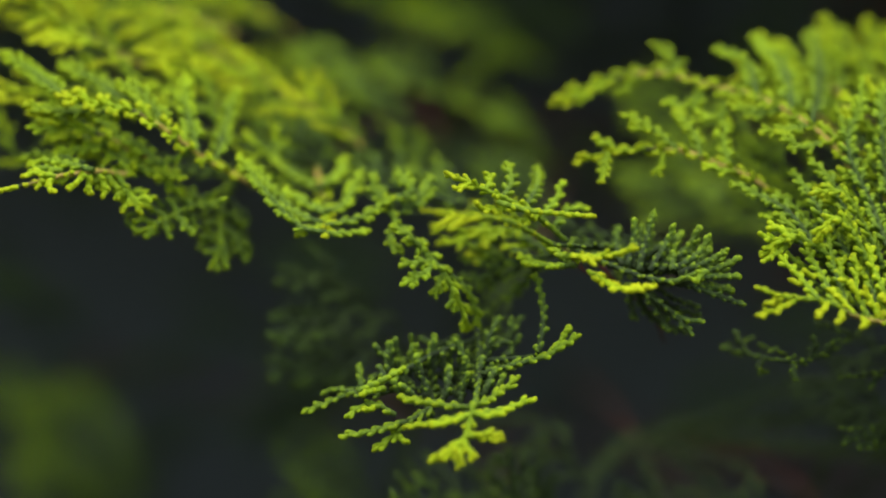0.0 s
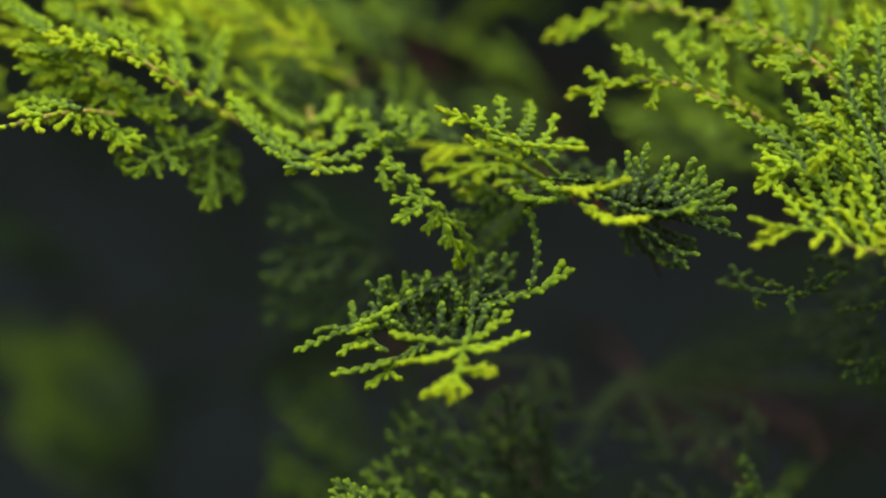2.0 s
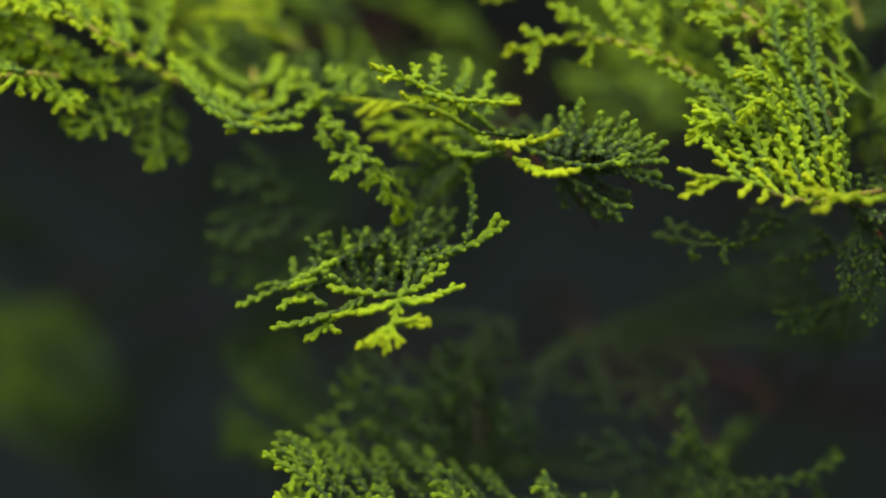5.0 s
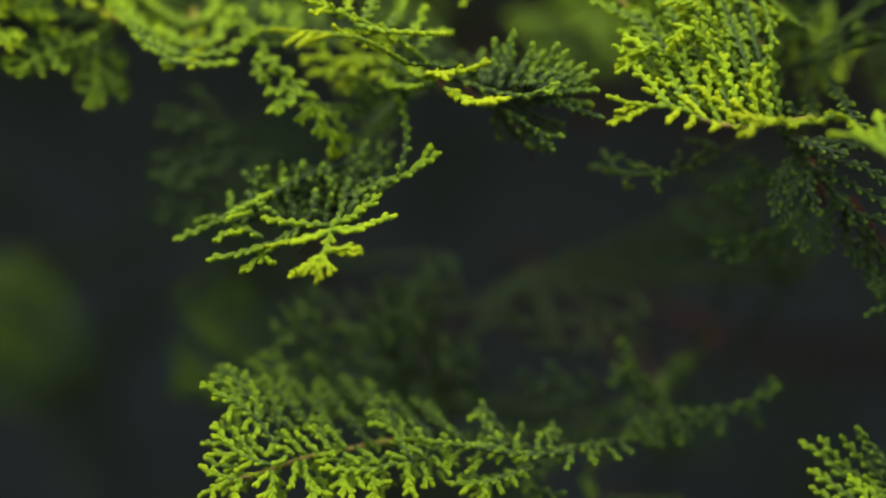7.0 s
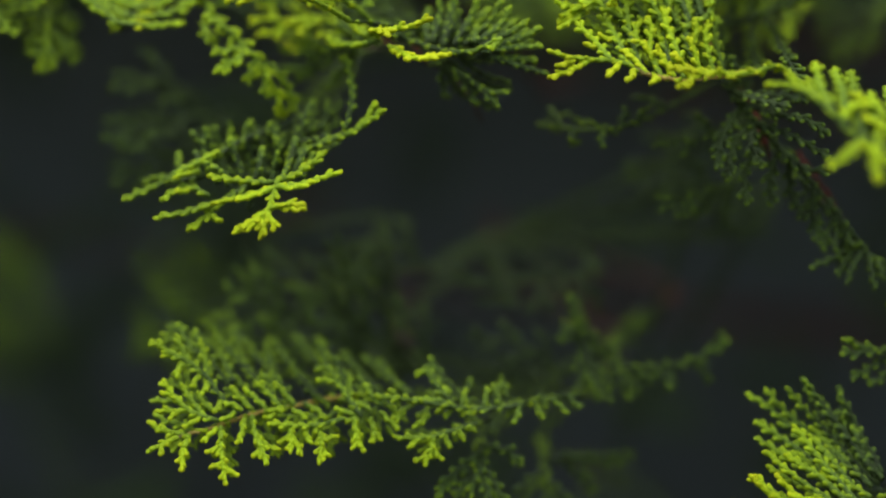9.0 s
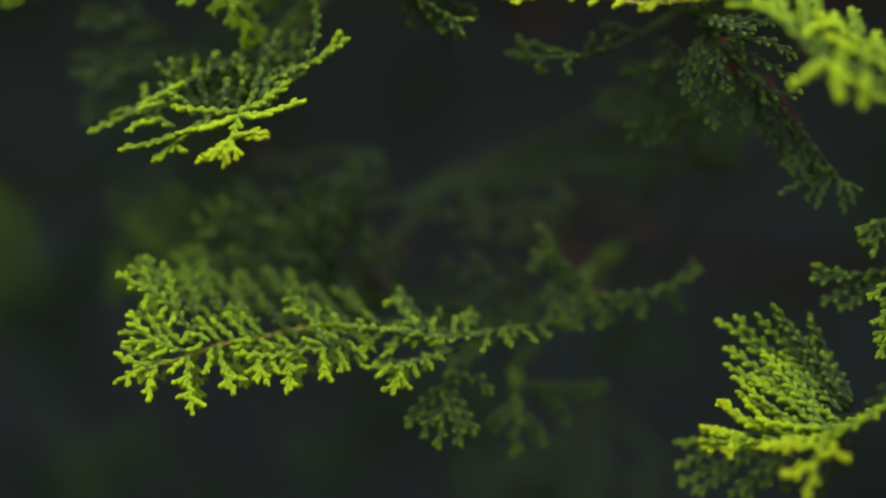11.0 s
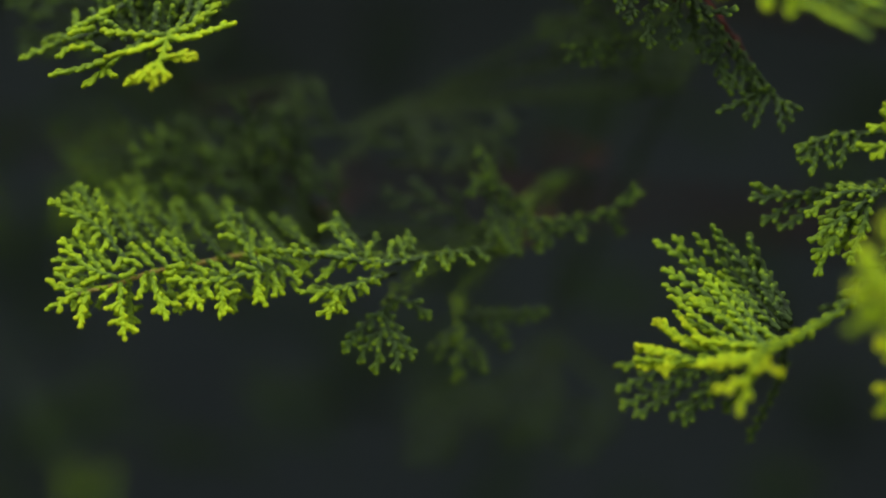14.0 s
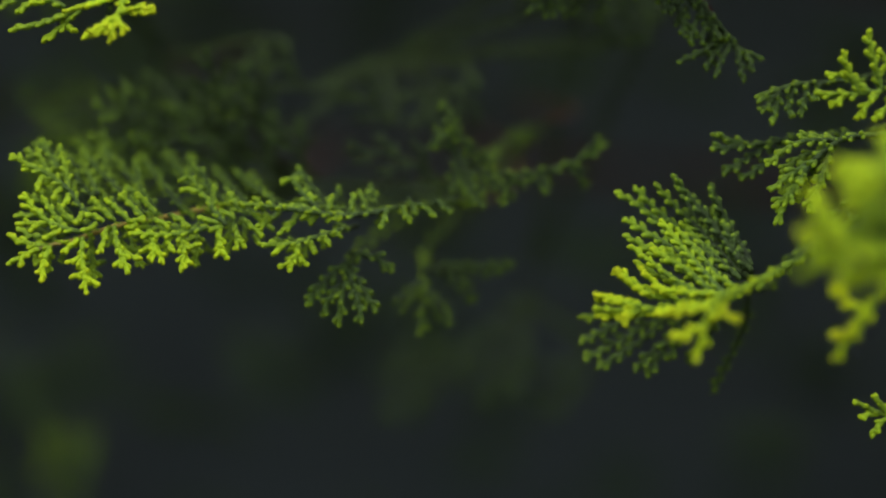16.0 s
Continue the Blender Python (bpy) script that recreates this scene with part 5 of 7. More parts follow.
twig(s, 2.0, (-15.4, 14.6, -53.3), (-17.7, 12.4, -55.4), (-19.7, 10.6, -56.8), r=0.9)
twig(s, 2.2, (-14.7, 24.0, -51.7), (-17.1, 22.5, -53.9), (-19.3, 21.5, -55.4), darken=0.12, r=0.82)
twig(s, 2.2, (-5.8, 17.5, -50.3), (-4.6, 14.4, -56.0), (-2.9, 12.4, -59.3), (-1.0, 10.0, -63.7), r=0.9)
twig(s, 2.4, (-3.6, 26.8, -49.2), (-2.4, 24.2, -55.0), (-0.7, 22.7, -58.4), (1.1, 20.8, -62.9), darken=0.12, r=0.82)
twig(s, 2.4, (-2.9, 36.0, -47.5), (-1.6, 33.4, -53.4), (0.0, 32.0, -57.0), (1.9, 30.0, -61.6), darken=0.22, r=0.82)
twig(s, 1.7999999999999998, (-3.3, 13.8, -58.7), (-4.2, 11.8, -60.7), (-5.5, 10.4, -61.4), r=0.9)
twig(s, 2.0, (-3.3, 23.4, -56.3), (-4.4, 22.2, -58.4), (-5.8, 21.6, -59.3), darken=0.12, r=0.82)
twig(s, 1.7999999999999998, (-4.1, 14.6, -56.8), (-0.1, 13.2, -59.2), (2.6, 12.5, -59.7), r=0.9)
twig(s, 2.0, (-6.3, 23.7, -54.8), (-2.3, 23.0, -57.3), (0.4, 23.2, -57.8), darken=0.12, r=0.82)
twig(s, 2.0, (-7.9, 16.9, -51.0), (-8.6, 13.8, -55.4), (-10.0, 11.7, -57.7), r=0.9)
twig(s, 2.2, (-6.9, 26.2, -49.3), (-7.8, 23.9, -53.8), (-9.3, 22.5, -56.2), darken=0.12, r=0.82)
twig(s, 2.2, (-5.0, 35.4, -48.3), (-5.9, 33.1, -52.8), (-7.4, 31.7, -55.3), darken=0.22, r=0.82)
twig(s, 2.2, (3.6, 18.1, -51.9), (5.3, 15.4, -56.4), (5.0, 12.2, -61.0), r=0.9)
twig(s, 2.4, (6.0, 27.4, -50.8), (7.7, 25.4, -55.3), (7.2, 23.0, -60.1), darken=0.12, r=0.82)
twig(s, 1.7999999999999998, (4.9, 16.5, -55.6), (3.1, 14.6, -57.3), (1.4, 13.3, -57.8), r=0.9)
twig(s, 2.0, (5.1, 26.1, -53.2), (3.2, 24.9, -55.0), (1.3, 24.4, -55.6), darken=0.12, r=0.82)
twig(s, 1.7999999999999998, (5.7, 16.2, -56.4), (7.2, 14.1, -59.5), (8.3, 12.4, -61.7), r=0.9)
twig(s, 2.0, (3.7, 25.3, -54.4), (5.1, 24.0, -57.6), (6.1, 23.0, -59.9), darken=0.12, r=0.82)
twig(s, 2.0, (9.0, 34.7, -53.8), (10.5, 33.4, -57.1), (11.5, 32.4, -59.5), darken=0.22, r=0.82)
twig(s, 1.7999999999999998, (8.4, 18.2, -53.0), (10.0, 15.6, -57.3), (11.4, 14.4, -58.5), darken=0.05, r=0.9)
twig(s, 2.0, (9.5, 27.6, -51.4), (11.2, 25.7, -55.8), (12.5, 25.3, -57.1), darken=0.17, r=0.82)
twig(s, 2.2, (12.3, 18.9, -52.9), (13.5, 15.7, -58.2), (13.0, 11.8, -64.3), r=0.9)
twig(s, 2.4, (14.8, 28.2, -51.7), (16.0, 25.7, -57.2), (15.4, 22.6, -63.5), darken=0.12, r=0.82)
twig(s, 1.7999999999999998, (13.4, 15.9, -59.3), (14.8, 14.2, -61.4), (16.4, 13.4, -62.0), r=0.9)
twig(s, 2.0, (13.7, 25.5, -57.0), (15.0, 24.6, -59.2), (16.6, 24.5, -59.9), darken=0.12, r=0.82)
twig(s, 2.0, (17.0, 34.4, -56.8), (18.3, 33.5, -59.1), (19.9, 33.5, -59.8), darken=0.22, r=0.82)
twig(s, 1.7999999999999998, (13.4, 16.8, -57.5), (16.0, 16.5, -57.2), (18.6, 16.5, -56.5), r=0.9)
twig(s, 2.0, (11.5, 25.9, -55.5), (14.0, 26.4, -55.3), (16.6, 27.1, -54.6), darken=0.12, r=0.82)
twig(s, 2.0, (19.7, 20.3, -52.2), (10.0, 17.4, -53.6), (-1.7, 15.4, -52.5), r=0.9)
twig(s, 2.2, (21.1, 29.7, -50.6), (11.1, 27.5, -52.1), (-0.9, 26.3, -51.0), darken=0.12, r=0.82)
twig(s, 2.4, (-10.6, 17.5, -48.9), (-15.4, 18.8, -44.1), (-18.7, 20.4, -39.3), (-23.5, 21.4, -35.2), (-29.0, 21.6, -32.3), (-34.8, 22.4, -28.5), r=0.9)
twig(s, 2.6, (-8.4, 26.8, -47.7), (-13.3, 28.4, -42.8), (-16.7, 30.3, -38.0), (-21.6, 31.6, -33.8), (-27.3, 32.2, -30.9), (-33.3, 33.2, -27.0), darken=0.12, r=0.82)
twig(s, 2.6, (-7.8, 36.0, -46.1), (-12.8, 37.7, -41.1), (-16.2, 39.5, -36.1), (-21.2, 40.8, -31.9), (-27.0, 41.4, -29.0), (-33.0, 42.4, -25.0), darken=0.22, r=0.82)
twig(s, 2.0, (-23.3, 22.2, -35.4), (-26.0, 23.1, -31.2), (-27.7, 24.2, -26.9), r=0.9)
twig(s, 2.2, (-23.6, 31.9, -32.6), (-26.5, 33.5, -28.4), (-28.3, 35.3, -23.9), darken=0.12, r=0.82)
twig(s, 2.0, (-18.4, 21.2, -39.0), (-19.5, 22.9, -33.6), (-20.8, 24.4, -28.5), r=0.9)
twig(s, 2.2, (-20.9, 30.3, -36.7), (-22.0, 32.7, -31.2), (-23.5, 35.0, -26.0), darken=0.12, r=0.82)
twig(s, 1.7999999999999998, (-24.9, 22.3, -34.7), (-26.7, 20.4, -36.7), (-26.7, 18.2, -39.6), r=0.9)
twig(s, 2.0, (-24.2, 31.7, -32.8), (-26.2, 30.5, -34.8), (-26.3, 29.0, -37.8), darken=0.12, r=0.82)
twig(s, 2.0, (-22.5, 40.9, -31.4), (-24.5, 39.7, -33.4), (-24.6, 38.2, -36.5), darken=0.22, r=0.82)
twig(s, 1.7999999999999998, (-26.8, 22.7, -33.4), (-29.6, 21.7, -33.0), (-31.6, 20.6, -33.2), r=0.9)
twig(s, 2.0, (-24.9, 32.0, -31.9), (-27.8, 31.8, -31.5), (-30.0, 31.4, -31.8), darken=0.12, r=0.82)
twig(s, 1.7999999999999998, (-18.1, 20.6, -40.3), (-18.8, 18.7, -42.4), (-20.1, 16.9, -44.2), r=0.9)
twig(s, 2.0, (-18.3, 30.2, -37.6), (-19.2, 29.1, -39.8), (-20.6, 28.0, -41.6), darken=0.12, r=0.82)
twig(s, 1.7999999999999998, (-20.4, 21.4, -38.0), (-21.7, 19.4, -40.1), (-22.7, 17.6, -41.9), darken=0.05, r=0.9)
twig(s, 2.0, (-22.8, 30.5, -35.7), (-24.4, 29.3, -37.9), (-25.4, 28.2, -39.7), darken=0.17, r=0.82)
twig(s, 2.0, (-17.8, 39.9, -34.8), (-19.4, 38.7, -37.0), (-20.5, 37.7, -38.9), darken=0.27, r=0.82)
twig(s, 1.9, (-13.0, 18.6, -46.1), (-15.2, 16.9, -47.2), (-16.2, 15.0, -49.2), darken=0.05, r=0.9)
twig(s, 2.1, (-12.2, 27.9, -44.3), (-14.5, 27.0, -45.5), (-15.6, 25.8, -47.6), darken=0.17, r=0.82)
twig(s, 2.2, (-14.9, 15.6, -51.5), (-23.0, 15.4, -48.4), (-27.8, 16.4, -43.9), (-30.7, 17.6, -39.4), r=0.9)
twig(s, 2.4, (-12.8, 24.9, -50.4), (-21.1, 25.2, -47.2), (-26.1, 26.7, -42.7), (-29.1, 28.4, -38.2), darken=0.12, r=0.82)
twig(s, 1.7999999999999998, (-25.5, 16.6, -46.2), (-28.8, 16.5, -43.9), (-31.5, 15.9, -42.8), r=0.9)
twig(s, 2.0, (-25.9, 26.3, -43.6), (-29.3, 26.9, -41.3), (-32.2, 27.0, -40.3), darken=0.12, r=0.82)
twig(s, 2.0, (-23.2, 35.2, -43.3), (-26.7, 35.8, -40.9), (-29.6, 35.9, -39.9), darken=0.22, r=0.82)
twig(s, 1.7999999999999998, (-23.4, 15.9, -48.4), (-28.4, 14.4, -48.2), (-32.5, 13.2, -48.0), r=0.9)
twig(s, 2.0, (-25.9, 25.0, -46.3), (-31.2, 24.3, -46.1), (-35.4, 23.8, -45.9), darken=0.12, r=0.82)
twig(s, 1.7999999999999998, (-19.9, 15.6, -50.1), (-22.5, 13.5, -51.8), (-24.9, 12.0, -52.5), r=0.9)
twig(s, 2.0, (-19.2, 24.9, -48.4), (-22.0, 23.7, -50.2), (-24.5, 22.9, -51.0), darken=0.12, r=0.82)
twig(s, 1.7999999999999998, (-24.6, 15.8, -48.1), (-27.3, 14.1, -49.2), (-28.5, 12.5, -50.6), r=0.9)
twig(s, 2.0, (-22.7, 25.1, -46.9), (-25.5, 24.2, -48.0), (-26.9, 23.3, -49.5), darken=0.12, r=0.82)
twig(s, 2.0, (-22.3, 34.4, -45.2), (-25.2, 33.4, -46.4), (-26.6, 32.5, -47.9), darken=0.22, r=0.82)
twig(s, 1.9, (-19.9, 16.0, -49.2), (-23.5, 17.1, -44.4), (-25.7, 17.8, -40.6), darken=0.08, r=0.9)
twig(s, 2.1, (-20.2, 25.6, -46.7), (-23.9, 27.4, -41.8), (-26.3, 28.9, -37.9), darken=0.2, r=0.82)
twig(s, 1.9, (-16.8, 16.7, -48.7), (-19.6, 16.9, -45.8), (-21.2, 17.3, -43.0), darken=0.08, r=0.9)
twig(s, 2.1, (-19.3, 25.8, -46.5), (-22.2, 26.8, -43.6), (-23.9, 27.9, -40.9), darken=0.2, r=0.82)
twig(s, 1.9, (-5.6, 18.3, -48.8), (-9.8, 18.7, -45.0), (-11.9, 19.2, -41.8), darken=0.08, r=0.9)
twig(s, 2.1, (-4.6, 27.7, -47.1), (-9.0, 28.8, -43.3), (-11.2, 30.1, -40.1), darken=0.2, r=0.82)
twig(s, 2.1, (-2.6, 36.8, -45.9), (-7.1, 38.0, -42.1), (-9.3, 39.3, -38.8), darken=0.3, r=0.82)
twig(s, 1.9, (-2.0, 18.9, -48.6), (-5.9, 19.5, -44.7), (-8.4, 19.4, -42.4), darken=0.1, r=0.9)
twig(s, 2.1, (0.4, 28.2, -47.4), (-3.7, 29.5, -43.5), (-6.3, 30.2, -41.2), darken=0.22, r=0.82)
twig(s, 1.9, (2.0, 19.7, -48.2), (-2.0, 20.5, -43.8), (-4.6, 20.5, -41.3), darken=0.1, r=0.9)
twig(s, 2.1, (2.1, 29.3, -45.6), (-2.0, 30.8, -41.2), (-4.8, 31.6, -38.7), darken=0.22, r=0.82)
twig(s, 1.9, (5.9, 20.4, -48.0), (2.8, 21.1, -44.0), (0.1, 21.3, -41.2), darken=0.12, r=0.9)
twig(s, 2.1, (3.9, 29.5, -45.8), (0.6, 30.9, -41.7), (-2.2, 31.9, -39.0), darken=0.24, r=0.82)
twig(s, 2.1, (9.3, 38.9, -45.1), (6.0, 40.4, -41.0), (3.2, 41.3, -38.1), darken=0.34, r=0.82)
twig(s, 1.9, (-2.4, 18.5, -49.2), (0.5, 18.3, -49.0), (3.1, 17.7, -49.3), darken=0.1, r=0.9)
twig(s, 2.1, (-1.4, 27.9, -47.5), (1.5, 28.4, -47.3), (4.0, 28.6, -47.7), darken=0.22, r=0.82)
twig(s, 1.9, (5.1, 19.6, -49.2), (7.6, 18.8, -50.2), (9.4, 17.5, -51.7), darken=0.1, r=0.9)
twig(s, 2.1, (7.6, 28.9, -48.0), (10.0, 28.8, -49.0), (11.8, 28.3, -50.7), darken=0.22, r=0.82)
twig(s, 1.9, (9.9, 20.9, -48.2), (13.1, 19.6, -50.1), (14.8, 18.0, -52.2), darken=0.1, r=0.9)
twig(s, 2.1, (10.1, 30.5, -45.6), (13.4, 30.0, -47.6), (15.0, 29.1, -49.8), darken=0.22, r=0.82)
twig(s, 2.1, (13.4, 39.4, -45.3), (16.7, 38.9, -47.3), (18.3, 38.0, -49.6), darken=0.32, r=0.82)
twig(s, 1.7999999999999998, (-10.6, 17.4, -49.2), (-12.8, 15.4, -50.9), (-14.7, 14.4, -50.8), darken=0.1, r=0.9)
twig(s, 2.0, (-12.9, 26.5, -47.1), (-15.2, 25.3, -48.9), (-17.3, 25.0, -48.8), darken=0.22, r=0.82)
twig(s, 1.7999999999999998, (-8.7, 17.7, -49.0), (-10.5, 17.5, -47.3), (-13.6, 16.6, -46.5), darken=0.1, r=0.9)
twig(s, 2.0, (-7.8, 27.1, -47.3), (-9.7, 27.6, -45.6), (-13.0, 27.5, -44.9), darken=0.22, r=0.82)
twig(s, 1.7999999999999998, (0.4, 18.9, -49.3), (-0.7, 17.1, -51.1), (-2.8, 16.2, -50.6), darken=0.1, r=0.9)
twig(s, 2.0, (2.8, 28.2, -48.1), (1.5, 27.1, -50.0), (-0.7, 27.0, -49.6), darken=0.22, r=0.82)
twig(s, 2.0, (3.6, 37.5, -46.5), (2.3, 36.4, -48.4), (0.0, 36.3, -48.0), darken=0.32, r=0.82)
twig(s, 2.4, (1.6, 24.0, -47.8), (-8.2, 34.0, -39.1), (-14.8, 40.0, -32.6), (-19.1, 44.0, -27.6), darken=0.02, r=0.95)
twig(s, 2.2, (-7.7, 34.0, -39.4), (-11.2, 40.0, -34.0), (-13.5, 44.0, -28.4), darken=0.02, r=0.95)
twig(s, 2.4, (-11.6, 28.0, -41.6), (-14.8, 34.0, -36.9), (-17.2, 38.0, -32.1), darken=0.05, r=0.95)
twig(s, 2.4, (4.5, 28.0, -46.6), (-4.1, 42.0, -37.9), (-10.6, 50.0, -30.4), darken=0.05, r=0.95)
twig(s, 2.2, (-1.2, 38.0, -40.8), (-3.0, 44.0, -36.1), (-4.7, 50.0, -30.9), darken=0.08, r=0.95)
twig(s, 2.4, (11.6, 30.0, -46.2), (3.2, 44.0, -38.3), (-3.9, 54.0, -29.7), darken=0.1, r=0.95)
twig(s, 2.4, (20.3, 34.0, -46.1), (10.4, 48.0, -37.3), (3.1, 58.0, -29.4), darken=0.15, r=0.95)
twig(s, 2.2, (13.2, 44.0, -39.9), (12.2, 50.0, -35.1), (10.5, 56.0, -30.2), darken=0.15, r=0.95)
twig(s, 2.4, (-4.9, 42.0, -37.6), (-10.6, 50.0, -32.8), (-16.1, 58.0, -26.1), darken=0.15, r=0.95)
s = spray(b, (0, -.75, .7), 2.4, 0.4, (88.1, 50.0, -49.1), (74.4, 40.0, -50.0), (62.7, 32.0, -50.8), (53.0, 26.0, -50.4), (40.2, 22.0, -47.8), (30.6, 24.0, -46.4), (22.2, 30.0, -46.2))
twig(s, 2.0, (22.5, 21.9, -51.8), (23.3, 18.9, -58.3), (21.6, 17.4, -60.8), darken=-0.14, r=0.9)
twig(s, 2.2, (24.3, 31.2, -50.4), (25.0, 28.2, -57.0), (23.3, 26.7, -59.6), darken=-0.02, r=0.82)
twig(s, 1.7000000000000002, (23.1, 19.4, -57.2), (24.4, 18.4, -59.5), (25.5, 17.6, -61.6), darken=-0.14, r=0.9)
twig(s, 1.9, (21.0, 28.1, -55.9), (22.3, 27.1, -58.3), (23.4, 26.3, -60.4), darken=-0.02, r=0.82)
twig(s, 1.7999999999999998, (27.3, 22.6, -52.0), (28.2, 20.3, -56.9), (26.9, 19.1, -59.0), darken=-0.09, r=0.9)
twig(s, 2.0, (28.1, 32.1, -49.8), (29.1, 29.8, -54.8), (27.8, 28.6, -57.0), darken=0.03, r=0.82)
twig(s, 1.7000000000000002, (28.2, 20.8, -55.9), (29.5, 20.1, -57.6), (30.4, 19.7, -58.7), darken=-0.09, r=0.9)
twig(s, 1.9, (31.3, 29.9, -55.2), (32.6, 29.2, -57.0), (33.6, 28.8, -58.1), darken=0.03, r=0.82)
twig(s, 1.7000000000000002, (29.7, 23.6, -50.5), (32.4, 22.7, -53.1), (35.5, 21.9, -55.7), darken=-0.04, r=0.9)
twig(s, 1.9, (31.6, 32.9, -49.1), (34.3, 32.0, -51.7), (37.5, 31.2, -54.4), darken=0.08, r=0.82)
twig(s, 1.7000000000000002, (32.1, 24.6, -49.0), (35.3, 24.0, -51.3), (37.2, 24.5, -50.8), darken=-0.04, r=0.9)
twig(s, 1.9, (30.1, 33.3, -47.6), (33.3, 32.7, -50.0), (35.3, 33.2, -49.4), darken=0.08, r=0.82)
twig(s, 1.7999999999999998, (44.1, 25.0, -51.8), (41.3, 23.6, -54.1), (39.0, 22.6, -55.4), darken=-0.04, r=0.9)
twig(s, 2.0, (45.2, 34.5, -49.6), (42.4, 33.1, -51.9), (40.1, 32.1, -53.2), darken=0.08, r=0.82)
twig(s, 2.0, (57.7, 25.4, -55.0), (51.2, 23.9, -56.3), (44.8, 22.1, -58.0), (36.8, 21.0, -58.0), (33.3, 20.8, -57.5), darken=-0.04, r=0.9)
twig(s, 2.2, (61.3, 34.6, -54.3), (54.7, 33.0, -55.7), (48.2, 31.2, -57.5), (40.1, 30.1, -57.5), (36.5, 29.9, -56.9), darken=0.08, r=0.82)
twig(s, 2.0, (45.1, 22.2, -58.1), (44.0, 20.2, -61.9), (42.2, 17.9, -66.0), darken=-0.14, r=0.9)
twig(s, 2.2, (47.2, 31.4, -56.8), (46.1, 29.4, -60.7), (44.3, 27.1, -64.9), darken=-0.02, r=0.82)
twig(s, 1.7000000000000002, (44.2, 20.8, -60.6), (45.9, 20.0, -62.8), (47.6, 19.4, -64.6), darken=-0.14, r=0.9)
twig(s, 1.9, (42.4, 29.5, -59.4), (44.2, 28.7, -61.7), (45.9, 28.1, -63.5), darken=-0.02, r=0.82)
twig(s, 1.7000000000000002, (43.9, 20.3, -61.5), (41.8, 19.0, -63.6), (39.2, 18.1, -64.6), darken=-0.14, r=0.9)
twig(s, 1.9, (45.0, 29.8, -59.5), (42.9, 28.5, -61.6), (40.3, 27.7, -62.6), darken=-0.02, r=0.82)
twig(s, 1.7000000000000002, (41.2, 21.5, -58.4), (39.0, 20.4, -59.8), (37.4, 19.6, -61.1), darken=-0.14, r=0.9)
twig(s, 1.9, (44.6, 30.6, -57.8), (42.3, 29.5, -59.3), (40.7, 28.7, -60.6), darken=-0.02, r=0.82)
twig(s, 1.7000000000000002, (48.3, 22.8, -57.7), (48.9, 21.8, -59.9), (49.3, 21.1, -61.6), darken=-0.04, r=0.9)
twig(s, 1.9, (50.5, 32.0, -56.4), (51.1, 31.1, -58.7), (51.5, 30.3, -60.4), darken=0.08, r=0.82)
twig(s, 1.7000000000000002, (52.2, 24.0, -56.3), (53.1, 23.2, -58.2), (53.7, 22.6, -59.8), darken=-0.04, r=0.9)
twig(s, 1.9, (50.5, 32.7, -55.0), (51.4, 31.9, -57.0), (52.0, 31.3, -58.6), darken=0.08, r=0.82)
twig(s, 1.7000000000000002, (52.8, 24.4, -55.7), (55.2, 24.6, -56.1), (57.3, 24.3, -57.3), darken=0.06, r=0.9)
twig(s, 1.9, (54.1, 33.9, -53.6), (56.6, 34.1, -54.0), (58.7, 33.8, -55.2), darken=0.18, r=0.82)
twig(s, 2.0, (69.2, 29.2, -50.4), (61.0, 27.8, -51.1), (53.0, 26.9, -50.4), (45.8, 27.1, -48.0), (39.2, 26.4, -47.4), darken=0.06, r=0.9)
twig(s, 2.2, (73.0, 38.4, -49.7), (64.7, 36.9, -50.3), (56.5, 36.1, -49.7), (49.2, 36.2, -47.2), (42.5, 35.5, -46.7), darken=0.18, r=0.82)
twig(s, 1.7000000000000002, (48.1, 26.8, -49.3), (46.8, 25.9, -50.8), (45.5, 25.3, -51.7), darken=0.01, r=0.9)
twig(s, 1.9, (50.3, 36.1, -47.9), (49.0, 35.1, -49.4), (47.7, 34.5, -50.3), darken=0.13, r=0.82)
twig(s, 1.7000000000000002, (50.5, 26.8, -50.0), (49.1, 25.7, -51.9), (48.1, 24.9, -53.4), darken=0.01, r=0.9)
twig(s, 1.9, (48.9, 35.5, -48.6), (47.3, 34.4, -50.5), (46.3, 33.5, -52.0), darken=0.13, r=0.82)
twig(s, 1.7000000000000002, (53.9, 27.1, -50.5), (53.6, 26.3, -52.0), (52.9, 25.8, -52.9), darken=0.01, r=0.9)
twig(s, 1.9, (55.3, 36.6, -48.2), (54.9, 35.8, -49.8), (54.2, 35.3, -50.8), darken=0.13, r=0.82)
twig(s, 1.7000000000000002, (56.8, 27.4, -50.6), (56.5, 26.8, -51.8), (55.8, 26.4, -52.4), darken=0.01, r=0.9)
twig(s, 1.9, (60.5, 36.5, -49.9), (60.1, 35.9, -51.1), (59.4, 35.5, -51.7), darken=0.13, r=0.82)
twig(s, 1.9, (51.4, 27.1, -49.8), (46.9, 28.6, -45.2), (43.2, 30.5, -40.0), (40.1, 29.4, -41.5), darken=0.06, r=0.9)
twig(s, 2.1, (53.6, 36.3, -48.3), (49.1, 37.8, -43.7), (45.3, 39.8, -38.4), (42.1, 38.6, -39.9), darken=0.18, r=0.82)
twig(s, 1.7000000000000002, (48.2, 28.0, -46.8), (49.0, 28.6, -45.8), (47.9, 29.2, -44.1), darken=0.06, r=0.9)
twig(s, 1.9, (46.5, 36.7, -45.4), (47.3, 37.3, -44.3), (46.2, 37.9, -42.6), darken=0.18, r=0.82)
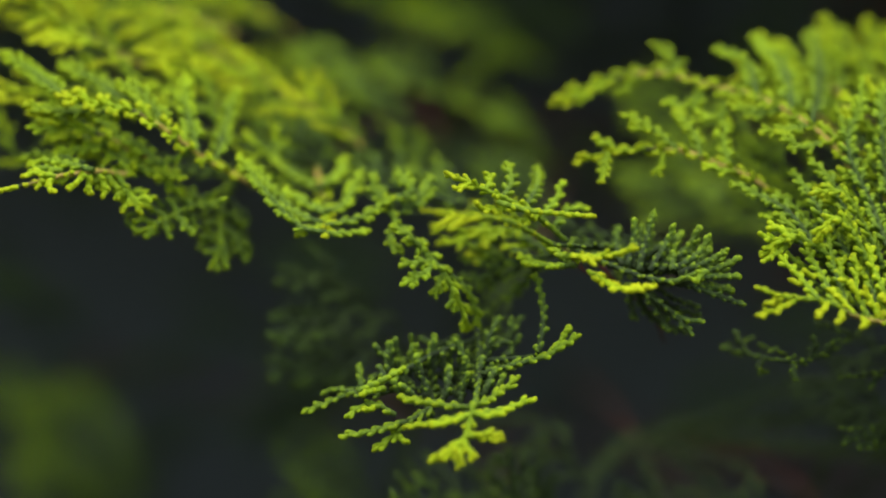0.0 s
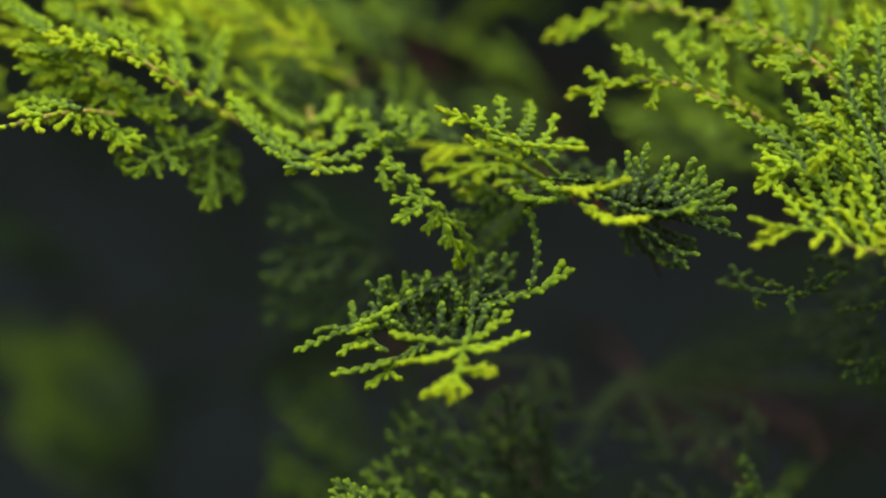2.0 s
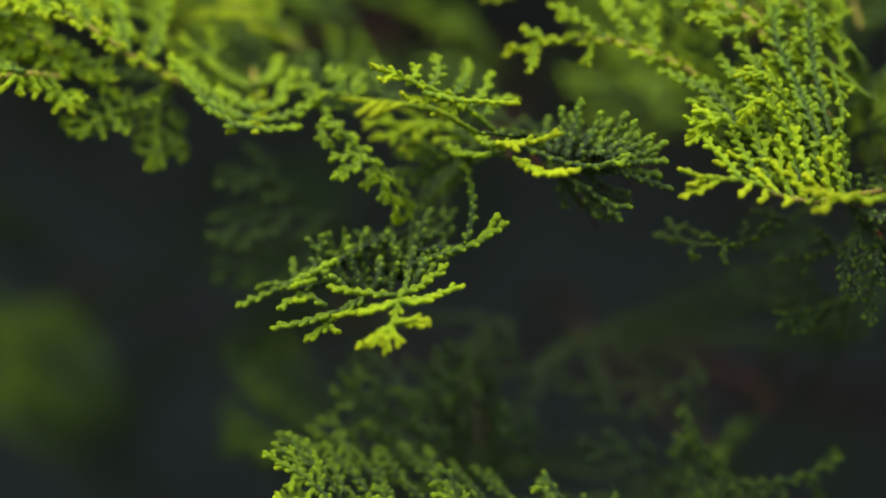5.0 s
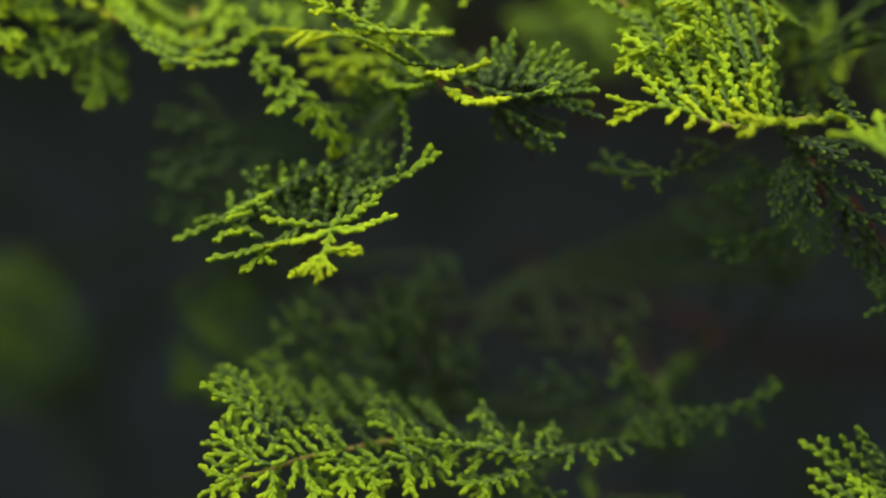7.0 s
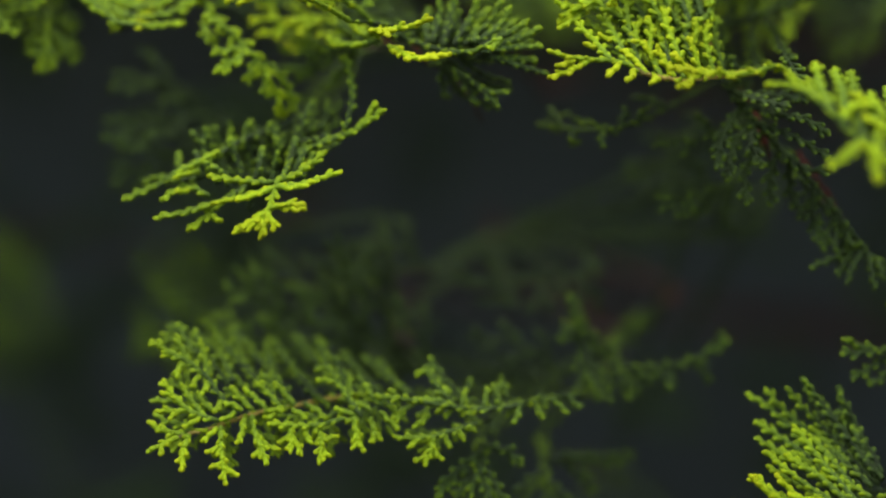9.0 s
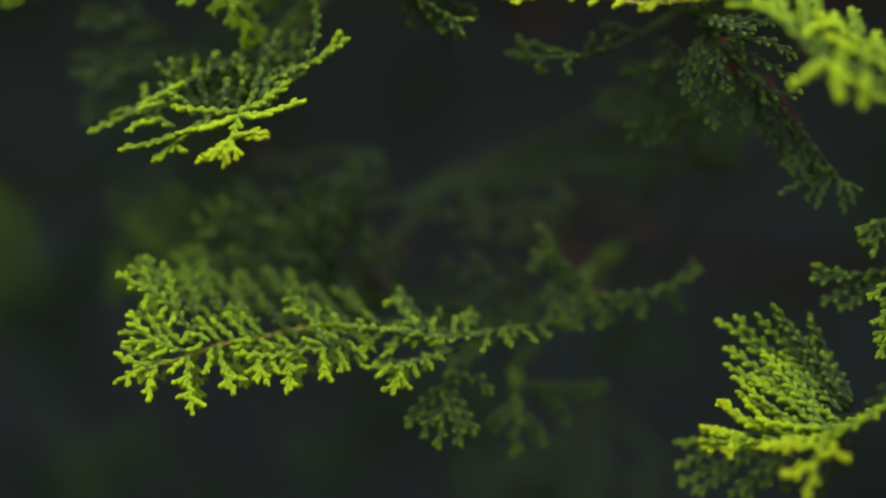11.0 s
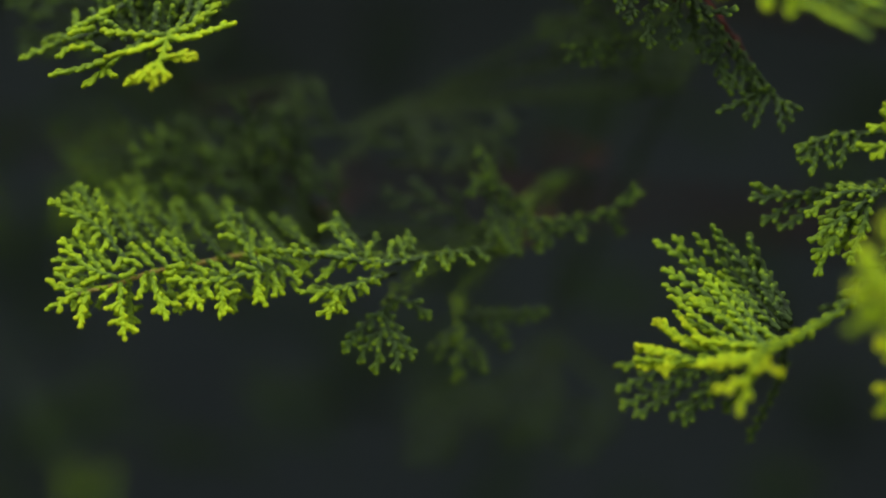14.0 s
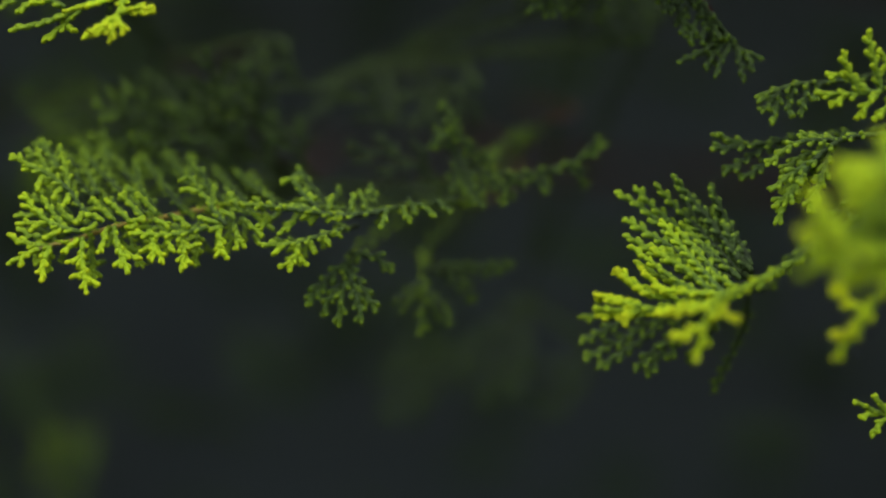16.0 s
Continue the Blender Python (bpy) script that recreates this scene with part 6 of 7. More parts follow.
twig(s, 1.7000000000000002, (53.0, 27.2, -49.8), (54.0, 28.6, -47.4), (54.6, 29.8, -44.9), darken=0.06, r=0.9)
twig(s, 1.9, (54.3, 36.8, -47.6), (55.3, 38.1, -45.1), (55.9, 39.3, -42.5), darken=0.18, r=0.82)
twig(s, 1.7000000000000002, (59.4, 27.9, -50.4), (60.2, 29.3, -47.6), (60.6, 30.7, -44.8), darken=0.11, r=0.9)
twig(s, 1.9, (63.1, 37.0, -49.6), (63.9, 38.4, -46.8), (64.3, 39.8, -43.9), darken=0.23, r=0.82)
twig(s, 1.7000000000000002, (64.3, 28.5, -50.6), (63.1, 30.0, -47.1), (62.2, 31.4, -43.9), darken=0.11, r=0.9)
twig(s, 1.9, (66.7, 37.8, -49.1), (65.6, 39.2, -45.6), (64.7, 40.6, -42.3), darken=0.23, r=0.82)
twig(s, 1.7000000000000002, (70.0, 29.5, -50.1), (68.7, 27.7, -53.5), (67.7, 26.7, -55.4), darken=0.16, r=0.9)
twig(s, 1.9, (68.6, 38.2, -48.7), (67.3, 36.4, -52.2), (66.2, 35.4, -54.1), darken=0.28, r=0.82)
twig(s, 1.7000000000000002, (74.1, 30.4, -49.3), (75.3, 29.3, -52.2), (76.3, 28.4, -54.5), darken=0.16, r=0.9)
twig(s, 1.9, (75.8, 40.0, -47.1), (77.0, 38.8, -50.0), (78.0, 37.9, -52.3), darken=0.28, r=0.82)
twig(s, 1.7000000000000002, (79.0, 31.4, -48.9), (81.4, 30.8, -50.9), (83.7, 30.0, -53.2), darken=0.16, r=0.9)
twig(s, 1.9, (83.0, 40.5, -48.1), (85.4, 39.9, -50.1), (87.8, 39.1, -52.5), darken=0.28, r=0.82)
twig(s, 2.0, (24.9, 22.2, -51.9), (21.2, 24.0, -47.1), (17.7, 25.9, -42.3), (11.8, 25.6, -41.1), darken=-0.04, r=0.9)
twig(s, 2.2, (26.7, 31.5, -50.5), (23.0, 33.3, -45.6), (19.4, 35.1, -40.7), (13.4, 34.8, -39.6), darken=0.08, r=0.82)
twig(s, 1.7000000000000002, (21.2, 24.2, -46.8), (21.5, 25.7, -43.7), (21.2, 27.3, -40.2), darken=-0.04, r=0.9)
twig(s, 1.9, (19.1, 32.9, -45.3), (19.4, 34.4, -42.2), (19.1, 36.0, -38.6), darken=0.08, r=0.82)
twig(s, 1.7000000000000002, (18.0, 25.9, -42.3), (14.8, 27.6, -37.8), (11.3, 26.6, -38.9), darken=0.01, r=0.9)
twig(s, 1.9, (18.8, 35.4, -39.9), (15.5, 37.1, -35.3), (11.9, 36.1, -36.5), darken=0.13, r=0.82)
twig(s, 1.7000000000000002, (27.3, 23.3, -50.4), (24.4, 24.0, -48.1), (21.5, 23.0, -49.3), darken=0.01, r=0.9)
twig(s, 1.9, (30.4, 32.4, -49.7), (27.5, 33.1, -47.4), (24.6, 32.1, -48.5), darken=0.13, r=0.82)
twig(s, 1.7000000000000002, (35.3, 25.4, -48.5), (33.7, 26.5, -45.7), (32.4, 26.9, -44.4), darken=0.06, r=0.9)
twig(s, 1.9, (37.3, 34.6, -47.1), (35.7, 35.8, -44.2), (34.4, 36.2, -42.9), darken=0.18, r=0.82)
twig(s, 1.7000000000000002, (30.5, 24.4, -49.0), (27.3, 25.6, -45.8), (25.4, 26.8, -42.5), darken=0.06, r=0.9)
twig(s, 1.9, (28.5, 33.1, -47.6), (25.3, 34.2, -44.3), (23.3, 35.5, -41.0), darken=0.18, r=0.82)
twig(s, 1.7000000000000002, (22.5, 22.2, -51.2), (19.6, 22.3, -50.1), (16.9, 22.4, -49.1), darken=-0.04, r=0.9)
twig(s, 1.9, (23.3, 31.8, -49.0), (20.4, 31.9, -47.9), (17.6, 32.0, -46.9), darken=0.08, r=0.82)
twig(s, 1.7000000000000002, (24.1, 21.9, -52.5), (20.6, 21.3, -52.7), (17.7, 21.4, -51.6), darken=-0.04, r=0.9)
twig(s, 1.9, (27.2, 31.0, -51.8), (23.6, 30.4, -52.0), (20.7, 30.5, -50.9), darken=0.08, r=0.82)
twig(s, 1.7000000000000002, (36.9, 24.9, -49.8), (35.2, 23.6, -52.3), (33.0, 23.1, -52.5), darken=0.01, r=0.9)
twig(s, 1.9, (38.9, 34.2, -48.4), (37.2, 32.8, -50.9), (34.9, 32.4, -51.1), darken=0.13, r=0.82)
twig(s, 2.0, (39.9, 34.0, -48.0), (31.1, 44.0, -41.7), (23.7, 52.0, -35.9), darken=0.05, r=0.85)
twig(s, 2.0, (34.8, 40.0, -45.2), (31.3, 48.0, -40.6), (28.6, 54.0, -37.1), darken=0.1, r=0.85)
twig(s, 2.0, (30.0, 36.0, -47.2), (23.1, 46.0, -40.3), (17.2, 56.0, -34.5), darken=0.1, r=0.85)
twig(s, 2.0, (52.9, 36.0, -49.8), (48.0, 46.0, -44.3), (43.0, 52.0, -39.5), darken=0.15, r=0.85)

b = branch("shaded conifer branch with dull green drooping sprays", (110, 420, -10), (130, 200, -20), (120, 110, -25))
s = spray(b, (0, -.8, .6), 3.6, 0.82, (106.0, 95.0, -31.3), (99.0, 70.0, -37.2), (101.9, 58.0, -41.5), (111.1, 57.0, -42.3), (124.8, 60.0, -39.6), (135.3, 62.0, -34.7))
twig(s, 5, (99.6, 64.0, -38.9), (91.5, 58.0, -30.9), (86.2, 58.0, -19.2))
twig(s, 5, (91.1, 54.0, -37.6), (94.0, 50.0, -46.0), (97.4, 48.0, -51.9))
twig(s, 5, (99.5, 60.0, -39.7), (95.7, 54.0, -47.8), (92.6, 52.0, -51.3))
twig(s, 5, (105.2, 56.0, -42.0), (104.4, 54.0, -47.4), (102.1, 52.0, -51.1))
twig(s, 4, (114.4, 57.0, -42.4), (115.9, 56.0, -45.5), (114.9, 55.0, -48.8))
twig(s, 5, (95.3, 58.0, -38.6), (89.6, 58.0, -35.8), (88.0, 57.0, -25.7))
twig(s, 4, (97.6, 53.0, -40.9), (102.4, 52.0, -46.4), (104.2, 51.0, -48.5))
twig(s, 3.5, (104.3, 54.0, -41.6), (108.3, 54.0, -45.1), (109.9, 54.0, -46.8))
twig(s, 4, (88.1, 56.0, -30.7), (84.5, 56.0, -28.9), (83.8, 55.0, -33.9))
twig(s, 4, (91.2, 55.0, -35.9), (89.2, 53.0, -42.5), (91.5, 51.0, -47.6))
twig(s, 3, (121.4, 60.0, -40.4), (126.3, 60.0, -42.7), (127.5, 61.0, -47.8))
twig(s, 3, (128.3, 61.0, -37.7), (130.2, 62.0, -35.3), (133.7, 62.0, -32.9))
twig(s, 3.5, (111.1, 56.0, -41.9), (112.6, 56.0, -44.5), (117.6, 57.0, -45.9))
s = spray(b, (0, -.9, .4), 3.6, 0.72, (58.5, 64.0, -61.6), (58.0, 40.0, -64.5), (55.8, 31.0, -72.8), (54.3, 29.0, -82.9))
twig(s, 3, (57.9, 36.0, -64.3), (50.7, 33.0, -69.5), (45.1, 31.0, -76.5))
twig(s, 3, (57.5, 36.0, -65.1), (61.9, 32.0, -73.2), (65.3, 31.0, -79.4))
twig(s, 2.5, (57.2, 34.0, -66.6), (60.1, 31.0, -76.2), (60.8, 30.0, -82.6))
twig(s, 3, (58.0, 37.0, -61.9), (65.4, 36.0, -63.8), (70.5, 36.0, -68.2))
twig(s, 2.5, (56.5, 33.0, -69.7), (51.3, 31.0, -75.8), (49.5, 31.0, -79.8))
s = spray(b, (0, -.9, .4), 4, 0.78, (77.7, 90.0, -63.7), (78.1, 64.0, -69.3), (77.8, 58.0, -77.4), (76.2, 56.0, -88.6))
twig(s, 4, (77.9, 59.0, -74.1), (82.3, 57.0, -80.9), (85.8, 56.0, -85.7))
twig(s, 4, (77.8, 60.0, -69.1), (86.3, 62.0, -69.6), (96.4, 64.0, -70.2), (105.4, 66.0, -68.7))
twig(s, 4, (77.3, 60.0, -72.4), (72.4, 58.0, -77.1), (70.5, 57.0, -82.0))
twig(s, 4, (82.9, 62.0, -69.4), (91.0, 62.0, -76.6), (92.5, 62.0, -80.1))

b = branch("overhanging conifer branch tipped with bright young growth", (330, 420, 40), (310, 200, 20), (275, 80, -12), (245, 40, -22))
s = spray(b, (0, -.5, .8), 4, 0.3, (198.8, 0.0, -57.8), (180.5, 4.0, -70.1), (166.5, 5.0, -77.2), (154.3, 2.0, -78.8), (141.2, 0.0, -80.8), (125.1, -2.0, -79.4))
twig(s, 2.6, (169.0, 20.0, -72.1), (162.9, 26.0, -61.6), (155.7, 28.0, -51.8), (150.7, 26.0, -44.7), darken=0.5)
twig(s, 2.6, (171.0, 20.0, -71.2), (166.4, 28.0, -60.3), (161.0, 28.0, -48.9), darken=0.5)
twig(s, 2.8, (167.8, 20.0, -73.4), (158.3, 27.0, -61.5), (150.8, 28.0, -53.2), (145.7, 28.0, -46.8), darken=0.2)
twig(s, 3, (164.3, 18.0, -74.7), (154.9, 26.0, -62.8), (146.2, 30.0, -54.6), (140.2, 31.0, -47.3))
twig(s, 3, (160.9, 16.0, -75.2), (151.7, 26.0, -64.3), (143.0, 30.0, -54.4), (134.6, 31.0, -48.6))
twig(s, 3.4, (159.1, 14.0, -75.8), (149.8, 24.0, -65.7), (136.5, 28.0, -56.3))
twig(s, 3.4, (157.2, 12.0, -76.3), (147.6, 20.0, -68.5), (135.9, 24.0, -60.7))
twig(s, 3.4, (153.8, 10.0, -77.6), (145.2, 14.0, -72.8), (138.1, 18.0, -68.0))
twig(s, 3.4, (148.7, 6.0, -78.6), (139.7, 6.0, -75.1), (131.7, 8.0, -69.4))
twig(s, 2.6, (170.7, 18.0, -72.7), (164.7, 28.0, -63.4), (162.0, 29.0, -55.3), darken=0.5)
twig(s, 2.6, (170.9, 20.0, -73.6), (167.1, 24.0, -66.5), (164.0, 27.0, -58.5), darken=0.5)
twig(s, 3, (167.2, 16.0, -74.7), (159.3, 24.0, -66.1), (152.2, 28.0, -58.0))
twig(s, 3.4, (161.6, 10.0, -76.4), (153.6, 18.0, -70.3), (142.8, 24.0, -63.8))
twig(s, 3, (141.8, 0.0, -80.8), (132.9, 0.0, -78.1), (125.8, 0.0, -76.4))
twig(s, 2.5, (135.7, -1.0, -80.5), (133.9, -3.0, -83.2), (133.4, -4.0, -84.6))
twig(s, 4, (152.8, 2.0, -78.5), (147.4, -4.0, -80.8), (141.0, -8.0, -81.3))
twig(s, 2.2, (148.7, 2.0, -80.6), (139.3, 0.0, -81.6), (125.7, -2.0, -81.4), darken=-0.1, r=0.95)
twig(s, 2.2, (144.4, 3.0, -78.1), (137.2, 3.0, -74.7), (131.4, 3.0, -69.2), darken=-0.1, r=0.95)
twig(s, 1.8, (138.0, 1.0, -78.5), (134.3, -1.0, -80.3), (133.4, -3.0, -82.5), darken=-0.1, r=0.95)
twig(s, 2.2, (148.9, 3.0, -79.2), (143.2, 5.0, -74.2), (138.8, 7.0, -69.2), darken=-0.05, r=0.95)
twig(s, 2.2, (136.5, 1.0, -78.2), (131.1, 0.0, -77.5), (125.6, -2.0, -75.3), darken=-0.1, r=0.95)
twig(s, 2.2, (159.2, 0.0, -78.4), (151.5, 8.0, -70.7), (142.4, 14.0, -64.6), r=0.95)
twig(s, 2.2, (161.1, 2.0, -78.0), (153.7, 12.0, -68.0), (145.9, 18.0, -56.8), r=0.95)
twig(s, 2.2, (156.5, 2.0, -78.5), (146.8, 8.0, -72.1), (137.0, 14.0, -63.4), r=0.95)
twig(s, 2.2, (163.2, 6.0, -77.6), (157.1, 14.0, -68.3), (150.4, 20.0, -59.7), darken=0.05, r=0.95)
twig(s, 2.2, (163.1, -4.0, -78.2), (150.7, -6.0, -80.2), (140.8, -6.0, -81.6), darken=-0.1, r=0.95)
twig(s, 2.2, (160.4, -2.0, -77.3), (150.1, 0.0, -76.5), (141.3, 2.0, -74.5), darken=-0.05, r=0.95)
twig(s, 2.2, (164.8, 6.0, -76.4), (157.9, 10.0, -72.1), (150.5, 12.0, -70.1), darken=0.05, r=0.95)
twig(s, 1.7, (168.2, 26.0, -74.7), (158.7, 32.0, -61.6), (152.0, 36.0, -44.9), darken=0.55, r=0.95)
twig(s, 1.7, (169.6, 27.0, -74.9), (161.7, 33.0, -63.7), (157.3, 37.0, -50.7), darken=0.55, r=0.95)
twig(s, 1.7, (170.4, 28.0, -75.3), (164.8, 34.0, -63.9), (162.8, 38.0, -47.9), darken=0.6, r=0.95)
twig(s, 1.7, (171.0, 28.0, -75.3), (165.9, 32.0, -67.0), (163.0, 35.0, -55.9), darken=0.55, r=0.95)
twig(s, 1.7, (171.7, 28.0, -75.7), (168.1, 32.0, -70.0), (165.5, 34.0, -62.4), darken=0.5, r=0.95)
s = spray(b, (0, -.75, .65), 3.4, 0.12, (178.4, -8.0, -69.4), (165.7, -14.0, -74.9), (157.4, -18.0, -77.2), (153.4, -25.0, -82.4), (149.0, -30.0, -93.1))
twig(s, 3, (152.6, -26.0, -83.6), (147.3, -28.0, -85.3), (143.1, -29.0, -86.3))
twig(s, 3, (153.6, -25.0, -81.6), (157.7, -27.0, -80.9), (161.1, -28.0, -83.5))
twig(s, 3, (162.4, -16.0, -75.8), (156.1, -18.0, -80.1), (149.0, -16.0, -79.9), (143.3, -14.0, -81.3))
s = spray(b, (0, -.85, .45), 3.2, 0.6, (177.6, 44.0, -79.5), (162.6, 42.0, -79.5), (143.2, 41.0, -84.2), (122.7, 42.0, -84.6))
twig(s, 2.6, (147.7, 41.0, -83.1), (134.4, 41.0, -87.1), (122.8, 41.0, -92.1))
twig(s, 2.6, (150.9, 41.0, -82.9), (137.5, 41.0, -90.5), (123.7, 41.0, -97.0))
twig(s, 2.6, (152.6, 41.0, -82.7), (140.6, 40.0, -92.2), (127.1, 40.0, -99.7))
twig(s, 2.6, (155.9, 41.0, -82.3), (147.0, 39.0, -92.4), (137.9, 38.0, -101.0))
twig(s, 2.6, (157.5, 41.0, -82.4), (148.5, 38.0, -92.4), (141.5, 37.0, -102.7))
twig(s, 2.6, (160.8, 41.0, -81.8), (152.7, 38.0, -90.9), (147.4, 37.0, -98.1))
twig(s, 2.6, (164.2, 42.0, -81.2), (160.5, 42.0, -91.7), (153.6, 42.0, -99.5))
twig(s, 2, (172.7, 44.0, -80.9), (170.9, 46.0, -90.9), (160.9, 48.0, -109.5))

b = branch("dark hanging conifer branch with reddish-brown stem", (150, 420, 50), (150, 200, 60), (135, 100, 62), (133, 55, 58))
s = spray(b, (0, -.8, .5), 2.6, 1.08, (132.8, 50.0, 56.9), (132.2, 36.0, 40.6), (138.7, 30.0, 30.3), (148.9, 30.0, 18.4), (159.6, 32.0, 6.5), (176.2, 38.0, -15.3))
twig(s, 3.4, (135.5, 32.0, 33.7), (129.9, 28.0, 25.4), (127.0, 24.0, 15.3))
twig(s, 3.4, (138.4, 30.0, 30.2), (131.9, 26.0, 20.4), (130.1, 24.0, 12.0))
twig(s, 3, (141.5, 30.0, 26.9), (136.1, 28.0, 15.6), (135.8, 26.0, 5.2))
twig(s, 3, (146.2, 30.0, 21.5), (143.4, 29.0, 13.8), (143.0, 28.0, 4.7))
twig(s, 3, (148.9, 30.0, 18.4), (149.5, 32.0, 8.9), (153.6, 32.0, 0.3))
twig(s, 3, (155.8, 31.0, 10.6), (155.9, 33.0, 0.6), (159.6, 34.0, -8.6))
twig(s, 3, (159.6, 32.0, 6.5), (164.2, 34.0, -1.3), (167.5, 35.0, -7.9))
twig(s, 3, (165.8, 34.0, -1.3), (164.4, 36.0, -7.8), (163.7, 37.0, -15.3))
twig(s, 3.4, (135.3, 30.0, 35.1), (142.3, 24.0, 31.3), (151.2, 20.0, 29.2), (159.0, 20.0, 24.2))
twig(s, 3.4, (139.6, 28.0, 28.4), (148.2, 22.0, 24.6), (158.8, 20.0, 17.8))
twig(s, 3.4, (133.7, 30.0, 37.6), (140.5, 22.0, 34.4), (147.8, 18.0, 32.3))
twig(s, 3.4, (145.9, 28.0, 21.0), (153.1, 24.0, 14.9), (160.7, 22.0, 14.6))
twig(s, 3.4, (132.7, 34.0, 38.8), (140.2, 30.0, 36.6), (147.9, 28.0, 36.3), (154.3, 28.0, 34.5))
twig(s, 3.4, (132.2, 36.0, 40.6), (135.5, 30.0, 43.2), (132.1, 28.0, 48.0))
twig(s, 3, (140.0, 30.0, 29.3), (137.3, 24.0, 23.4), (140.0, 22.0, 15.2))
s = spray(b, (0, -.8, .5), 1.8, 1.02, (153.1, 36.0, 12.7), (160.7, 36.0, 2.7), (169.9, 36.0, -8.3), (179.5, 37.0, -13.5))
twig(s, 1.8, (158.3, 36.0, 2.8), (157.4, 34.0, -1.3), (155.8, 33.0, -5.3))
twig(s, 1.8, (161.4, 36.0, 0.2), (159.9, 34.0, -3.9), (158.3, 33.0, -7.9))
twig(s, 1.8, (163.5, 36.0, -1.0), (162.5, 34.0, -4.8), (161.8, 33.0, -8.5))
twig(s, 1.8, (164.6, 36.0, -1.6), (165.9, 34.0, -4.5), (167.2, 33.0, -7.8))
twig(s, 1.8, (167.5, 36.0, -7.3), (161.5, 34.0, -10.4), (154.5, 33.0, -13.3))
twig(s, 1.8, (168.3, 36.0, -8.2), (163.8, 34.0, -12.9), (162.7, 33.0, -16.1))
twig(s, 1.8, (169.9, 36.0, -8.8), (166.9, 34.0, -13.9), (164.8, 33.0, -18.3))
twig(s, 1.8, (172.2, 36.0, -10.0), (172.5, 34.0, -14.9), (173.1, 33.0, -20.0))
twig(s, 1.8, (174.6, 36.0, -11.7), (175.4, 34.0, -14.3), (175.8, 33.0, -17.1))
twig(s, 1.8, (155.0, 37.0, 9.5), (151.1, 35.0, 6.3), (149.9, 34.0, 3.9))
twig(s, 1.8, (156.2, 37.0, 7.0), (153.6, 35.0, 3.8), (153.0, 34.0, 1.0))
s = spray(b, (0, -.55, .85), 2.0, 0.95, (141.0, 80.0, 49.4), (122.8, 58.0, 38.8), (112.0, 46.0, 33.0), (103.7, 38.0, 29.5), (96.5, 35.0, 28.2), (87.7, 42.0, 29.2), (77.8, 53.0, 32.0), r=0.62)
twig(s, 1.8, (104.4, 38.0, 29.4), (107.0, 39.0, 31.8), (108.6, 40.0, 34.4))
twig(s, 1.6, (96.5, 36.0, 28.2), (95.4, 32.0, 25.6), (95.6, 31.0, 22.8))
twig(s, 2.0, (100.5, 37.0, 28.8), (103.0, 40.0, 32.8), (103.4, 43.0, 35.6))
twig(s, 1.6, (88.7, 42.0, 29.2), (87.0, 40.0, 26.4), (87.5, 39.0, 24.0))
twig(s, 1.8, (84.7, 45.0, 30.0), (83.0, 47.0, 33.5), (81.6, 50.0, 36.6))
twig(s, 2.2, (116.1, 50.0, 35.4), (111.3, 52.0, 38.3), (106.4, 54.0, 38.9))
twig(s, 1.2, (81.7, 58.0, 32.8), (80.1, 56.0, 31.8), (78.5, 54.0, 31.4), darken=-0.35, r=0.68)
twig(s, 1.2, (84.7, 55.0, 29.5), (83.1, 53.0, 29.8), (81.4, 51.0, 30.4), darken=-0.35, r=0.68)
twig(s, 1.2, (87.6, 52.0, 35.1), (86.0, 50.0, 34.1), (84.4, 48.0, 33.7), darken=-0.35, r=0.68)
twig(s, 1.2, (91.2, 49.0, 32.0), (89.5, 47.0, 32.3), (87.9, 45.0, 32.9), darken=-0.35, r=0.68)
twig(s, 1.2, (93.3, 46.0, 32.2), (91.7, 44.0, 31.2), (90.1, 42.0, 30.8), darken=-0.35, r=0.68)
twig(s, 1.2, (95.7, 43.0, 30.2), (94.0, 41.0, 30.5), (92.4, 39.0, 31.1), darken=-0.35, r=0.68)
twig(s, 1.2, (97.5, 40.0, 30.2), (95.9, 38.0, 29.2), (94.3, 36.0, 28.9), darken=-0.35, r=0.68)
twig(s, 1.2, (100.8, 40.0, 27.4), (99.2, 38.0, 27.7), (97.5, 36.0, 28.3), darken=-0.35, r=0.68)
twig(s, 1.2, (103.6, 40.0, 30.2), (102.0, 38.0, 29.2), (100.3, 36.0, 28.9), darken=-0.35, r=0.68)
twig(s, 1.2, (107.6, 40.0, 29.8), (105.9, 38.0, 30.1), (104.3, 36.0, 30.7), darken=-0.35, r=0.68)
twig(s, 1.2, (110.3, 40.0, 35.1), (108.6, 38.0, 34.1), (106.9, 36.0, 33.7), darken=-0.35, r=0.68)
twig(s, 1.2, (89.7, 40.0, 25.1), (88.1, 38.0, 25.4), (86.5, 36.0, 26.1), darken=-0.35, r=0.68)
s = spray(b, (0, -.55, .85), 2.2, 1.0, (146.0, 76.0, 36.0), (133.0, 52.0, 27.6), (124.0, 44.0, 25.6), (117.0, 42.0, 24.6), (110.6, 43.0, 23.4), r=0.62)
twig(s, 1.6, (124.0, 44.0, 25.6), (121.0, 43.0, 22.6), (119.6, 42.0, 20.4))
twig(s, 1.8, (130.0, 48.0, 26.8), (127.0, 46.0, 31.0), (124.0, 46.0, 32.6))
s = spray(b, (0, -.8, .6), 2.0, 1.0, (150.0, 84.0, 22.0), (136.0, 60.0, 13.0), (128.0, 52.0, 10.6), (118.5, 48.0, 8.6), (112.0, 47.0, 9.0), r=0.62)
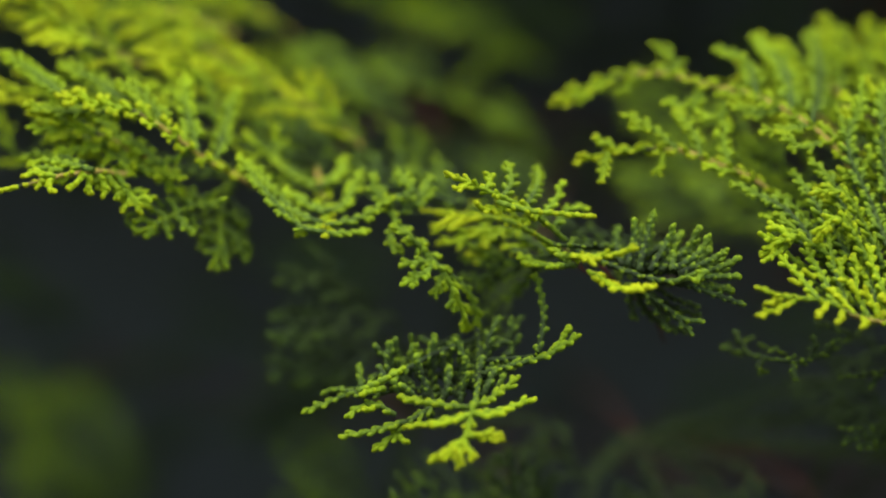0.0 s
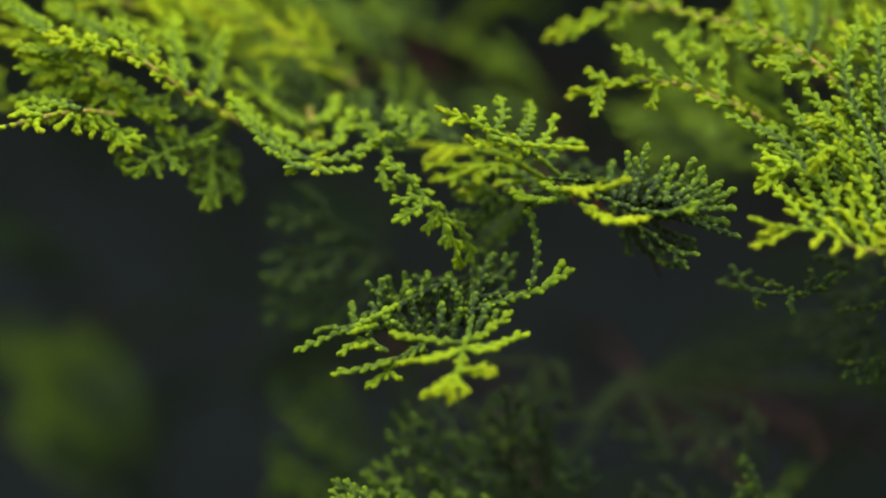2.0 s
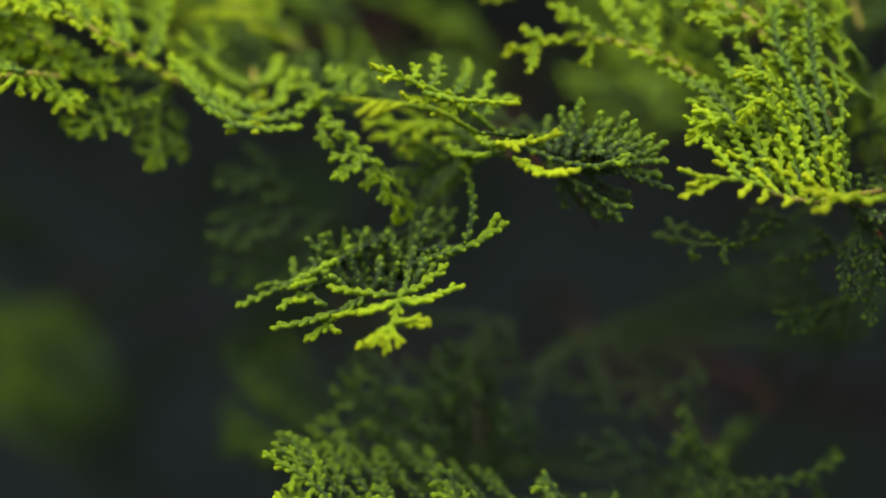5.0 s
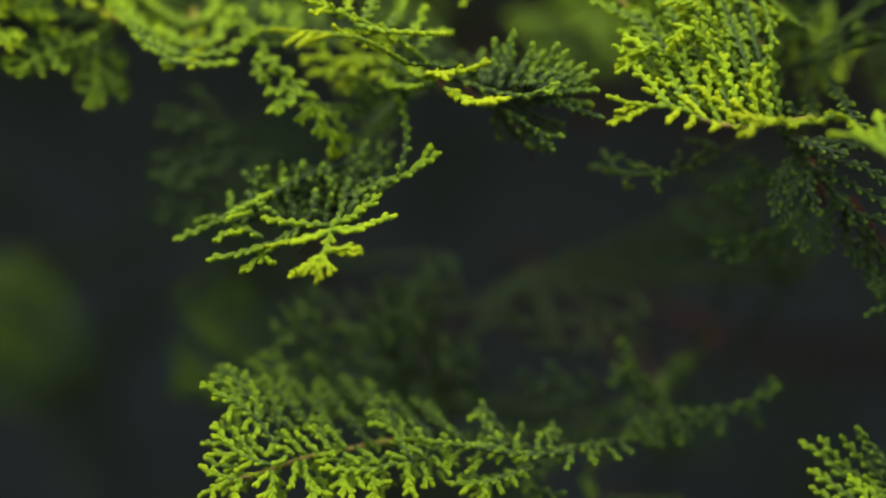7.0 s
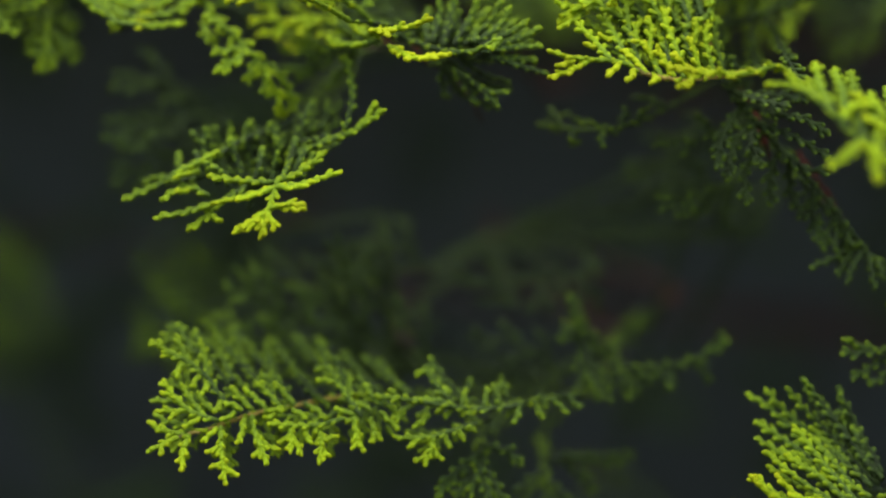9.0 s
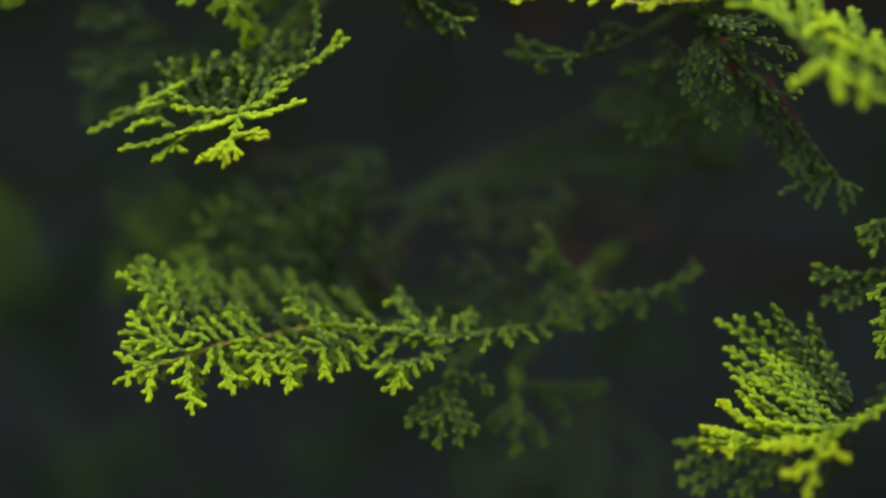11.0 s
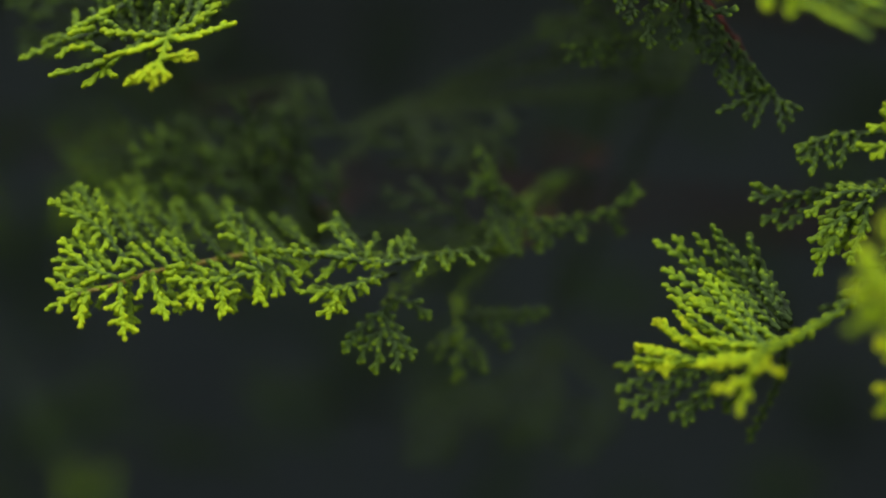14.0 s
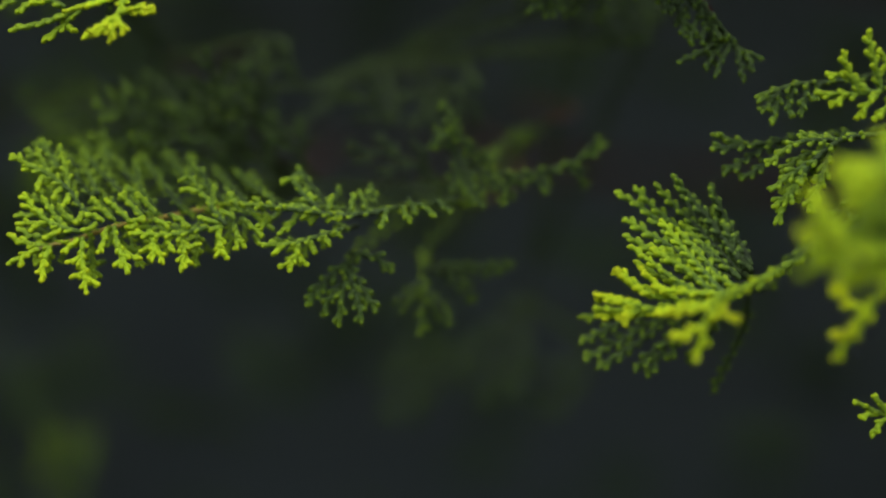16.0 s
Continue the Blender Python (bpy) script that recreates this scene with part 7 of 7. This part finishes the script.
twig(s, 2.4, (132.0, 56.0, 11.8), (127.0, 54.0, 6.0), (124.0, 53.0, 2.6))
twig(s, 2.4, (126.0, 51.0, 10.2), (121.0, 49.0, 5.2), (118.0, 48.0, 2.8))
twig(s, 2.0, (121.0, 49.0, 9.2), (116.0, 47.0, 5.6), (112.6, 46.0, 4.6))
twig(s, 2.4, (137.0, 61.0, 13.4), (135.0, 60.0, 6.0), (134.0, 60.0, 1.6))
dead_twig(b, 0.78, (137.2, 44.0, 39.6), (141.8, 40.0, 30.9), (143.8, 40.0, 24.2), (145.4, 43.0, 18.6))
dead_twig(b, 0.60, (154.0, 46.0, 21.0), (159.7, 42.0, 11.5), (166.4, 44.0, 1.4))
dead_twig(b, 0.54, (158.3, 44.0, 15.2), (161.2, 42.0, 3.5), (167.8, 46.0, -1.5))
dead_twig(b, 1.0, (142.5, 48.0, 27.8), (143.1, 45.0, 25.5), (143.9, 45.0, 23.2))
dead_twig(b, 0.9, (163.3, 52.0, 9.0), (163.9, 49.0, 6.4), (165.5, 49.0, 4.0))
frond(b, (207.9, 24.0, 85.6), (145.5, 14.0, 88.8), 34, (0, -.2, 1), 0.1)
frond(b, (213.5, 44.0, 95.5), (146.6, 40.0, 98.3), 34, (0, -.2, 1), 0.1)
frond(b, (217.9, 4.0, 83.5), (159.6, -10.0, 85.7), 34, (0, -.2, 1), 0.1)
frond(b, (201.2, 34.0, 102.2), (134.7, 24.0, 105.3), 34, (0, -.2, 1), 0.1)

b = branch("yellow-green conifer branch reaching forward from the shrub", (360, 420, 60), (330, 200, 40), (290, 60, 10), (262, 10, -14))
s = spray(b, (.15, -.5, .85), 2.8, 0.34, (232.9, -30.0, -10.0), (204.4, -38.0, -2.0), (186.0, -39.0, 5.0), (175.1, -38.0, 9.8), (165.3, -36.0, 16.1), (155.6, -32.0, 21.1), (149.7, -28.0, 28.4), (144.4, -24.0, 33.4), (139.0, -21.0, 35.6), (134.6, -20.0, 35.4), bark=200)
twig(s, 2.8, (192.0, -37.0, 6.0), (172.0, -33.0, 18.0), (158.0, -28.0, 26.5), r=1.05)
twig(s, 2.8, (186.0, -30.0, 14.0), (169.0, -26.0, 24.0), (157.0, -20.0, 33.0), r=1.0)
twig(s, 2.8, (184.0, -43.0, 0.5), (167.0, -40.0, 11.0), (156.0, -36.0, 18.5), r=1.05)
twig(s, 2.0, (145.4, -24.5, 32.8), (142.4, -22.0, 36.0), (140.4, -20.0, 39.2))
twig(s, 2.6, (157.3, -33.0, 20.2), (151.7, -38.0, 15.6), (147.2, -40.0, 12.7))
twig(s, 2.6, (160.7, -34.5, 18.4), (159.2, -39.0, 13.1), (159.3, -41.0, 8.1))
twig(s, 2.6, (166.3, -36.5, 15.6), (166.1, -39.0, 11.0), (164.6, -41.0, 6.2))
twig(s, 3.0, (148.2, -26.0, 30.1), (147.0, -18.0, 34.6), (146.9, -14.0, 37.3), darken=0.1)
twig(s, 3.0, (150.7, -28.0, 27.8), (149.4, -17.0, 36.4), (150.1, -10.0, 42.3), darken=0.1)
twig(s, 3.0, (153.7, -30.0, 24.6), (155.4, -18.0, 33.0), (155.5, -6.0, 41.0), darken=0.15)
twig(s, 3.0, (157.7, -33.0, 19.8), (158.8, -18.0, 31.0), (160.5, -4.0, 40.3), darken=0.2)
twig(s, 3.0, (161.9, -34.0, 18.0), (163.0, -22.0, 27.5), (163.8, -12.0, 33.9), darken=0.1)
twig(s, 3.0, (166.5, -35.0, 15.8), (168.8, -18.0, 26.6), (171.1, 0.0, 35.9), darken=0.25)
twig(s, 3.0, (173.5, -37.5, 11.0), (174.4, -24.0, 20.6), (174.6, -10.0, 28.4), darken=0.15)
twig(s, 3.0, (181.5, -39.0, 7.0), (182.4, -24.0, 16.6), (181.6, -10.0, 24.4), darken=0.2)
twig(s, 2.6, (153.0, -30.0, 25.2), (155.5, -26.0, 28.6), (160.4, -24.0, 29.4))
twig(s, 2.6, (159.6, -34.0, 19.2), (165.0, -29.0, 22.0), (170.4, -28.0, 21.4))
s = spray(b, (.1, -.8, .5), 5, 0.28, (196.4, -75.0, -48.7), (189.0, -72.0, -55.0), (181.3, -70.0, -62.6), (173.9, -66.0, -67.7), (170.9, -64.0, -70.4))
twig(s, 6, (181.3, -70.0, -62.6), (176.8, -68.0, -54.5), (174.7, -66.0, -49.1))
twig(s, 6, (186.3, -72.0, -57.4), (183.1, -70.0, -49.5), (179.8, -68.0, -44.1))
twig(s, 5, (181.3, -70.0, -62.6), (181.9, -72.0, -69.0), (179.0, -72.0, -74.2))
twig(s, 5, (176.2, -68.0, -66.4), (174.2, -66.0, -61.1), (172.0, -64.0, -58.4))
twig(s, 6, (189.0, -72.0, -55.0), (187.1, -70.0, -48.3), (185.1, -68.0, -44.3))
frond(b, (209.8, -66.0, -51.0), (184.5, -60.0, -48.9), 18, (.1, -.8, .5), 0.26)
frond(b, (210.8, -70.0, -64.2), (180.3, -66.0, -60.6), 18, (.1, -.8, .5), 0.26)
frond(b, (210.3, -70.0, -76.0), (182.4, -66.0, -70.7), 18, (.1, -.8, .5), 0.26)
frond(b, (199.6, -72.0, -62.4), (173.6, -66.0, -66.2), 22, (.1, -.8, .5), 0.24)
frond(b, (200.1, -72.0, -51.3), (180.3, -64.0, -47.1), 20, (.1, -.8, .5), 0.24)
frond(b, (196.9, -70.0, -71.5), (175.6, -66.0, -61.2), 20, (.1, -.8, .5), 0.24)
frond(b, (201.0, -66.0, -58.6), (183.8, -60.0, -55.1), 22, (.1, -.8, .5), 0.24)
s = spray(b, (0, -.8, .5), 4, 0.1, (209.0, -30.0, -70.1), (198.4, -32.0, -75.2), (190.5, -34.0, -84.7), (183.0, -34.0, -93.6))
twig(s, 4, (190.5, -34.0, -84.7), (186.1, -34.0, -87.3), (182.6, -34.0, -87.1))
twig(s, 4, (193.7, -33.0, -80.6), (189.6, -32.0, -80.5), (183.9, -32.0, -74.5))
s = spray(b, (0, -.7, .7), 3.4, 0.56, (212.3, 30.0, -37.0), (197.6, 20.0, -37.9), (187.1, 16.0, -45.2), (176.8, 14.0, -60.3))
twig(s, 3, (197.6, 20.0, -37.9), (184.7, 18.0, -38.1), (175.7, 16.0, -43.9))
twig(s, 3, (190.7, 18.0, -42.3), (182.4, 16.0, -46.6), (176.2, 15.0, -50.9))
twig(s, 3, (194.5, 21.0, -40.1), (186.3, 22.4, -42.0), (180.2, 22.1, -46.2))
twig(s, 3, (187.1, 16.0, -45.2), (182.0, 15.0, -51.2), (176.7, 15.0, -55.6))
twig(s, 3, (189.3, 19.0, -43.8), (184.3, 20.8, -48.1), (179.7, 21.4, -51.7))
twig(s, 3.4, (193.9, 18.0, -40.9), (189.7, 14.0, -50.0), (185.9, 12.0, -57.5))
twig(s, 3.4, (190.9, 19.0, -43.1), (187.6, 19.9, -49.4), (184.0, 20.1, -54.4))
twig(s, 3, (198.0, 22.0, -37.9), (188.6, 22.0, -35.9), (185.5, 22.0, -35.8))
twig(s, 3, (196.3, 22.0, -39.4), (191.3, 23.4, -42.4), (188.6, 23.5, -45.5))
s = spray(b, (0, -.8, .6), 3.2, 0.76, (209.1, 45.0, -36.8), (191.5, 38.0, -35.9), (174.7, 34.0, -37.6), (162.9, 33.0, -33.9))
twig(s, 3, (181.5, 36.0, -36.3), (172.9, 34.0, -41.5), (165.4, 33.0, -45.6))
twig(s, 3, (186.5, 37.0, -35.7), (177.7, 34.0, -43.3), (170.4, 33.0, -47.5))
twig(s, 3, (174.7, 34.0, -37.6), (168.1, 33.0, -38.0), (162.5, 33.0, -38.1))
s = spray(b, (0, -.8, .6), 2.4, 0.7, (216.4, 45.0, -19.1), (198.3, 36.0, -21.0), (187.9, 32.0, -21.4), (175.5, 30.0, -24.3))
twig(s, 2, (191.3, 33.0, -21.5), (189.4, 31.0, -26.3), (188.2, 30.0, -31.0))
twig(s, 2, (187.1, 32.0, -21.7), (185.2, 31.0, -26.9), (185.5, 30.0, -30.9))
twig(s, 2, (182.9, 31.0, -22.5), (181.2, 30.0, -28.3), (179.7, 29.0, -32.6))
twig(s, 2, (183.9, 31.0, -22.2), (179.0, 30.0, -26.6), (177.0, 29.0, -29.2))
twig(s, 2, (194.7, 34.0, -21.3), (193.1, 33.0, -24.0), (191.7, 32.0, -26.4))
twig(s, 1.6, (179.7, 31.0, -23.4), (177.8, 30.0, -24.9), (175.9, 29.0, -26.0))
s = spray(b, (0, -.8, .6), 3.2, 0.42, (232.9, 14.0, -18.6), (213.4, 10.0, -23.8), (200.7, 8.0, -25.7), (188.2, 6.0, -24.9))
twig(s, 2.6, (200.7, 8.0, -25.7), (197.8, 7.0, -18.5), (196.7, 7.0, -13.6))
twig(s, 2.6, (207.0, 9.0, -25.1), (205.0, 8.0, -15.8), (204.0, 8.0, -8.4))
twig(s, 2.2, (197.5, 7.0, -25.5), (194.1, 6.0, -27.8), (192.2, 6.0, -29.2))
twig(s, 2.4, (206.8, 8.0, -25.1), (202.1, 7.0, -29.4), (199.5, 7.0, -33.1))
twig(s, 2.4, (203.9, 9.0, -25.3), (198.1, 9.0, -20.7), (192.0, 9.0, -20.0))
twig(s, 2.6, (210.3, 10.0, -24.6), (208.8, 10.0, -17.4), (206.8, 10.0, -13.5))
twig(s, 2.4, (211.8, 10.0, -24.1), (208.1, 8.0, -29.8), (203.9, 7.0, -33.4))
twig(s, 3, (216.7, 11.0, -23.2), (214.0, 11.0, -14.6), (213.0, 12.0, -8.3))
s = spray(b, (0, -.8, .6), 2.2, 0.5, (222.1, 14.0, -108.3), (212.3, 13.0, -113.2), (204.4, 12.0, -113.7), (195.3, 10.0, -109.3))
twig(s, 2.0, (207.5, 12.0, -113.9), (202.5, 11.0, -116.0), (199.8, 10.0, -119.9), r=0.95)
twig(s, 2.0, (202.9, 12.0, -113.3), (199.6, 11.0, -113.3), (196.6, 10.0, -114.0), r=0.95)
twig(s, 2.0, (209.8, 12.0, -113.4), (207.1, 11.0, -117.3), (204.4, 10.0, -120.9), r=0.95)
twig(s, 2.0, (204.4, 12.0, -113.4), (202.8, 11.0, -110.4), (200.4, 10.0, -108.0), r=0.95)

b = branch("bright green conifer branch spread out above the others", (-120, 420, 190), (-130, 250, 170), (-120, 170, 152))
frond(b, (-70.1, 120.0, 129.9), (-121.2, 95.0, 132.5), 40, (0, -.6, .8), -0.15)
frond(b, (-58.2, 110.0, 114.3), (-106.3, 90.0, 125.0), 40, (0, -.6, .8), -0.15)
frond(b, (-88.1, 130.0, 149.7), (-133.0, 100.0, 147.3), 40, (0, -.6, .8), -0.15)
frond(b, (-43.3, 105.0, 103.2), (-82.9, 85.0, 116.1), 34, (0, -.6, .8), -0.15)
frond(b, (-106.2, 90.0, 119.7), (-138.2, 74.0, 127.2), 34, (0, -.6, .8), -0.15)
frond(b, (-124.2, 90.0, 145.7), (-151.7, 74.0, 125.2), 34, (0, -.6, .8), -0.15)
frond(b, (-67.9, 160.0, 163.0), (-93.7, 130.0, 153.3), 34, (0, -.6, .8), -0.15)
frond(b, (-28.6, 95.0, 91.8), (-56.7, 85.0, 109.7), 30, (0, -.6, .8), -0.15)
frond(b, (-94.9, 84.0, 114.0), (-130.5, 70.0, 120.0), 30, (0, -.6, .8), -0.15)
frond(b, (-113.7, 74.0, 98.7), (-142.7, 66.0, 102.3), 26, (0, -.6, .8), -0.15)
frond(b, (-54.2, 170.0, 137.2), (-89.0, 140.0, 145.6), 34, (0, -.6, .8), -0.15)
frond(b, (-71.0, 92.0, 103.1), (-99.6, 80.0, 118.6), 30, (0, -.6, .8), -0.15)
frond(b, (-129.7, 90.0, 82.4), (-153.0, 84.0, 91.9), 24, (0, -.6, .8), 0.1)
frond(b, (-63.6, 170.0, 111.1), (-109.1, 150.0, 140.9), 40, (0, -.6, .8), -0.1)
frond(b, (-90.9, 165.0, 117.9), (-137.1, 145.0, 145.3), 40, (0, -.6, .8), -0.1)
frond(b, (-33.7, 175.0, 100.2), (-70.8, 155.0, 128.9), 36, (0, -.6, .8), 0.12)
frond(b, (-120.5, 165.0, 129.1), (-160.0, 145.0, 150.5), 40, (0, -.6, .8), -0.1)
frond(b, (-44.6, 150.0, 88.2), (-78.0, 130.0, 110.5), 32, (0, -.6, .8), 0.12)
frond(b, (-108.1, 190.0, 138.7), (-75.1, 180.0, 154.3), 40, (0, -.6, .8), 0.05)

b = branch("green conifer branch behind the lit sprays", (-20, 420, 160), (-10, 300, 130), (0, 230, 104))
frond(b, (-6.2, 150.0, 96.7), (-44.5, 130.0, 118.7), 36, (0, -.6, .8), 0.42)
frond(b, (-17.9, 170.0, 110.1), (-56.9, 150.0, 128.6), 36, (0, -.6, .8), 0.42)
frond(b, (6.7, 190.0, 112.5), (-30.2, 170.0, 127.7), 34, (0, -.6, .8), 0.42)
frond(b, (-24.9, 110.0, 80.4), (-42.9, 95.0, 98.6), 26, (0, -.6, .8), 0.42)
frond(b, (-10.4, 110.0, 80.7), (-19.8, 100.0, 97.8), 26, (0, -.6, .8), 0.42)
frond(b, (24.4, 210.0, 104.3), (2.2, 180.0, 115.5), 36, (0, -.6, .8), 0.42)
frond(b, (41.4, 210.0, 94.2), (14.4, 180.0, 111.7), 40, (0, -.6, .8), 0.43)
frond(b, (-33.2, 90.0, 76.1), (-65.2, 95.0, 102.6), 30, (0, -.6, .8), 0.55)
frond(b, (-22.9, 95.0, 78.3), (-54.9, 100.0, 96.2), 28, (0, -.6, .8), 0.63)
frond(b, (-42.2, 130.0, 93.8), (-66.5, 130.0, 112.2), 30, (0, -.6, .8), 0.48)
frond(b, (-12.3, 82.0, 70.5), (-31.5, 88.0, 88.2), 24, (0, -.6, .8), 0.68)
frond(b, (1.5, 84.0, 72.5), (-17.6, 88.0, 84.8), 24, (0, -.6, .8), 0.43)
frond(b, (42.7, 170.0, 64.8), (6.7, 160.0, 95.1), 36, (0, -.6, .8), 0.63)

b = branch("tall fan of yellow-green conifer sprays on an upright branch", (190, 420, 200), (190, 250, 160), (185, 130, 120))
frond(b, (131.1, 72.0, 93.2), (93.7, 85.0, 128.7), 30, (.1, -.7, .6), 0.05)
frond(b, (139.1, 82.0, 104.7), (113.4, 95.0, 135.9), 30, (.1, -.7, .6), 0.05)
frond(b, (145.3, 92.0, 109.4), (130.2, 105.0, 135.9), 30, (.1, -.7, .6), 0.05)
frond(b, (143.6, 72.0, 95.2), (135.2, 90.0, 130.3), 30, (.1, -.7, .6), 0.05)
frond(b, (117.0, 62.0, 92.1), (85.0, 75.0, 118.5), 26, (.1, -.7, .6), 0.05)
frond(b, (122.2, 150.0, 68.3), (75.5, 125.0, 83.3), 30, (0, -.6, .8), 0.4)
frond(b, (122.2, 170.0, 83.0), (88.8, 150.0, 90.9), 30, (0, -.6, .8), 0.4)
frond(b, (168.3, 90.0, 81.8), (146.4, 80.0, 54.5), 26, (0, -.7, .6), 0.25)
frond(b, (156.8, 85.0, 85.0), (138.8, 75.0, 59.5), 26, (0, -.7, .6), 0.25)
frond(b, (202.0, 140.0, 86.2), (182.3, 130.0, 54.9), 30, (0, -.7, .6), 0.6)
frond(b, (138.2, 100.0, 97.7), (101.0, 110.0, 125.6), 30, (.1, -.7, .6), 0.05)
frond(b, (119.4, 85.0, 92.5), (84.8, 98.0, 114.8), 30, (.1, -.7, .6), 0.1)
frond(b, (103.6, 75.0, 77.7), (72.4, 85.0, 107.7), 24, (.1, -.7, .6), 0.3)
frond(b, (110.7, 68.0, 72.2), (86.9, 78.0, 96.7), 22, (.1, -.7, .6), 0.3)
frond(b, (101.2, 90.0, 70.1), (79.1, 95.0, 96.7), 24, (.1, -.7, .6), 0.4)
frond(b, (107.8, 170.0, 65.2), (57.3, 160.0, 89.7), 40, (0, -.6, .8), 0.42)
frond(b, (105.1, 190.0, 76.3), (71.3, 180.0, 105.5), 40, (0, -.6, .8), 0.34)
frond(b, (105.0, 230.0, 100.2), (63.1, 220.0, 128.6), 44, (0, -.6, .8), 0.34)

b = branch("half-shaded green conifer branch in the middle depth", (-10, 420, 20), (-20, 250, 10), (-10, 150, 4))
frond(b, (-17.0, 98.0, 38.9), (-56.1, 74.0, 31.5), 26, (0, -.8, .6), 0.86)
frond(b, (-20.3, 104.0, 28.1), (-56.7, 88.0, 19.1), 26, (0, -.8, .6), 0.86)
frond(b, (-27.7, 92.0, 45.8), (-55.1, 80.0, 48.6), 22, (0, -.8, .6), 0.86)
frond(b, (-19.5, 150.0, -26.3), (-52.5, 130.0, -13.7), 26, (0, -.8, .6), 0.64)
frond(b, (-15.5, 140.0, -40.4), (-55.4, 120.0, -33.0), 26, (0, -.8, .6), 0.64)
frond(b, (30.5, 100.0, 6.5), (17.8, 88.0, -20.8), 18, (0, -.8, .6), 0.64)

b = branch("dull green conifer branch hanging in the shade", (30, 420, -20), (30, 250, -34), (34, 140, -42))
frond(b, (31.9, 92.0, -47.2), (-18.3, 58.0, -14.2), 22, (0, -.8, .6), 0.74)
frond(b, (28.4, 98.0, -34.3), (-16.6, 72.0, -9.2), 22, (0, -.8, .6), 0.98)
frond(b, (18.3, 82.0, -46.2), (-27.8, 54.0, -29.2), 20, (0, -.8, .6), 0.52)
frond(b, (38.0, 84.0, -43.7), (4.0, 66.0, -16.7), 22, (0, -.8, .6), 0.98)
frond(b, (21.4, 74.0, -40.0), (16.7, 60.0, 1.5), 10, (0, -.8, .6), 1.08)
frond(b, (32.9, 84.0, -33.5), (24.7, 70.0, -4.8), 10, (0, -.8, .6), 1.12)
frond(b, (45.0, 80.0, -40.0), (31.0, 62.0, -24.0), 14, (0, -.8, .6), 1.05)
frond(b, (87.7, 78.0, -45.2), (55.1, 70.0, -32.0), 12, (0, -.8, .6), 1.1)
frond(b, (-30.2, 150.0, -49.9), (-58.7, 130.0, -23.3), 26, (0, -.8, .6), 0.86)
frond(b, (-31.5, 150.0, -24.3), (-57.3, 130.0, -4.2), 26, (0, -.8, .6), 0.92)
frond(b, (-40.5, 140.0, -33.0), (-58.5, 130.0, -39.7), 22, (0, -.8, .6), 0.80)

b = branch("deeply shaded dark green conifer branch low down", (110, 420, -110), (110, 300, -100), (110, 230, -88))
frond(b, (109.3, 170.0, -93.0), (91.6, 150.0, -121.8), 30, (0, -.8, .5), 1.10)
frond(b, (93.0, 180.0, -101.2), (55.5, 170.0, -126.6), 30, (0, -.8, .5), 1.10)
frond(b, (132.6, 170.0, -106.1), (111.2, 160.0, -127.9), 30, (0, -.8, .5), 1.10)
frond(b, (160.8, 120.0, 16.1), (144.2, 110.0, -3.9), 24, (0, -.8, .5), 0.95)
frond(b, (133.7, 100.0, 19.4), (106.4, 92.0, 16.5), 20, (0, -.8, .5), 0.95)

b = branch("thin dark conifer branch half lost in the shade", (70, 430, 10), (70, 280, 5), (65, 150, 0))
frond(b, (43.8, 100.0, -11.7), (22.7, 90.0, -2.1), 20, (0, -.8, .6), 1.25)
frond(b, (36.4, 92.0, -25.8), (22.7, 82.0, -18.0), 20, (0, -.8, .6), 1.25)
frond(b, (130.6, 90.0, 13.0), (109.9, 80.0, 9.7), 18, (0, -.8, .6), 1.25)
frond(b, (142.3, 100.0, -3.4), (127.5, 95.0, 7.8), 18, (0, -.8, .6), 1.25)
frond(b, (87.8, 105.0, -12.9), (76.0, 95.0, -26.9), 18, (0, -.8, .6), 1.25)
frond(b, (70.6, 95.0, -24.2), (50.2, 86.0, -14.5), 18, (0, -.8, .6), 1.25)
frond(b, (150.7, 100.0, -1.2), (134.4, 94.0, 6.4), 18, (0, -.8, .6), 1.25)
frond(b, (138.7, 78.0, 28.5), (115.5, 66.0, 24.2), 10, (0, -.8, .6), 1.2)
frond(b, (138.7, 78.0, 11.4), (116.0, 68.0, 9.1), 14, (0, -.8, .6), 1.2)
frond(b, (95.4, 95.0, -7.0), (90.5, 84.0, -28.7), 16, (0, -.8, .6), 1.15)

b = branch("dull green conifer branch at the shrub's edge", (-160, 500, 20), (-170, 420, 0), (-175, 380, -20))
frond(b, (-115.7, 330.0, -45.9), (-173.8, 300.0, 2.7), 50, (0, -.7, .7), 0.42)
frond(b, (-134.7, 330.0, -58.2), (-177.7, 300.0, -25.3), 50, (0, -.7, .7), 0.42)
frond(b, (-162.7, 380.0, -21.0), (-204.9, 360.0, 4.6), 50, (0, -.7, .7), 0.42)
frond(b, (-75.6, 290.0, -171.1), (-90.2, 270.0, -136.8), 44, (0, -.7, .7), 0.42)

b = branch("green conifer branch high inside the shrub", (20, 600, 200), (10, 520, 190), (0, 470, 180))
frond(b, (48.2, 300.0, 143.2), (-18.4, 250.0, 157.9), 50, (0, -.6, .8), 0.2)
frond(b, (10.5, 310.0, 157.9), (-41.0, 260.0, 167.9), 50, (0, -.6, .8), 0.2)
